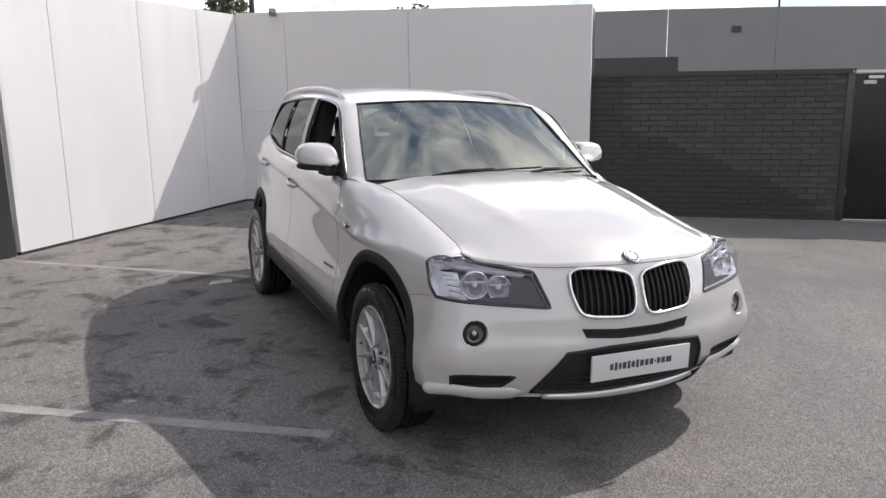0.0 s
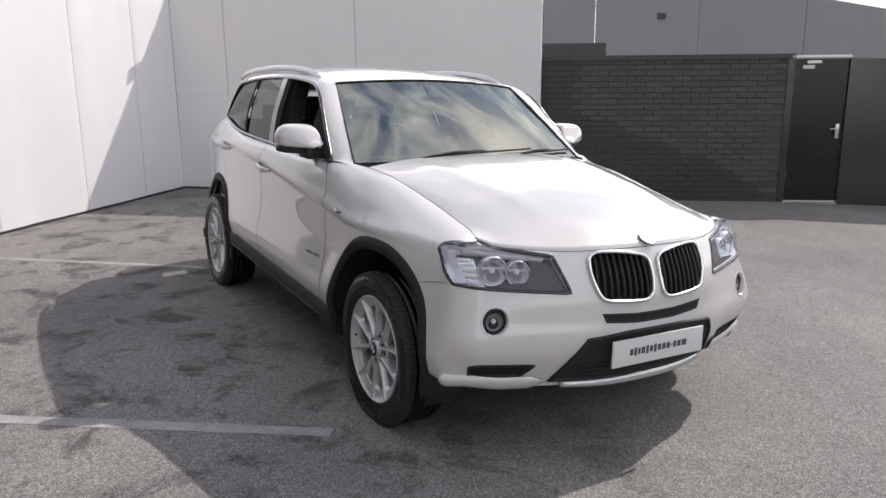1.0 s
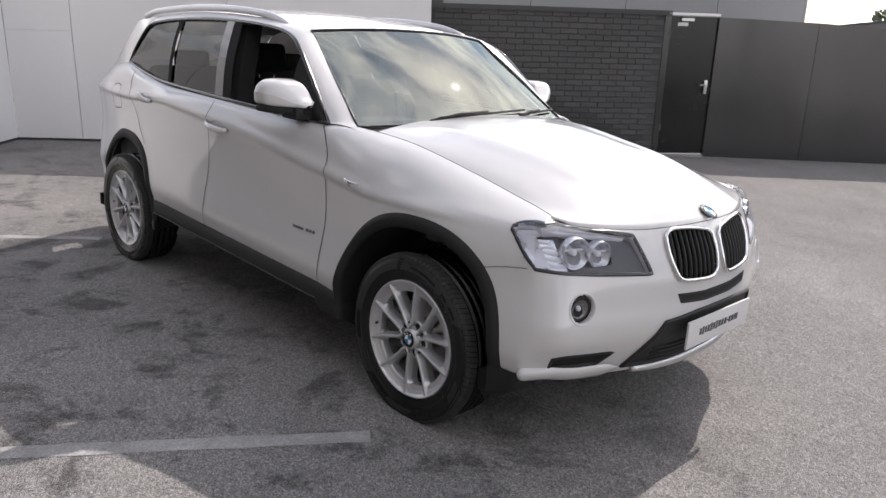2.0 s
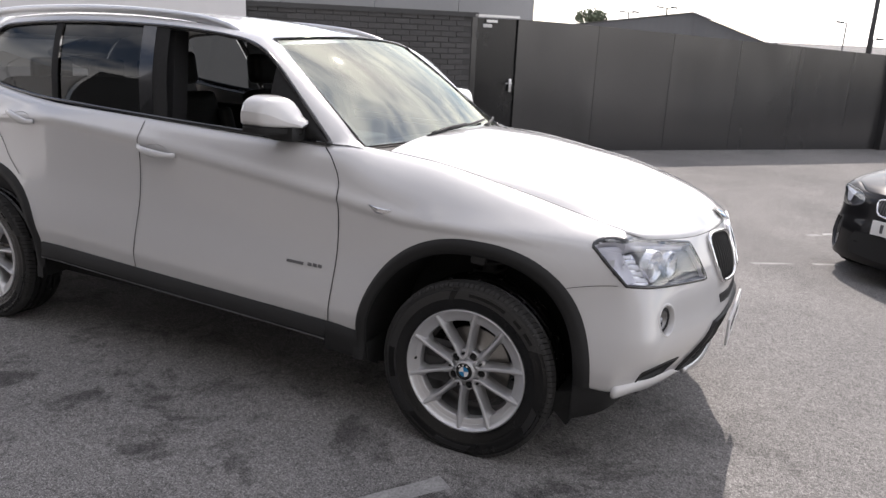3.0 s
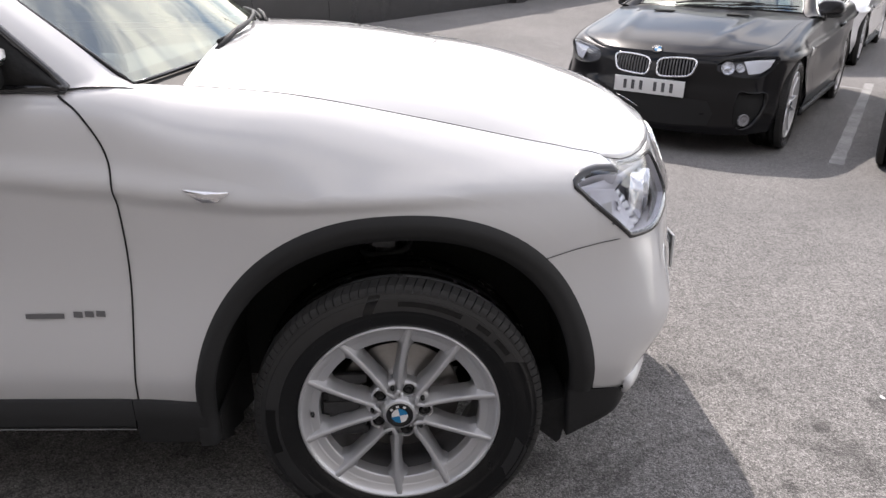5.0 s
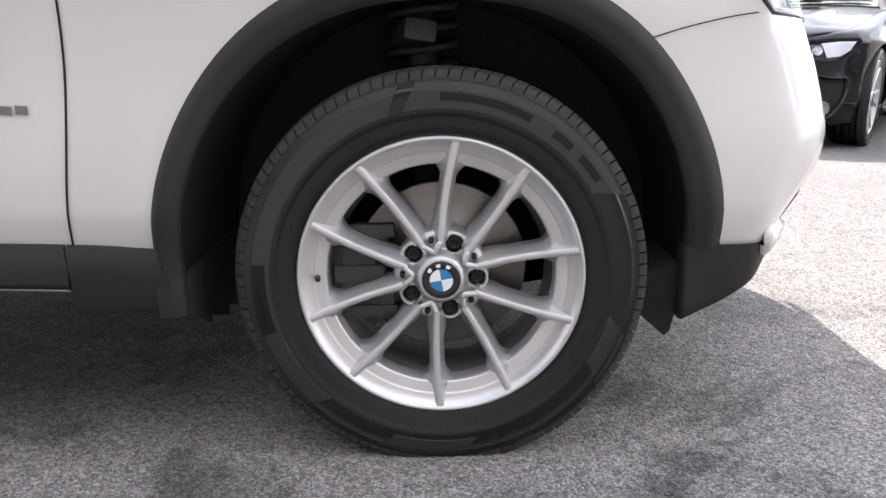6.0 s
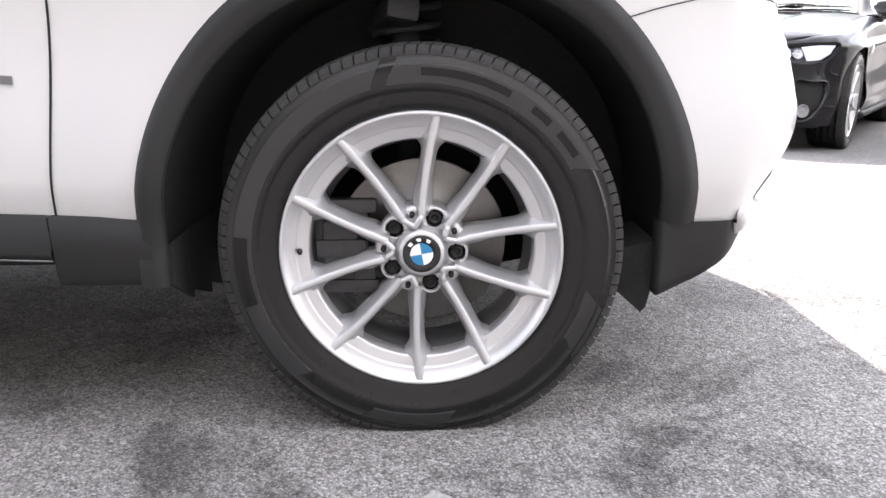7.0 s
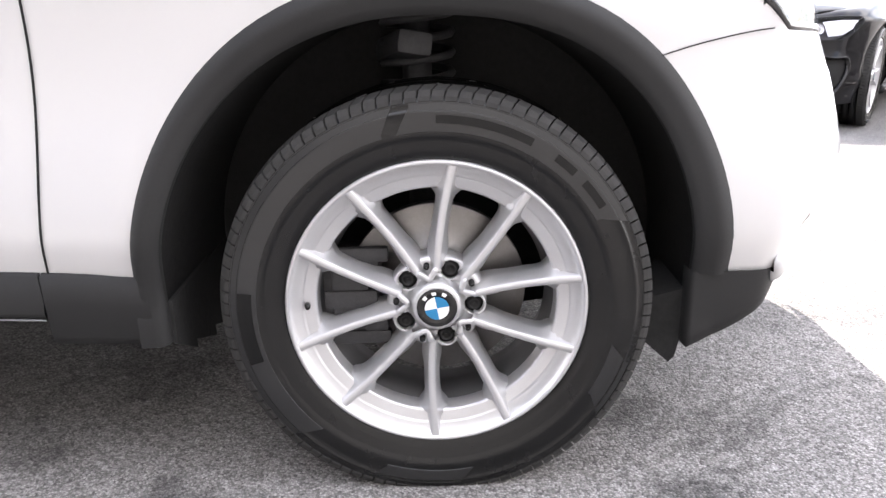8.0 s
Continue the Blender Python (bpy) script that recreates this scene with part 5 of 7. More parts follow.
for sd in (-1, 1):
    for yw in (0.0, 2.81):
        arch_trim(suv, suv_sh, sd, yw, 0.428, 0.290)
        wheel_well(suv, suv_sh, sd, yw, 0.452, 0.56, 0.362)
        # stepped splash shield behind the wheel
        edge = [(0.906, 0.36), (0.906, 0.284), (0.812, 0.232), (0.812, 0.248), (0.700, 0.204), (0.700, 0.226), (0.56, 0.175), (0.56, 0.36)]
        v = [(sd * x, yw + y, z) for y in (0.430, 0.437) for x, z in edge]
        fl = [tuple(range(8)), tuple(range(8, 16))[::-1]] + [(k, k + 8, (k + 1) % 8 + 8, (k + 1) % 8) for k in range(8)]
        part("splash_shield", mesh_of("shield", v, fl, False), LINER, suv)
        strut = [(sd * 0.66, yw + 0.02, 0.40), (sd * 0.63, yw + 0.03, 0.85)]
        part("damper", tube(strut, 0.028, 10), IRON, suv)
        coil = [(sd * (0.65 - 0.03 * t / 6), yw + 0.025 + 0.062 * math.cos(t * 2 * math.pi), 0.60 + 0.035 * t + 0) for t in np.linspace(0, 6, 90)]
        coil = [(x + sd * 0.062 * math.sin(t * 2 * math.pi), y, z) for (x, y, z), t in zip(coil, np.linspace(0, 6, 90))]
        part("coil_spring", tube(coil, 0.0075, 6), IRON, suv)
        arm = box((-0.10, -0.03, -0.02), (0.10, 0.03, 0.02), 0.01)
        turn_bm(arm, Matrix.Translation((sd * 0.68, yw + 0.05, 0.735)) @ pose(0, 0, 0, 10, 8, 15))
        part("suspension_arm", arm, IRON, suv)
    # sill cladding between the arches, in two lengths with a step
    for y0, y1 in ((0.455, 0.624), (0.626, 2.325)):
        rows = []
        for y in np.linspace(y0, y1, 3 if y1 < 1 else 30):
            zt = float(np.interp(y, SUV["hem"][0], SUV["hem"][1])) + 0.004
            pr = [(zt, -0.002), (zt - 0.004, 0.012), (zt - 0.052, 0.014), (zt - 0.066, 0.020), (zt - 0.076, 0.018), (zt - 0.082, -0.01), (zt - 0.078, -0.16)]
            if y1 < 1:
                pr = [(zt, -0.002), (zt - 0.004, 0.012), (zt - 0.05, 0.016), (0.310, 0.014), (0.293, 0.006), (0.284, -0.02), (0.284, -0.15)]
            row = []
            for z, o in pr:
                p = on_side(suv_sh, sd, y, max(z, 0.34), 0.0)
                row.append((p[0] + sd * o, y, z))
            rows.append(row)
        sill = part("sill_trim", grid_mesh(rows), PLASTIC, suv, "dark grey plastic sill")
        if y1 > 1:
            # pale tube paints in the light that the sill's lower edge catches
            part("edge_strip", tube([Vector(r[4]) + Vector((sd * 0.001, 0, -0.003)) for r in rows], 0.0016, 6), EDGE_GLINT, sill, "thin pale strip standing in for light on the sill edge")
    # lower corner of the front bumper: a black wedge that carries on the arch trim, then the white lip
    rows = []
    for f in np.linspace(0, 1, 22):
        y = -0.420 - 0.165 * f
        s = suv_sh.s_y(y)
        o = 0.006 - 0.012 * sstep(0.7, 1.0, f)
        zt = 0.382
        zb = 0.246 + 0.056 * f + 0.044 * f ** 2.6
        row = []
        for g in np.linspace(0, 1, 6):
            z = zt + (zb - zt) * g
            q = suv_sh.raw(sd * s, 0.39, o - 0.012 * g * g * min(1.0, f * 4))
            row.append(Vector((q[0], y, z)))
        e = row[-1]
        row.append(Vector((e[0] - sd * 0.02, e[1], e[2] - 0.004)))
        row.append(Vector((e[0] - sd * 0.25, e[1] + 0.03, e[2] + 0.005)))
        rows.append(row)
    first = [p + Vector((-sd * 0.04, 0.002, 0)) for p in rows[0]]
    rows.insert(0, first)
    part("bumper_corner", grid_mesh(rows), PLASTIC, suv, "dark grey plastic bumper corner")
    rows = []
    for f in [0.0, 0.006, 0.014, 0.026, 0.042] + list(np.linspace(0.065, 1, 20)):
        s = suv_sh.s_y(-0.550) + (suv_sh.s_x(0.48) - suv_sh.s_y(-0.550)) * f
        full = math.sqrt(max(0.0, 1 - (1 - min(f / 0.042, 1.0)) ** 2)) * (1 - 0.8 * sstep(0.80, 1.0, f))
        e = 1 - 0.50 * sstep(0.08, 0.45, f)
        row = []
        for z, o in ((0.408, -0.006), (0.399, 0.016), (0.380, 0.022), (0.360, 0.014), (0.346, -0.004), (0.348, -0.10)):
            q = suv_sh.raw(sd * s, max(z, 0.345), 0.004 + ((o * e if o > -0.05 else o) - 0.004) * full)
            row.append(Vector((q[0], q[1], 0.376 + (z - 0.376) * full - 0.022 * sstep(0.1, 0.6, f))))
        rows.append(row)
    part("bumper_lip", grid_mesh(rows), PAINT_WHITE, suv)
    edge = [(-0.340, 0.320), (-0.352, 0.248), (-0.402, 0.202), (-0.412, 0.212), (-0.420, 0.252), (-0.420, 0.340)]
    v = [(sd * x, y, z) for x in (0.70, 0.855) for y, z in edge]
    fl = [tuple(range(6)), tuple(range(6, 12))[::-1]] + [(k, k + 6, (k + 1) % 6 + 6, (k + 1) % 6) for k in range(6)]
    part("air_deflector", mesh_of("flap", v, fl, False), LINER, suv, "black rubber air deflector")
    mirror_pod(suv, 0.938, 0.876, 1.249, PAINT_WHITE, sd, 0.205, 0.185, 0.122)
    door_handle(suv, suv_sh, 1.430, 1.650, 1.014, 1.034, sd, PAINT_WHITE)
    door_handle(suv, suv_sh, 2.340, 2.540, 1.078, 1.100, sd, PAINT_WHITE)
    # dark lining of the middle pillar
    v = [(sd * (x - i), y, z) for x, z, y0, y1 in ((0.795, 1.08, 1.56, 1.78), (0.645, 1.540, 1.67, 1.86)) for i in (0.0, 0.09) for y in (y0, y1)]
    part("pillar_lining", mesh_of("lining", v, [(0, 1, 5, 4), (2, 6, 7, 3), (0, 4, 6, 2), (1, 3, 7, 5), (0, 2, 3, 1), (4, 5, 7, 6)], False), INTERIOR, suv)
    # roof rail
    rail = [(sd * x, y, z) for x, y, z in spline([(0.640, 1.25, 1.520), (0.634, 1.34, 1.563), (0.630, 1.55, 1.602), (0.624, 2.0, 1.624), (0.616, 2.5, 1.617), (0.606, 2.90, 1.592), (0.600, 3.05, 1.562)], 30)]
    part("roof_rail", tube(rail, 0.016, 8, squash=1.2), SATIN, suv, "satin silver roof rail")
    # small chrome side badge and the bars of the model mark
    b = [(0.447, 0.928), (0.345, 0.917), (0.375, 0.900), (0.405, 0.901)]
    part("side_badge", suv_sh.patch(dense_loop([(suv_sh.s_y(y), z) for y, z in b], 0.01), sd, 0.004, 3, 0.006), CHROME, suv, "small chrome wedge badge")
    for y0, y1, h in ((0.655, 0.675, 0.014), (0.680, 0.700, 0.014), (0.705, 0.725, 0.014), (0.745, 0.830, 0.012)):
        q = [(y0, 0.632), (y1, 0.634), (y1, 0.634 + h), (y0, 0.632 + h)]
        part("model_mark", suv_sh.patch([(suv_sh.s_y(y), z) for y, z in q], sd, 0.003, 2), BARREL, suv, "dull silver model mark")

# skid strip under the front
pts = [suv_sh.point(x, 0.344 - 0.014 * math.cos(x / 0.46 * math.pi / 2), 0.012) for x in np.linspace(-0.43, 0.43, 25)]
part("skid_strip", tube(pts, [0.006 + 0.010 * math.cos(x / 0.47 * math.pi / 2) ** 0.4 for x in np.linspace(-0.43, 0.43, 25)], 8, squash=1.3), SATIN, suv, "satin silver skid strip")
rows = []
for f in np.linspace(0, 1, 4):
    rows.append([(x, suv_sh.raw(x, 0.35)[1] + 0.03 + 0.5 * f, 0.322 - 0.07 * f) for x in np.linspace(-0.70, 0.70, 15)])
part("under_tray", grid_mesh(rows), LINER, suv)
floor = box((-0.74, 0.45, 0.27), (0.74, 3.5, 0.34), 0.03)
box((-0.55, -0.45, 0.25), (0.55, 0.47, 0.33), 0.02, bm=floor)
part("under_floor", floor, LINER, suv)
# badge on the bonnet
roundel(suv, Matrix.Translation((0.0, -0.762, 0.920)) @ Vector((0, -0.52, 0.85)).to_track_quat('X', 'Z').to_matrix().to_4x4(), 0.040)


def number_plate(car, sh, x0, x1, zc, off, bars, y_tilt=0.0):
    """A white plate with a dark rim; the writing is set as plain bars."""
    p = sh.point(0.0, zc, off)
    b = box((x0, p[1] - 0.010, zc - 0.056), (x1, p[1], zc + 0.056), 0.004)
    pl = part("number_plate", b, PLATE_WHITE, car, "white plate with dark characters shown as bars")
    for a, c, h in bars:
        q = box((a, p[1] - 0.0115, zc - h / 2), (c, p[1] - 0.009, zc + h / 2), 0.0)
        part("plate_bar", q, INK, pl)
    return pl


letters = []
x = -0.168
for k, (wd, h) in enumerate([(0.017, .026), (0.013, .034), (0.013, .026), (0.018, .028), (0.013, .034), (0.017, .026), (0.013, .034), (0.019, .026), (0.018, .026), (0.018, .026), (0.006, .008), (0.016, .026), (0.019, .026), (0.028, .026)]):
    letters.append((x, x + wd, h))
    x += wd + 0.0075
number_plate(suv, suv_sh, -0.26, 0.26, 0.482, 0.030, letters)


def front_seat(car, x, y, dz=0.0):
    """A bucket seat with bolsters and a head restraint on two rods."""
    s = box((x - 0.25, y - 0.25, 0.60 + dz), (x + 0.25, y + 0.25, 0.76 + dz), 0.05, 3)
    for k in (-1, 1):
        box((x + k * 0.235 - 0.045, y - 0.22, 0.62 + dz), (x + k * 0.235 + 0.045, y + 0.22, 0.80 + dz), 0.04, 3, bm=s)
    seat = part("front_seat", s, LEATHER, car, "dark leather front seat")
    b = box((-0.22, -0.06, 0.0), (0.22, 0.06, 0.56), 0.05, 3)
    for k in (-1, 1):
        box((k * 0.225 - 0.04, -0.10, 0.06), (k * 0.225 + 0.04, 0.05, 0.46), 0.035, 3, bm=b)
    turn_bm(b, Matrix.Translation((x, y + 0.24, 0.70 + dz)) @ pose(0, 0, 0, -16, 0, 0))
    part("backrest", b, LEATHER, seat)
    h = box((-0.13, -0.05, 0.0), (0.13, 0.05, 0.17), 0.045, 3)
    turn_bm(h, Matrix.Translation((x, y + 0.415, 1.275 + dz)) @ pose(0, 0, 0, -8, 0, 0))
    part("head_restraint", h, LEATHER, seat)
    for k in (-1, 1):
        part("rod", tube([(x + k * 0.05, y + 0.40, 1.20 + dz), (x + k * 0.05, y + 0.42, 1.31 + dz)], 0.006, 6), CHROME, seat)


def cabin(car, y_dash, y_front, y_rear, zbelt, wide, wheel_x, dz=0.0, floor_out=0.0):
    t = box((-wide - floor_out, y_dash, 0.40), (wide + floor_out, y_rear + 0.75, 0.46), 0.01)
    part("cabin_floor", t, INTERIOR, car)
    for sd in (-1, 1):
        b = box((sd * (wide + 0.03) - 0.03, y_dash, 0.42), (sd * (wide + 0.03) + 0.03, y_rear + 0.7, zbelt - 0.03), 0.025)
        part("door_lining", b, INTERIOR, car)
    d = box((-wide, y_dash - 0.08, 0.75), (wide, y_dash + 0.34, zbelt - 0.05), 0.07, 3)
    box((wheel_x - 0.19, y_dash + 0.16, zbelt - 0.09), (wheel_x + 0.19, y_dash + 0.36, zbelt + 0.005), 0.04, 3, bm=d)
    part("dashboard", d, INTERIOR, car)
    ring = [(wheel_x + 0.185 * math.cos(a), 0.09 * -math.sin(a) * 0.8, 0.165 * math.sin(a)) for a in np.linspace(0, 2 * math.pi, 41)[:-1]]
    ring = [(x, y_dash + 0.47 + y, zbelt - 0.11 + z) for x, y, z in ring]
    sw = part("steering_wheel", tube(ring, 0.016, 8, True), LEATHER, car)
    hb = box((wheel_x - 0.075, y_dash + 0.43, zbelt - 0.17), (wheel_x + 0.075, y_dash + 0.49, zbelt - 0.06), 0.025)
    part("wheel_boss", hb, LEATHER, sw)
    for k in (-1, 1):
        part("wheel_spoke", tube([(wheel_x + k * 0.06, y_dash + 0.46, zbelt - 0.115), (wheel_x + k * 0.18, y_dash + 0.47, zbelt - 0.11)], 0.014, 6), LEATHER, sw)
    for x in (-0.37, 0.37):
        front_seat(car, x, y_front, min(0.0, 1.03 * (zbelt - 1.12)))
    b = box((-wide + 0.04, y_rear - 0.28, 0.56), (wide - 0.04, y_rear + 0.25, 0.76), 0.06, 3)
    rs = part("rear_seat", b, LEATHER, car, "dark leather rear bench")
    b = box((-wide + 0.06, -0.07, 0), (wide - 0.06, 0.07, 0.60), 0.05, 3)
    turn_bm(b, Matrix.Translation((0, y_rear + 0.27, 0.68)) @ pose(0, 0, 0, -18, 0, 0))
    part("backrest", b, LEATHER, rs)
    for x in (-0.38, 0.0, 0.38):
        h = box((x - 0.12, y_rear + 0.42, zbelt + 0.10), (x + 0.12, y_rear + 0.50, zbelt + 0.24), 0.035, 3)
        part("head_restraint", h, LEATHER, rs)
    mb = box((-0.11, y_dash + 0.52, zbelt + 0.28 + dz), (0.11, y_dash + 0.55, zbelt + 0.34 + dz), 0.014)
    part("rear_view_mirror", mb, INTERIOR, car)


cabin(suv, 0.60, 1.52, 2.40, 1.12, 0.745, -0.37, floor_out=0.13)

# ---- the yard ----


def ground_z(x, y):
    """Level under the car, falling gently away along the yard."""
    a, b = 0.806 * x - 0.592 * y, -0.592 * x - 0.806 * y
    by_wall = float(np.interp(a, [0.8, 1.6, 3.0, 12.3, 23.0, 60.0], [0.0, -0.02, -0.07, -0.38, -0.80, -1.2]))
    middle = float(np.interp(a, [0.8, 1.6, 3.0, 4.4, 8.0, 12.0, 23.0, 60.0], [0.0, -0.04, -0.16, -0.28, -0.48, -0.62, -0.95, -1.2]))
    w = sstep(1.5, 6.0, -b)
    under_car = -0.0367 * min(max(x + 1.0, 0.0), 2.0) * (1 - sstep(3.6, 6.5, y))
    return min(by_wall * w + middle * (1 - w), under_car)


def build_ground():
    near = list(np.arange(-8, 30.01, 0.5))
    xs = [-900, -300, -100, -40, -20, -12] + near + [36, 45, 60, 100, 300, 900]
    ys = [-900, -300, -100, -60, -40] + list(np.arange(-30, 16.01, 0.5)) + [20, 30, 60, 100, 300, 900]
    rows = [[(x, y, ground_z(x, y)) for y in ys] for x in xs]
    me = grid_mesh(rows)
    me.flip_normals()
    ob = part("ground", me, ASPHALT, None)
    tagged(ob, "worn grey asphalt yard with stains and light stones", "ground", kind="structure")
    return ob


build_ground()


def paint_line(p, q, width):
    """A worn painted line, a thin sheet just above the asphalt."""
    p, q = np.array(p, float), np.array(q, float)
    d = (q - p) / np.linalg.norm(q - p)
    n = np.array([-d[1], d[0]]) * width / 2
    m = max(2, int(np.linalg.norm(q - p) / 0.1))
    rows = []
    for i in range(m + 1):
        c = p + (q - p) * i / m
        w = 1 + 0.12 * math.sin(i * 1.7) * math.cos(i * 0.63)
        rows.append([(*(c + n * w), ground_z(*(c + n)) + 0.002), (*(c - n * w), ground_z(*(c - n)) + 0.002)])
    me = grid_mesh(rows)
    me.flip_normals()
    return tagged(part("parking_line", me, LINE, None), "faded pale parking bay line on the asphalt", "road marking", "parking bay lines", "structure")


W = np.array([0.806, -0.592])
paint_line((-3.6, 1.75), (-1.14, -0.050), 0.085)
paint_line((-4.2, 6.3), (-0.9, 3.35), 0.07)
paint_line((2.63, -3.10), (6.3, -5.52), 0.095)
paint_line((3.11, -0.80), (3.44, -1.10), 0.05)
paint_line((3.60, -1.26), (3.80, -1.45), 0.05)
paint_line((5.0, -1.2), (6.1, -2.0), 0.06)
paint_line((5.85, -5.30), (6.35, -4.85), 0.07)


def paint_fleck(x, y, r, seed):
    """A torn scrap of old line paint on the asphalt."""
    rnd = random.Random(seed)
    pts = [(x + r * rnd.uniform(0.5, 1.2) * math.cos(a), y + r * rnd.uniform(0.4, 0.9) * math.sin(a)) for a in np.linspace(0, 2 * math.pi, 10)[:-1]]
    v = [(px, py, ground_z(px, py) + 0.004) for px, py in pts]
    tagged(part("paint_fleck", mesh_of("fleck", v, [tuple(range(9))], False), PLATE_WHITE, None), "small scrap of old white paint on the asphalt", "road marking", "paint scraps", "structure")


for k, (x, y, r) in enumerate(((-0.43, -1.58, 0.012), (-0.54, -1.56, 0.015), (-0.40, -1.82, 0.010), (-0.55, -1.86, 0.020), (-0.71, -1.75, 0.013), (-0.90, -1.56, 0.010))):
    paint_fleck(x, y, r, k)


def upright(name, p, q, z0, z1, thick, material, parent=None, label="", z0q=None, z1q=None, bevel=0.0, wave=0.0, nx=2, nz=2):
    """A standing board from p to q in plan, its face towards the yard, its thickness behind."""
    p, q = Vector((*p, 0)), Vector((*q, 0))
    d = (q - p).normalized()
    n = Vector((d.y, -d.x, 0))
    if n.dot(Vector((-2, -2, 0)) - p) < 0:
        n = -n
    z0q = z0 if z0q is None else z0q
    z1q = z1 if z1q is None else z1q
    front, rear = [], []
    for i in range(nx):
        f = i / (nx - 1)
        fr, rr = [], []
        for j in range(nz):
            g = j / (nz - 1)
            c = p + (q - p) * f
            z = (z0 + (z0q - z0) * f) * (1 - g) + (z1 + (z1q - z1) * f) * g
            w = 0.0
            if wave and 0 < i < nx - 1:
                w = wave * (noise.noise(Vector((c.x * 1.7, c.y * 1.7, z * 0.35))) + 0.35 * noise.noise(Vector((c.x * 4, c.y * 4, z * 1.2 + 3))))
            fr.append(c + n * w + Vector((0, 0, z)))
            rr.append(c - n * thick + Vector((0, 0, z)))
        front.append(fr)
        rear.append(rr)
    verts, faces = [], []
    for r in front + rear:
        verts += r
    N = nx * nz

    def vid(side, i, j):
        return side * N + i * nz + j
    for i in range(nx - 1):
        for j in range(nz - 1):
            faces.append((vid(0, i, j), vid(0, i + 1, j), vid(0, i + 1, j + 1), vid(0, i, j + 1)))
            faces.append((vid(1, i, j), vid(1, i, j + 1), vid(1, i + 1, j + 1), vid(1, i + 1, j)))
    for i in range(nx - 1):
        faces.append((vid(0, i, 0), vid(1, i, 0), vid(1, i + 1, 0), vid(0, i + 1, 0)))
        faces.append((vid(0, i, nz - 1), vid(0, i + 1, nz - 1), vid(1, i + 1, nz - 1), vid(1, i, nz - 1)))
    for j in range(nz - 1):
        faces.append((vid(0, 0, j), vid(0, 0, j + 1), vid(1, 0, j + 1), vid(1, 0, j)))
        faces.append((vid(0, nx - 1, j), vid(1, nx - 1, j), vid(1, nx - 1, j + 1), vid(0, nx - 1, j + 1)))
    bm = bmesh.new()
    bm.from_mesh(mesh_of(name, verts, faces, False))
    bmesh.ops.recalc_face_normals(bm, faces=bm.faces[:])
    smooth_bm(bm, 35)
    return part(name, bm, material, parent, label)


def lerp2(p, q, f):
    return (p[0] + (q[0] - p[0]) * f, p[1] + (q[1] - p[1]) * f)


# white boarded walls
WA, WB, WE = (-2.82, 5.38), (-0.02, 8.30), (3.78, 4.90)
wall_w = tagged(thing("wall_west", "white painted board wall with slightly rippled panels", "wall", kind="structure"))
cuts = [-0.55, 0.17, 0.50, 0.78, 1.0]
for a, b in zip([0.0] + cuts[1:-1], cuts[1:]):
    upright("panel", lerp2(WA, WB, a + 0.0012), lerp2(WA, WB, b - 0.0012), 0.03, 2.70, 0.06, WHITE_PANEL, wall_w, wave=0.026, nx=26, nz=16)
upright("wall_foot", lerp2(WA, WB, 0.0), lerp2(WA, WB, 1.0), 0.0, 0.03, 0.05, DARK_KERB, wall_w)
wall_n = tagged(thing("wall_north", "white board wall in shade with fine panel joints", "wall", kind="structure"))
for a, b in ((0.0, 0.155), (0.155, 0.52), (0.52, 1.0)):
    for zs, ze in (((0.03, 1.32), (1.323, 2.72)) if b < 0.2 else ((0.03, 2.72),)):
        zz = 2.72 - 0.10 * a if ze > 2 else ze
        zq = 2.72 - 0.10 * b if ze > 2 else ze
        upright("panel", lerp2(WB, WE, a + 0.0008), lerp2(WB, WE, b - 0.0008), zs, zz, 0.08, WHITE_PANEL, wall_n, z1q=zq, wave=0.006, nx=14, nz=10)
upright("wall_foot", WB, WE, -0.05, 0.03, 0.07, DARK_KERB, wall_n)
upright("end_board", (WE[0] + 0.005, WE[1] + 0.03), (WE[0] + 0.35, WE[1] + 0.43), -0.1, 2.61, 0.02, DARK_BOARD, wall_n)
# dark pier before the white wall's free end, and the yard closed behind the camera
wall_s = tagged(thing("wall_pier", "dark painted pier at the end of the white wall", "wall", kind="structure"))
upright("pier", (-3.4, 4.78), (-2.86, 5.34), 0.0, 2.9, 0.15, DARK_BOARD, wall_s)

# brick wall
BL = np.array([6.4, 3.2])


def along(s, back=0.0):
    """A place s metres along the north side of the yard, from the door's edge."""
    p = BL + W * s + np.array([0.592, 0.806]) * back
    return (float(p[0]), float(p[1]))


def gz(s):
    return ground_z(*along(s)) - 0.02


brick_wall = thing("wall_brick", "dark painted brick wall with a flat coping", "wall", kind="structure")
upright("mortar", along(-3.6), along(-0.06), -0.2, 1.74, 0.2, MORTAR, brick_wall)
upright("coping", along(-3.6, -0.03), along(0.02, -0.03), 1.725, 1.785, 0.26, COPING, brick_wall)

# door and the black boarded side
door = thing("door_1", "black steel door with a lever handle and a small white sign", "door", kind="structure")
upright("door_frame", along(-0.06, -0.012), along(0.02, -0.012), -0.12, 1.75, 0.12, DARK_BOARD, door)
upright("leaf", along(0.02, 0.03), along(0.68, 0.03), -0.06, 1.72, 0.05, BLACK_STEEL, door)
upright("head_strip", along(-0.02, -0.03), along(0.68, -0.03), 1.735, 1.765, 0.12, SATIN, door)
upright("threshold", along(0.0, -0.05), along(0.66, -0.05), gz(0.3) - 0.05, gz(0.3) + 0.035, 0.08, SATIN, door)
upright("sign", along(0.13, 0.022), along(0.27, 0.022), 1.60, 1.645, 0.006, PLATE_WHITE, door)
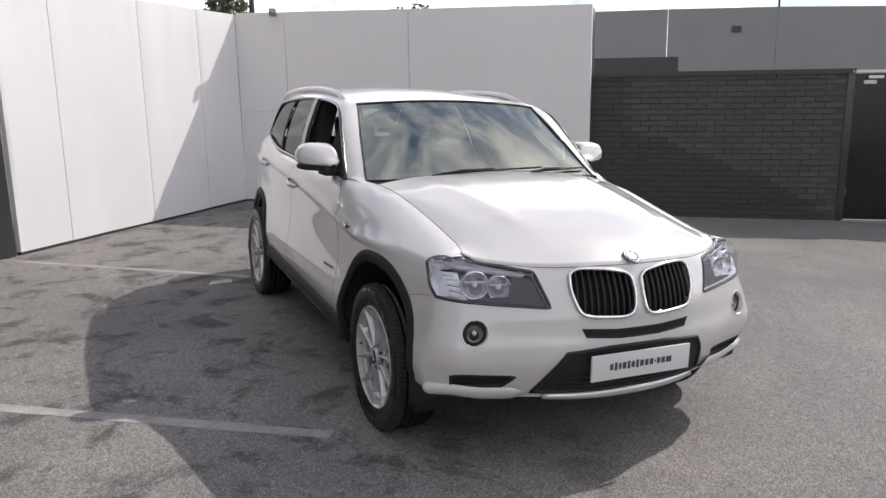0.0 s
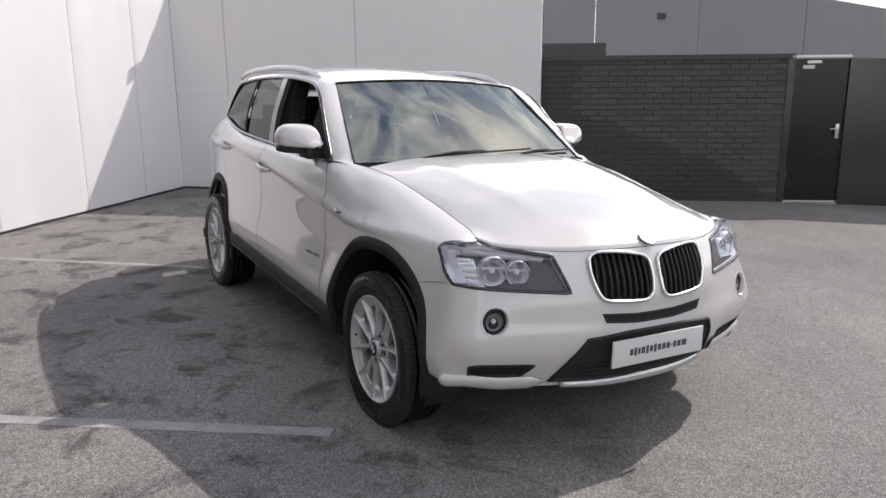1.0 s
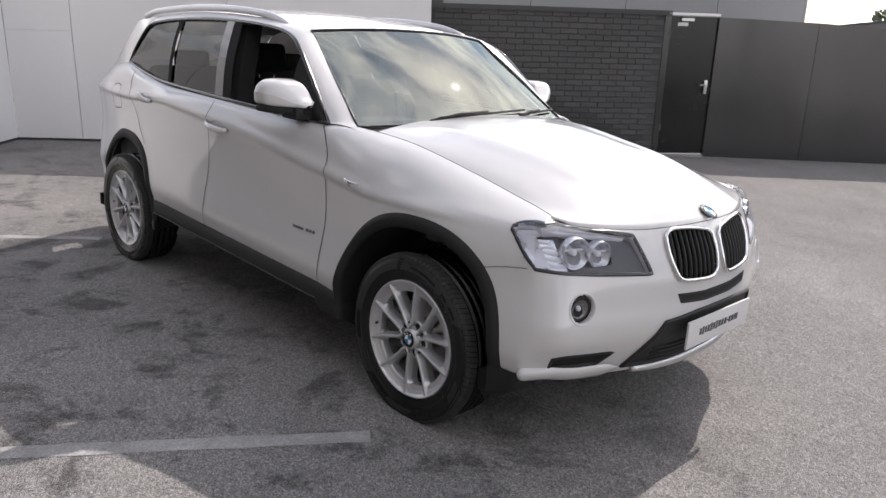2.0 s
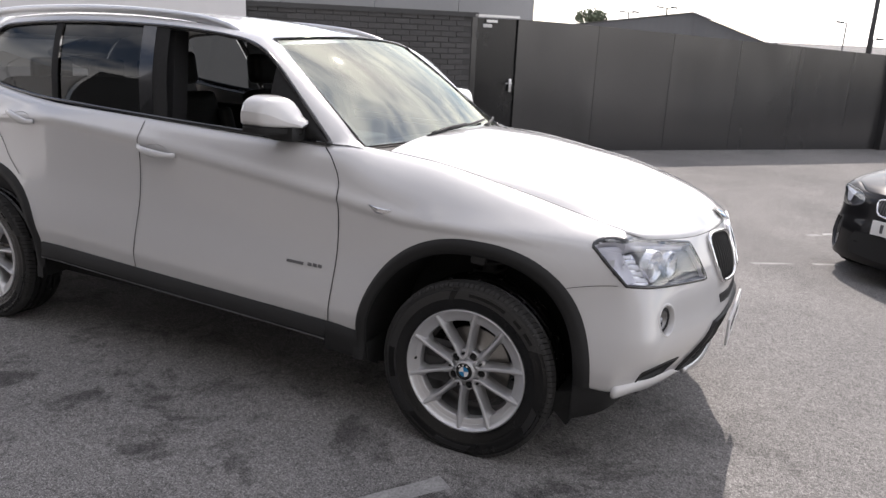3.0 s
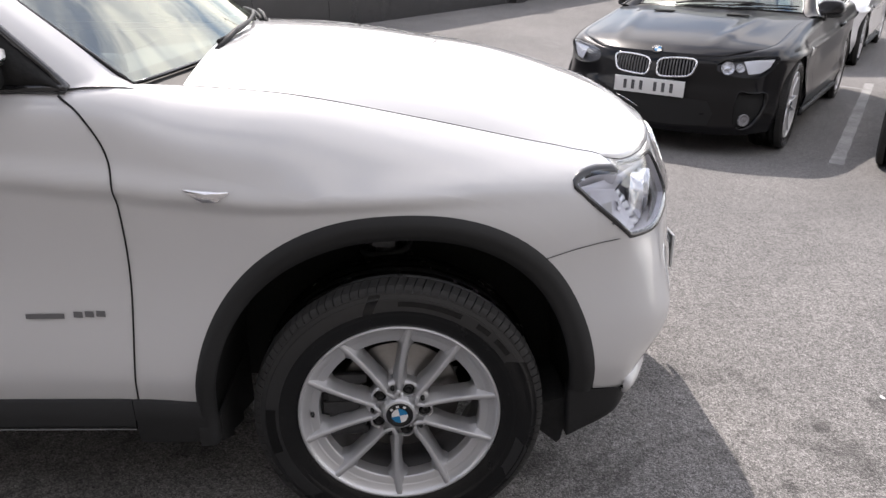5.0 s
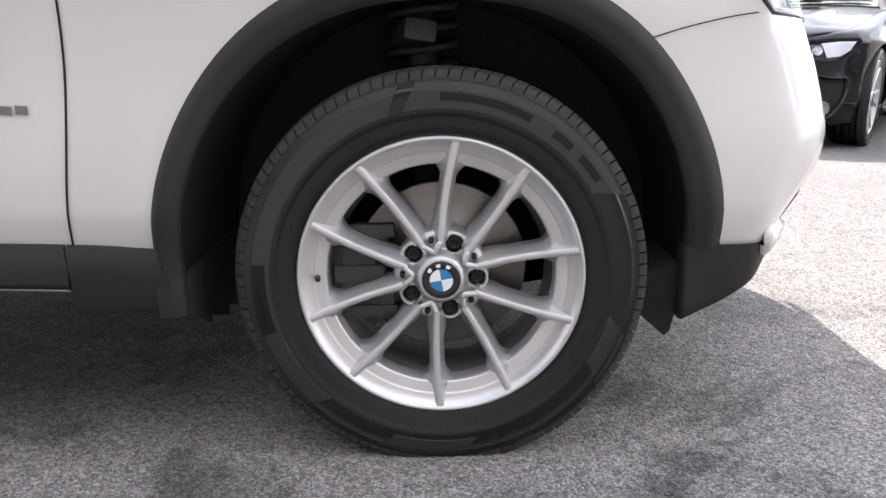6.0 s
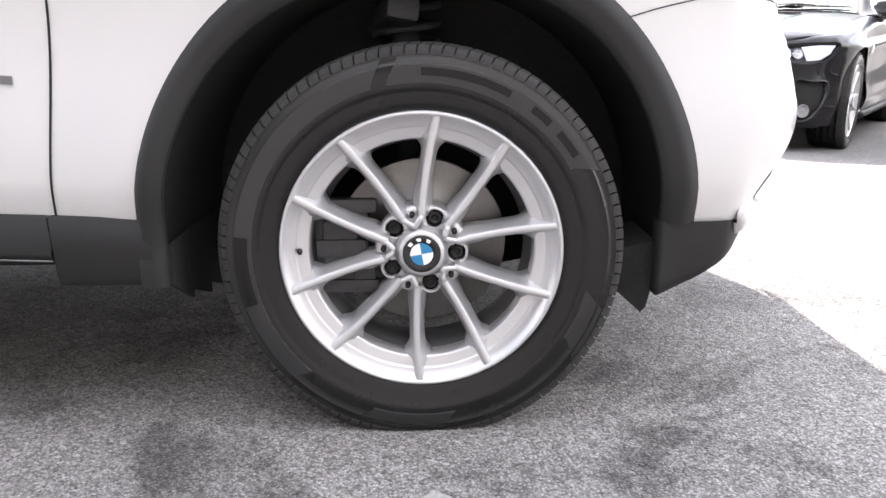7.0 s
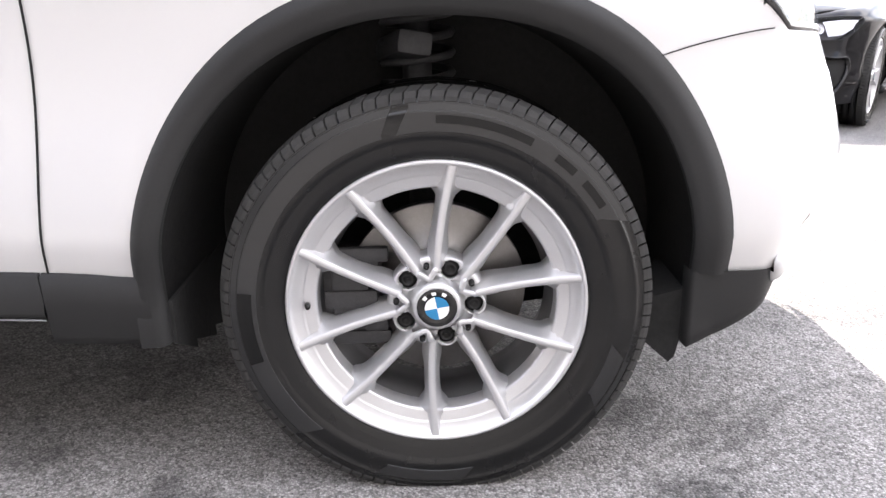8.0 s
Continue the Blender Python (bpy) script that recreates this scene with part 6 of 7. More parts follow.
upright("door_closer", along(0.17, 0.0), along(0.34, 0.0), 1.665, 1.70, 0.03, SATIN, door)
hp = along(0.60, 0.0)
part("handle_plate", turn_bm(box((-0.022, -0.008, -0.09), (0.022, 0.008, 0.09), 0.005), pose(*hp, 0.83, 0, 0, -36.3)), SATIN, door)
part("door_handle", tube([(*along(0.60, 0.0), 0.86), (*along(0.60, -0.05), 0.86), (*along(0.50, -0.05), 0.86)], 0.010, 8), SATIN, door)
for z in (0.25, 1.45):
    upright("hinge", along(0.012, -0.02), along(0.032, -0.02), z, z + 0.09, 0.02, IRON, door)

boards = thing("wall_boards", "black semi-gloss boarded yard wall", "wall", kind="structure")
marks = [0.68, 2.1, 3.6, 5.1, 6.6, 8.1, 9.2]
for a, b in zip(marks, marks[1:]):
    top = lambda s: 1.725 - 0.0405 * max(0, s - 1.2)
    upright("board", along(a + 0.003, 0.0), along(b - 0.003, 0.0), gz(a) - 0.1, top(a), 0.06, DARK_BOARD, boards, z0q=gz(b) - 0.1, z1q=top(b), wave=0.013, nx=26, nz=14)
upright("post", along(9.2, -0.12), along(9.62, -0.12), gz(9.4) - 0.2, 1.40, 0.3, DARK_BOARD, boards)
shut = thing("wall_shutter", "dark ribbed shutter wall at the end of the yard", "wall", kind="structure")
s0, s1 = 9.62, 18.4
nslat = 24
for k in range(nslat):
    za0, za1 = gz(s0) - 0.05, gz(s1) - 0.05
    zb0, zb1 = 1.37, 0.95
    f0, f1 = k / nslat, (k + 1) / nslat
    upright("slat", along(s0, 0.02 + 0.0), along(s1, 0.02), za0 + (zb0 - za0) * f0 + 0.006, za0 + (zb0 - za0) * f1 - 0.004, 0.04, SHUTTER, shut,
            z0q=za1 + (zb1 - za1) * f0 + 0.006, z1q=za1 + (zb1 - za1) * f1 - 0.004)
upright("backing", along(s0, 0.045), along(s1, 0.045), gz(s0) - 0.2, 1.36, 0.05, DARK_BOARD, shut, z0q=gz(s1) - 0.2, z1q=0.94)

# unseen front, added to close the yard, block sky and bounce sunlight
wall_c = thing("wall_south", "unseen plain grey front added to close the yard and steer light", "wall", kind="structure")
upright("front", (-7.6, -16.0), (-7.6, 7.75), -0.1, 8.4, 0.3, ADDED_FRONT, wall_c)
# height chosen to keep bright sky out of the side-window reflections
upright("return_wall", (-7.6, 7.75), (-3.3, 4.9), -0.1, 8.4, 0.2, CLAD_DARK, wall_c)

# ---- the parked cars ----


def coupe_features(sh):
    sx, sy = sh.s_x, sh.s_y
    out = []
    lamp = [(sy(-0.40), 0.728), (sx(0.73), 0.726), (sx(0.60), 0.714), (sx(0.50), 0.698), (sx(0.45), 0.668), (sx(0.455), 0.622), (sx(0.53), 0.592), (sx(0.66), 0.578), (sx(0.745), 0.590), (sy(-0.455), 0.632), (sy(-0.41), 0.690)]
    out.append({"loop": dense_loop(rounded_loop(lamp, 1), 0.018), "make": coupe_headlamp})
    kid = [(0.028, 0.672), (0.14, 0.690), (0.285, 0.690), (0.315, 0.668), (0.288, 0.592), (0.25, 0.570), (0.07, 0.556), (0.032, 0.575)]
    out.append({"loop": dense_loop(rounded_loop(kid, 2), 0.014), "make": coupe_kidney})
    mid = [(-0.42, 0.415), (-0.25, 0.425), (0.0, 0.43), (0.25, 0.425), (0.42, 0.415), (0.47, 0.33), (0.44, 0.245), (0.2, 0.230), (-0.2, 0.230), (-0.44, 0.245), (-0.47, 0.33)]
    out.append({"loop": dense_loop(mid, 0.02), "make": dark_mouth, "centre": True, "hole": False})
    sid = [(sx(0.61), 0.495), (sx(0.69), 0.475), (sx(0.765), 0.480), (sx(0.768), 0.42), (sx(0.745), 0.30), (sx(0.70), 0.225), (sx(0.63), 0.215), (sx(0.59), 0.28), (sx(0.585), 0.40)]
    out.append({"loop": dense_loop(rounded_loop(sid, 1), 0.02), "make": dark_mouth})
    return out


def coupe_kidney(car, sh, loop, sd):
    global spec_bar
    spec_bar = BARREL
    kidney(car, sh, loop, sd, 0.03, 11)
    spec_bar = PLASTIC


def dark_mouth(car, sh, loop, sd):
    hole = sh.s_x(0.40) < min(abs(p[0]) for p in loop)
    g = part("air_intake", sh.patch(loop, sd, -0.03 if hole else 0.003, 3), SEAM, car, "dark air intake")
    part("intake_rim", sh.bezel(loop, sd, 0.006 if hole else 0.0, 0.002, 0.03 if hole else -0.002, 0.004), PAINT_BLACK, g)
    if hole:
        me = lathe([(0.0, 0.044), (0.012, 0.043), (0.014, 0.040), (0.006, 0.034), (0.004, 0.018), (0.010, 0.001)], 24)
        me.transform(disc_on(sh, sh.s_x(0.665), 0.285, 0.042, -0.024, sd))
        part("fog_lamp", me, LAMP_GREY, g, "round fog lamp in the intake")


def coupe_headlamp(car, sh, loop, sd):
    hl = part("headlight", sh.patch(loop, sd, -0.04, 4), LAMP_DARK, car, "dark headlight with a round lamp and a white chamber")
    part("bezel", sh.bezel(loop, sd, 0.004, 0.001, 0.04), SEAM, hl)
    for x, z, r in ((0.530, 0.645, 0.044), (0.615, 0.648, 0.030)):
        m = disc_on(sh, sh.s_x(x), z, r, -0.036, sd)
        me = lathe([(0.0, r * 1.08), (0.024, r * 1.04), (0.026, r), (0.016, r * 0.9), (0.006, r * 0.6), (0.014, r * 0.5), (0.022, r * 0.25), (0.024, 0.001)], 32)
        me.transform(m)
        part("reflector", me, REFLECTOR, hl)
    seg = [(sh.s_y(-0.43), 0.714), (sh.s_x(0.73), 0.714), (sh.s_x(0.64), 0.700), (sh.s_x(0.655), 0.65), (sh.s_x(0.67), 0.605), (sh.s_x(0.735), 0.612), (sh.s_y(-0.46), 0.650)]
    part("indicator_chamber", sh.patch(dense_loop(seg, 0.02), sd, -0.02, 3), BULB, hl)
    lens = part("lens", sh.patch(loop, sd, 0.003, 5, 0.010), LENS, hl)
    lens.visible_shadow = False


def coupe_seams(sh):
    sy = sh.s_y
    out = [[(sy(y), z) for y, z in spline([(0.72, 0.93), (0.70, 0.75), (0.70, 0.55), (0.74, 0.28)], 16)],
           [(sy(y), z) for y, z in spline([(2.02, 0.95), (2.08, 0.75), (2.06, 0.50), (1.98, 0.28)], 16)],
           [(sy(y), z) for y, z in spline([(-0.30, 0.60), (-0.36, 0.55), (-0.33, 0.50)], 6)]]
    return out


COUPE = {
    "name": "coupe", "paint_label": "glossy black car body", "group": "parked cars",
    "outline": [(0.0, -0.80, 0.705, 0.0), (0.15, -0.797, 0.705, 0.0), (0.32, -0.775, 0.708, 0.004), (0.48, -0.730, 0.715, 0.015), (0.62, -0.655, 0.735, 0.035), (0.72, -0.555, 0.755, 0.06), (0.79, -0.42, 0.775, 0.08),
                (0.835, -0.25, 0.80, 0.09), (0.862, 0.0, 0.840, 0.10), (0.875, 0.35, 0.895, 0.09), (0.880, 0.62, 0.925, 0.04), (0.884, 0.85, 0.930, 0.015), (0.886, 1.4, 0.935, 0.012), (0.886, 2.0, 0.955, 0.02),
                (0.884, 2.5, 0.985, 0.06), (0.875, 2.9, 0.985, 0.09), (0.84, 3.3, 0.970, 0.09), (0.75, 3.62, 0.955, 0.06), (0.5, 3.77, 0.945, 0.04), (0.0, 3.81, 0.945, 0.03)],
    "front": ([0.15, 0.22, 0.30, 0.40, 0.46, 0.52, 0.60, 0.68, 0.75], [-0.03, -0.005, 0.0, 0.0, -0.012, -0.030, -0.045, -0.065, -0.10]),
    "rear": ([0.2, 0.35, 0.5, 0.7, 0.9, 1.0], [-0.06, -0.02, 0.0, -0.01, -0.03, -0.05]),
    "crease": lambda y: max(0.70, 0.69 + 0.05 * y),
    "low": lambda y: 0.33 + 0.02 * max(min(y, 2.4), 0.0),
    "sides": [-0.05, -0.02, 0.006, -0.014, 0.0, 0.010, -0.012, -0.055],
    "flare": 0.018, "arch": 0.365, "arch_y": 0.0, "arch_z": 0.335, "axle": 0.335, "wheelbase": 2.761, "roll_h": 0.07,
    "hem": ([-0.9, -0.45, 0.4, 2.3, 3.8], [0.175, 0.185, 0.20, 0.21, 0.25]),
    "hood_end": 0.66, "hood_ridge": 0.016,
    "hood_z": ([-0.80, -0.735, -0.60, -0.40, -0.1, 0.3, 0.66, 0.9], [0.69, 0.715, 0.775, 0.828, 0.882, 0.938, 0.968, 0.98]),
    "ws_base": (0.695, 0.60, 0.83, 0.972, 0.950), "ws_top": (0.565, 1.33, 1.45, 1.345, 1.305), "roof_crown": 0.042,
    "wipers": [(-0.45, 0.35, 0.06), (0.20, 0.85, 0.06)],
    "c1": [(0.75, 0.72, 0.925), (0.702, 0.83, 0.955), (0.638, 1.14, 1.130), (0.568, 1.45, 1.305), (0.562, 1.75, 1.358), (0.558, 2.05, 1.358), (0.555, 2.35, 1.315), (0.56, 2.70, 1.195), (0.575, 3.02, 1.03)],
    "c2": [(0.84, 0.76, 0.935), (0.785, 0.90, 1.000), (0.712, 1.18, 1.160), (0.648, 1.44, 1.285), (0.626, 1.70, 1.318), (0.622, 2.0, 1.312), (0.64, 2.3, 1.255), (0.69, 2.55, 1.135), (0.735, 2.68, 1.04)],
    "c3": [(0.845, 0.76, 0.932), (0.845, 1.1, 0.935), (0.845, 1.6, 0.945), (0.84, 2.1, 0.965), (0.82, 2.5, 0.995), (0.775, 2.69, 1.02)],
    "roof_end": 2.35, "rear_base": 3.0, "deck_crown": 0.03, "quarter": (2.45, 2.52), "rail_bulge": 0.012,
    "panes": [("door_window", 0.85, 1.95, "glass"), ("window_bar", 1.95, 2.0, "post"), ("quarter_window", 2.0, 2.66, "glass")],
    "features": coupe_features, "seams": coupe_seams,
}
YAW = -126.0


def parked(x, y, yaw=YAW):
    a = radians(yaw)
    drop = ground_z(x, y) - ground_z(x - 2.76 * math.sin(a), y + 2.76 * math.cos(a))
    return pose(x, y, ground_z(x, y), -math.degrees(math.atan2(drop, 2.76)), 0, yaw)


coupe, coupe_sh = build_car(COUPE, "glossy black two-door coupe parked on the asphalt", parked(3.645, -2.26), PAINT_BLACK)
spk = [(112.5 + 72 * k, t, r) for k in range(5) for t, r in ((13.0, 10.0), (-13.0, -10.0))]
make_wheel_set("coupe", 0.333, 0.248, 0.245, spk, 0.330)


def finish_coupe(car, sh, paint, plate_bars):
    for y in (0.0, 2.761):
        for sd in (-1, 1):
            wh, x0 = add_wheel(car, "coupe", pose(sd * 0.745, y, 0.333, 0, 0, 0 if sd < 0 else 180), 1 if sd < 0 else -1)
            roundel(wh, Matrix.Translation((x0 + 0.003, 0, 0)) @ pose(0, 0, 0, 0, 180, 0), 0.033, up=-1)
            wheel_well(car, sh, sd, y, 0.375, 0.52, 0.335)
    for sd in (-1, 1):
        mirror_pod(car, 0.890, 0.96, 1.005, paint, sd, 0.19, 0.19, 0.110)
        door_handle(car, sh, 1.78, 1.97, 0.80, 0.81, sd, paint)
        gill = [(0.36, 0.735), (0.52, 0.715), (0.53, 0.665), (0.38, 0.66)]
        part("side_vent", sh.patch(dense_loop([(sh.s_y(y), z) for y, z in gill], 0.02), sd, 0.004, 3, 0.004), CHROME, car, "chrome side vent")
        pts = [sh.point(sd * sh.s_y(y), 0.21, 0.010) for y in np.linspace(0.42, 2.32, 16)]
        part("sill_trim", tube(pts, 0.026, 8), PLASTIC, car)
    part("under_floor", box((-0.72, -0.4, 0.16), (0.72, 3.4, 0.24), 0.03), LINER, car)
    rows = [[(x, sh.raw(x, 0.2)[1] + 0.02 + 0.4 * f, 0.185 - 0.01 * f) for x in np.linspace(-0.6, 0.6, 9)] for f in (0, 0.5, 1)]
    part("under_tray", grid_mesh(rows), LINER, car)
    for x in (-0.30, 0.30):
        slot = box((-0.085, -0.022, -0.004), (0.085, 0.022, 0.004), 0.003)
        part("bonnet_vent", turn_bm(slot, pose(x, 0.30, 0.9415, 7, 0, 8 if x > 0 else -8)), SEAM, car, "dark slot in the bonnet")
    roundel(car, Matrix.Translation((0.0, -0.70, 0.738)) @ Vector((0, -0.6, 0.8)).to_track_quat('X', 'Z').to_matrix().to_4x4(), 0.040)
    number_plate(car, sh, -0.26, 0.26, 0.485, 0.022, plate_bars)
    cabin(car, 0.78, 1.50, 2.15, 0.93, 0.70, -0.36, -0.06)


bars = [(-0.190 + 0.060 * k + (0.045 if k > 2 else 0), -0.190 + 0.060 * k + 0.024 + (0.045 if k > 2 else 0), 0.066) for k in range(6)]
finish_coupe(coupe, coupe_sh, PAINT_BLACK, bars)
# tax disc behind the glass
part("paper_disc", turn_bm(box((-0.045, -0.002, -0.05), (0.045, 0.002, 0.05), 0.002), pose(0.53, 0.865, 1.015, -58, 0, 12)), PAPER, coupe, "white paper disc behind the windscreen")

SALOON = dict(COUPE)
SALOON["name"] = "saloon"
SALOON["paint_label"] = "white painted car body"
SALOON["panes"] = [("door_window", 0.85, 1.55, "glass"), ("door_post", 1.55, 1.66, "post"), ("door_window", 1.66, 2.35, "glass"), ("window_bar", 2.35, 2.40, "post"), ("quarter_window", 2.40, 2.66, "glass")]
saloon, saloon_sh = build_car(SALOON, "white four-door saloon parked on the asphalt", parked(8.20, -5.45), PAINT_WHITE)
finish_coupe(saloon, saloon_sh, PAINT_WHITE, bars)
copy_thing(saloon, parked(2.20, -4.15))
copy_thing(saloon, parked(5.6, -7.3))
DARK = dict(SALOON)
DARK["paint_label"] = "dark grey car body"
dark_saloon, dark_sh = build_car(DARK, "dark grey saloon parked beyond the white cars", parked(11.6, -6.4), PAINT_DARK)
finish_coupe(dark_saloon, dark_sh, PAINT_DARK, bars)

# ---- beyond the yard ----
fence = thing("fence", "dark board fence with small brackets and a spiked rail", "fence", kind="structure")
F0, F1 = np.array(along(18.4)), np.array(along(18.4)) + np.array([-0.46, -0.888]) * 24
nb = 20
for k in range(nb):
    a, b = F0 + (F1 - F0) * (k / nb), F0 + (F1 - F0) * ((k + 1) / nb)
    upright("board", tuple(a + (b - a) * 0.0006), tuple(b - (b - a) * 0.0006), -1.2, 0.93, 0.05, DARK_BOARD, fence)
    c = a
    part("bracket", turn_bm(box((-0.02, -0.03, 0.74), (0.02, 0.03, 1.00), 0.008), pose(c[0] - 0.06, c[1] - 0.02, 0.0)), GALV, fence)
ra, rb = (*(F0), 1.00), (*(F1), 1.00)
part("rail", tube([ra, rb], 0.022, 6), GALV, fence)
spk_me = mesh_of("spike", [(-0.035, 0, 0), (0.035, 0, 0), (0.0, 0, 0.16), (0, 0.02, 0.0), (0, -0.02, 0)], [(0, 3, 2), (3, 1, 2), (1, 4, 2), (4, 0, 2), (0, 4, 1, 3)], False)
n_sp = 110
for k in range(n_sp):
    c = F0 + (F1 - F0) * ((k + 0.5) / n_sp)
    o = part("spike", spk_me, GALV, fence)
    o.matrix_local = pose(c[0], c[1], 0.98, 0, 0, 62)

# grey clad building behind the brick wall
bld = thing("building", "plain grey clad building behind the yard wall", "building")
BP = np.array([17.0, 18.4])


def far(s, back=0.0):
    p = BP + W * s + np.array([0.592, 0.806]) * back
    return (float(p[0]), float(p[1]))


sh_end = 13.9
k = 0
s_a = -22.0
while s_a < sh_end - 0.1:
    s_b = min(s_a + 3.6, sh_end)
    top = lambda s: 4.28 - 0.012 * max(0, s) if s < 6.5 else 4.2 - 0.18 * (s - 6.5)
    upright("wall_sheet", far(s_a + 0.01), far(s_b - 0.01), -1.0, top(s_a), 0.1, CLADDING, bld, z1q=top(s_b))
    s_a = s_b
upright("dark_band", far(-22, -0.05), far(0.0, -0.05), -1.0, 2.66, 0.1, CLAD_DARK, bld)
upright("end_wall", far(sh_end), far(sh_end, 12), -1.0, 2.86, 0.1, CLADDING, bld)
upright("vent", far(1.75, -0.06), far(2.05, -0.06), 3.45, 3.65, 0.06, CLAD_DARK, bld)

# shed with a corrugated gable
shed = thing("shed", "grey corrugated shed with a low gable roof", "building")
ap, er = Vector((30.26, 3.94, 2.50)), Vector((30.56, 1.10, 1.50))
el = Vector((25.0, 11.0, 1.35))
rows = []
nr = 90
for i in range(nr + 1):
    f = i / nr
    if f < 0.72:
        p = el + (ap - el) * (f / 0.72)
    else:
        p = ap + (er - ap) * ((f - 0.72) / 0.28)
    o = 0.05 if i % 2 else 0.0
    rows.append([(p.x + o, p.y, -1.0), (p.x + o, p.y, p.z)])
part("gable_wall", grid_mesh(rows), ROOF_SHEET, shed)
rows = [[tuple(p + Vector((d - 0.15, 0, 0.04))) for d in (0, 10)] for p in (el, ap, er + Vector((0, -0.2, -0.07)))]
part("roof", mesh_of("roof", [v for r in rows for v in r], [(0, 1, 3, 2), (2, 3, 5, 4)], False), PALE_ROOF, shed)
part("side_wall", mesh_of("side", [(er.x, er.y, -1), (er.x + 10, er.y, -1), (er.x + 10, er.y, er.z), (er.x, er.y, er.z)], [(0, 1, 2, 3)], False), ROOF_SHEET, shed)

pale = thing("pale_building", "low pale building with a shallow pitched roof", "building")
verts = [(55.5, -11.9, 0.10), (55.0, -14.36, 1.05), (53.2, -19.5, 0.32), (55.5, -11.9, -3), (53.2, -19.5, -3), (65.5, -11.9, 0.10), (65.0, -14.36, 1.05), (63.2, -19.5, 0.32)]
part("front_wall", mesh_of("w", verts[:5], [(3, 4, 2, 1, 0)], False), PALE_ROOF, pale)
part("roof", mesh_of("r", [(x - 0.2, y, z + 0.05) for x, y, z in verts], [(0, 1, 6, 5), (1, 2, 7, 6)], False), PALE_ROOF, pale)


low_shed = thing("low_building", "long low building with a pale sheet roof", "building")
A, B = Vector((44.4, -15.3, 0)), Vector((40.6, -24.5, 0))
n = Vector((0.92, -0.38, 0))
v = [A + Vector((0, 0, -3)), B + Vector((0, 0, -3)), B + Vector((0, 0, 0.55)), A + Vector((0, 0, 0.20))]
v += [p + n * 5 + Vector((0, 0, up)) for p, up in zip(v, (0, 0, 0.45, 0.38))]
part("wall", mesh_of("wall", v, [(0, 1, 2, 3), (1, 5, 6, 2), (0, 3, 7, 4)], False), PALE_ROOF, low_shed)
eave = [p + Vector((0, 0, 0.04)) - n * 0.25 * (k < 2) for k, p in enumerate((v[3], v[2], v[6], v[7]))]
part("roof", mesh_of("roof", eave + [p - Vector((0, 0, 0.06)) for p in eave], [(0, 1, 2, 3), (7, 6, 5, 4), (0, 4, 5, 1), (1, 5, 6, 2), (2, 6, 7, 3), (3, 7, 4, 0)], False), PALE_ROOF, low_shed, "pale sheet roof")


def street_lamp(name, label, x, y, z0, z1, r, arms=()):
    e = thing(name, label, "lamp post", group="lamp posts")
    part("pole", tube([(x, y, z0), (x, y, (z0 + z1) / 2), (x, y, z1)], [r, r * 0.8, r * 0.6], 10), POLE, e)
    for dx, dy in arms:
        h = box((-0.09, -0.25, -0.05), (0.09, 0.25, 0.05), 0.03)
        turn_bm(h, pose(x + dx, y + dy, z1 + 0.02, 8, 0, 0))
        part("lamp_head", h, POLE, e)
        part("bracket", tube([(x, y, z1 - 0.05), (x + dx, y + dy, z1)], 0.03, 6), POLE, e)


street_lamp("pole", "tall dark pole behind the yard wall", 41.5, -3.1, -2, 12, 0.13)
street_lamp("street_lamp", "slim street lamp far behind the wall", 56.6, -2.2, -2, 2.9, 0.07, [(0, 0.4)])
street_lamp("street_lamp", "slim street lamp far behind the wall", 57.5, -4.0, -2, 1.9, 0.07, [(0, -0.4)])
street_lamp("street_lamp", "twin-headed dark floodlight mast far off", 55.1, 12.2, -2, 3.1, 0.08, [(0, 0.5), (0, -0.5)])
street_lamp("street_lamp", "twin-headed dark floodlight mast far off", 55.7, 9.6, -2, 3.5, 0.08, [(0, 0.5), (0, -0.5)])
street_lamp("pole", "thin pole far behind the wall", 55.8, -10.1, -2, 12, 0.06)
street_lamp("pole", "thin pole above the grey building", 42.2, 37.2, -1, 12, 0.10)
street_lamp("pole", "thin pole behind the white wall", 5.6, 35.9, -1, 12, 0.16)


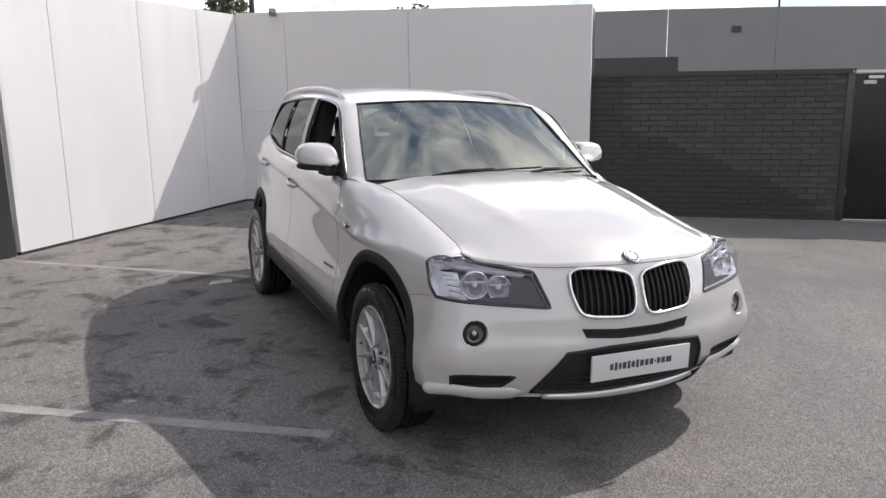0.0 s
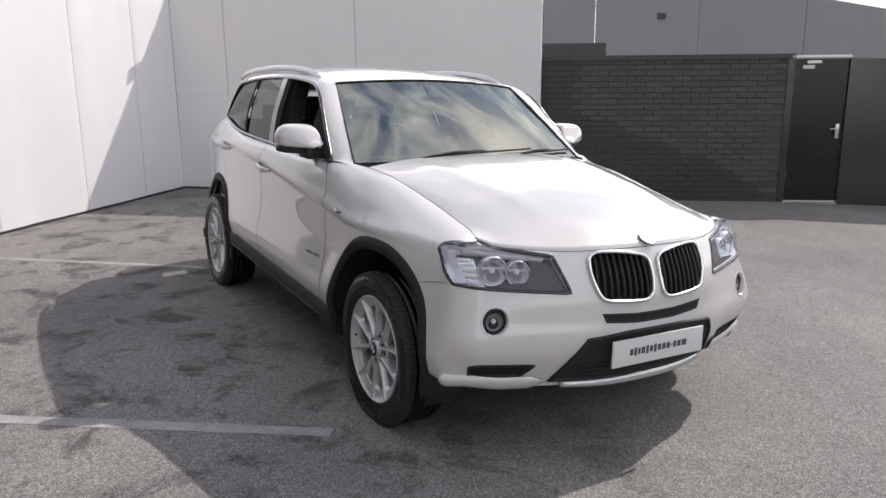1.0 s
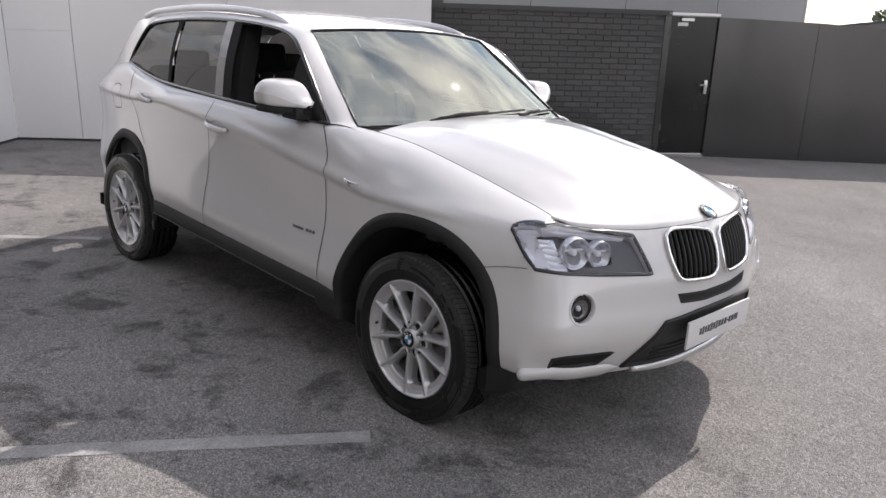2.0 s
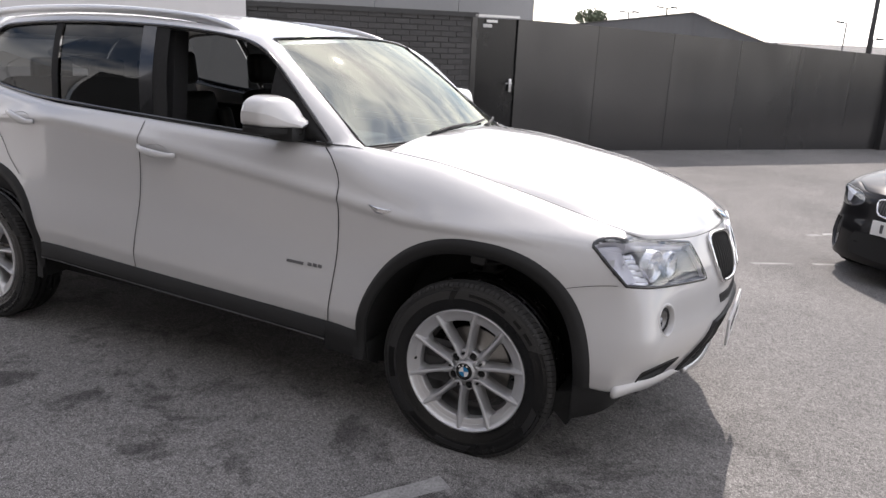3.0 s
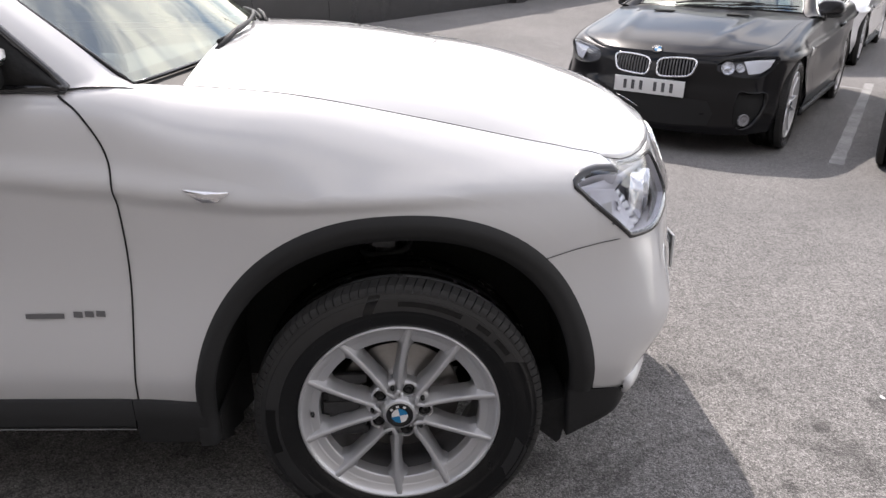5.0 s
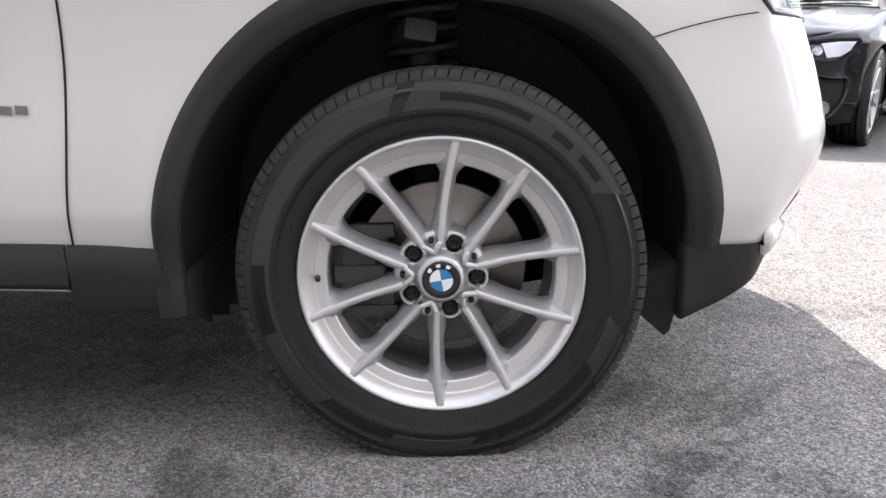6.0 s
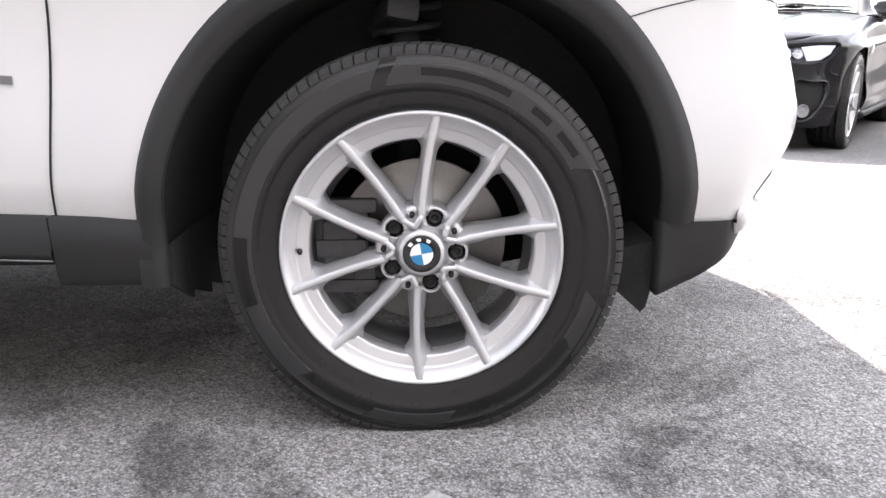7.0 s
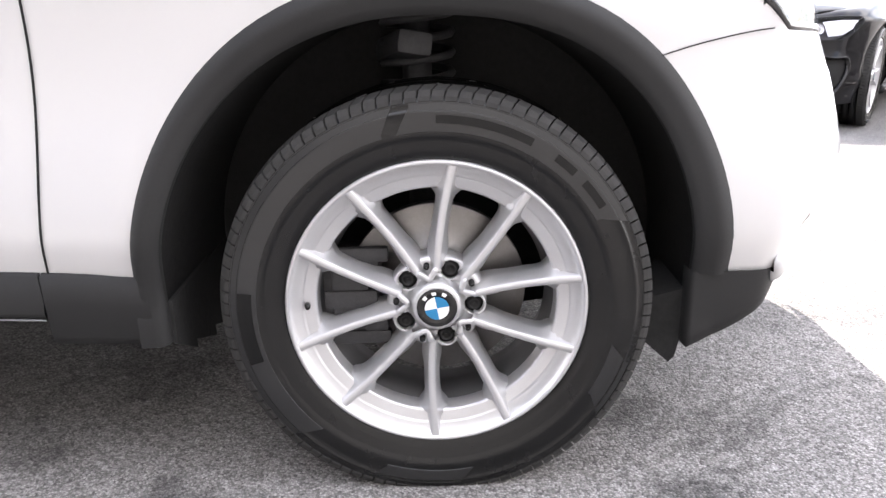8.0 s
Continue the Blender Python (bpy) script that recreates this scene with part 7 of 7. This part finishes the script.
def tree(x, y, z0, h, wide, n, seed):
    """Tapered trunk, limbs and a crown of many small leaf clumps."""
    rnd = random.Random(seed)
    e = thing("tree", "leafy green tree far beyond the wall", "tree", group="far trees")
    part("trunk", tube([(x, y, z0), (x + 0.1, y, z0 + h * 0.35), (x, y + 0.1, z0 + h * 0.8)], [0.22, 0.15, 0.05], 8), BARK, e)
    for k in range(5):
        a = rnd.uniform(0, 6.28)
        part("limb", tube([(x, y, z0 + h * (0.3 + 0.08 * k)), (x + wide * 0.3 * math.cos(a), y + wide * 0.3 * math.sin(a), z0 + h * (0.6 + 0.06 * k))], [0.08, 0.03], 6), BARK, e)
    verts, faces = [], []
    lobes = [(rnd.gauss(0, wide * 0.28), rnd.gauss(0, wide * 0.28), h * rnd.uniform(0.45, 0.9), wide * rnd.uniform(0.16, 0.3)) for _ in range(16)]
    for k in range(n):
        lx, ly, lz, lr = lobes[k % len(lobes)]
        d = Vector((rnd.gauss(0, 1), rnd.gauss(0, 1), rnd.gauss(0, 0.8))).normalized() * lr * rnd.uniform(0.55, 1.1)
        c = Vector((x + lx, y + ly, z0 + lz)) + d
        s = rnd.uniform(0.10, 0.22)
        u = Vector((rnd.gauss(0, 1), rnd.gauss(0, 1), rnd.gauss(0, 1))).normalized()
        v = u.orthogonal().normalized()
        w = u.cross(v)
        b = len(verts)
        verts += [c + v * s, c + w * s * 0.6, c - v * s, c - w * s * 0.6 + u * s * 0.3]
        faces.append((b, b + 1, b + 2, b + 3))
    ob = part("crown", mesh_of("crown", verts, faces, False), LEAF, e)
    tagged(ob, kind="stuff")
    return e


tree(50.6, -16.4, -3.2, 5.6, 2.4, 2600, 1)
tree(49.4, -19.4, -3.2, 3.9, 2.4, 2600, 2)
tree(48.6, -21.4, -3.2, 3.7, 2.2, 2200, 3)
tree(54.6, 14.6, -1.0, 4.4, 1.8, 1800, 4)
tree(19.8, 52.5, 0.0, 8.2, 3.4, 2600, 5)
tree(4.4, 36.4, 0.0, 6.6, 3.2, 2600, 6)

# small camera on the white wall
cctv = thing("security_camera", "small grey security camera on a wall bracket", "camera")
part("housing", turn_bm(box((-0.05, -0.09, -0.035), (0.05, 0.09, 0.035), 0.02), pose(0.42, 7.80, 2.70, -12, 0, -15)), GALV, cctv)
part("bracket", tube([(0.46, 7.93, 2.64), (0.44, 7.87, 2.70)], 0.015, 8), GALV, cctv)

# bricks of the dark wall, laid one by one
rnd = random.Random(7)
L_WALL, H_WALL, Z_LOW = 3.45, 1.74, -0.10
courses, per = 26, 15
bl, bh = L_WALL / per, (H_WALL - Z_LOW) / courses


def brick_mesh():
    bm = bmesh.new()
    bmesh.ops.create_cube(bm, size=1.0)
    for v in bm.verts:
        v.co = Vector((v.co.x * (bl - 0.011), v.co.y * 0.05, v.co.z * (bh - 0.011))) + Vector((rnd.uniform(-1, 1), rnd.uniform(-1, 1), rnd.uniform(-1, 1))) * 0.0018
    bmesh.ops.bevel(bm, geom=bm.edges[:], offset=0.004, segments=1, affect='EDGES')
    me = bpy.data.meshes.new("brick")
    bm.to_mesh(me)
    bm.free()
    return me


sets = {}
for mt in (BRICK, BRICK_DARK):
    sets[mt.name] = [brick_mesh() for k in range(4)]
    for me in sets[mt.name]:
        me.materials.append(mt)
laid = []
for c in range(courses):
    for k in range(per):
        if c % 2 and k == per - 1:
            continue
        s = -0.07 - L_WALL + (k + 0.5 + (0.5 if c % 2 else 0.0)) * bl
        z = Z_LOW + (c + 0.5) * bh
        # bricks below a slanting, slightly ragged line take the darker colour
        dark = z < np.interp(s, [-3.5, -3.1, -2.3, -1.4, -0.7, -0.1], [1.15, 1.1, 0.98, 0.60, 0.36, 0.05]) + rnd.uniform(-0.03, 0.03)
        laid.append((s, z, dark))
laid.sort(key=lambda b: -b[0])
rest = bmesh.new()
for i, (s, z, dark) in enumerate(laid):
    p = along(s, 0.016 + rnd.uniform(-0.002, 0.003))
    m = pose(p[0], p[1], z, rnd.uniform(-0.4, 0.4), rnd.uniform(-0.3, 0.3), -36.3)
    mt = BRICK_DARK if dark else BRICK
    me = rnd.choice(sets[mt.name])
    if i < 290:
        o = part("brick", me, mt, brick_wall)
        o.matrix_local = m
    else:
        n0 = len(rest.verts)
        rest.from_mesh(me)
        rest.verts.ensure_lookup_table()
        bmesh.ops.transform(rest, matrix=m, verts=rest.verts[n0:])
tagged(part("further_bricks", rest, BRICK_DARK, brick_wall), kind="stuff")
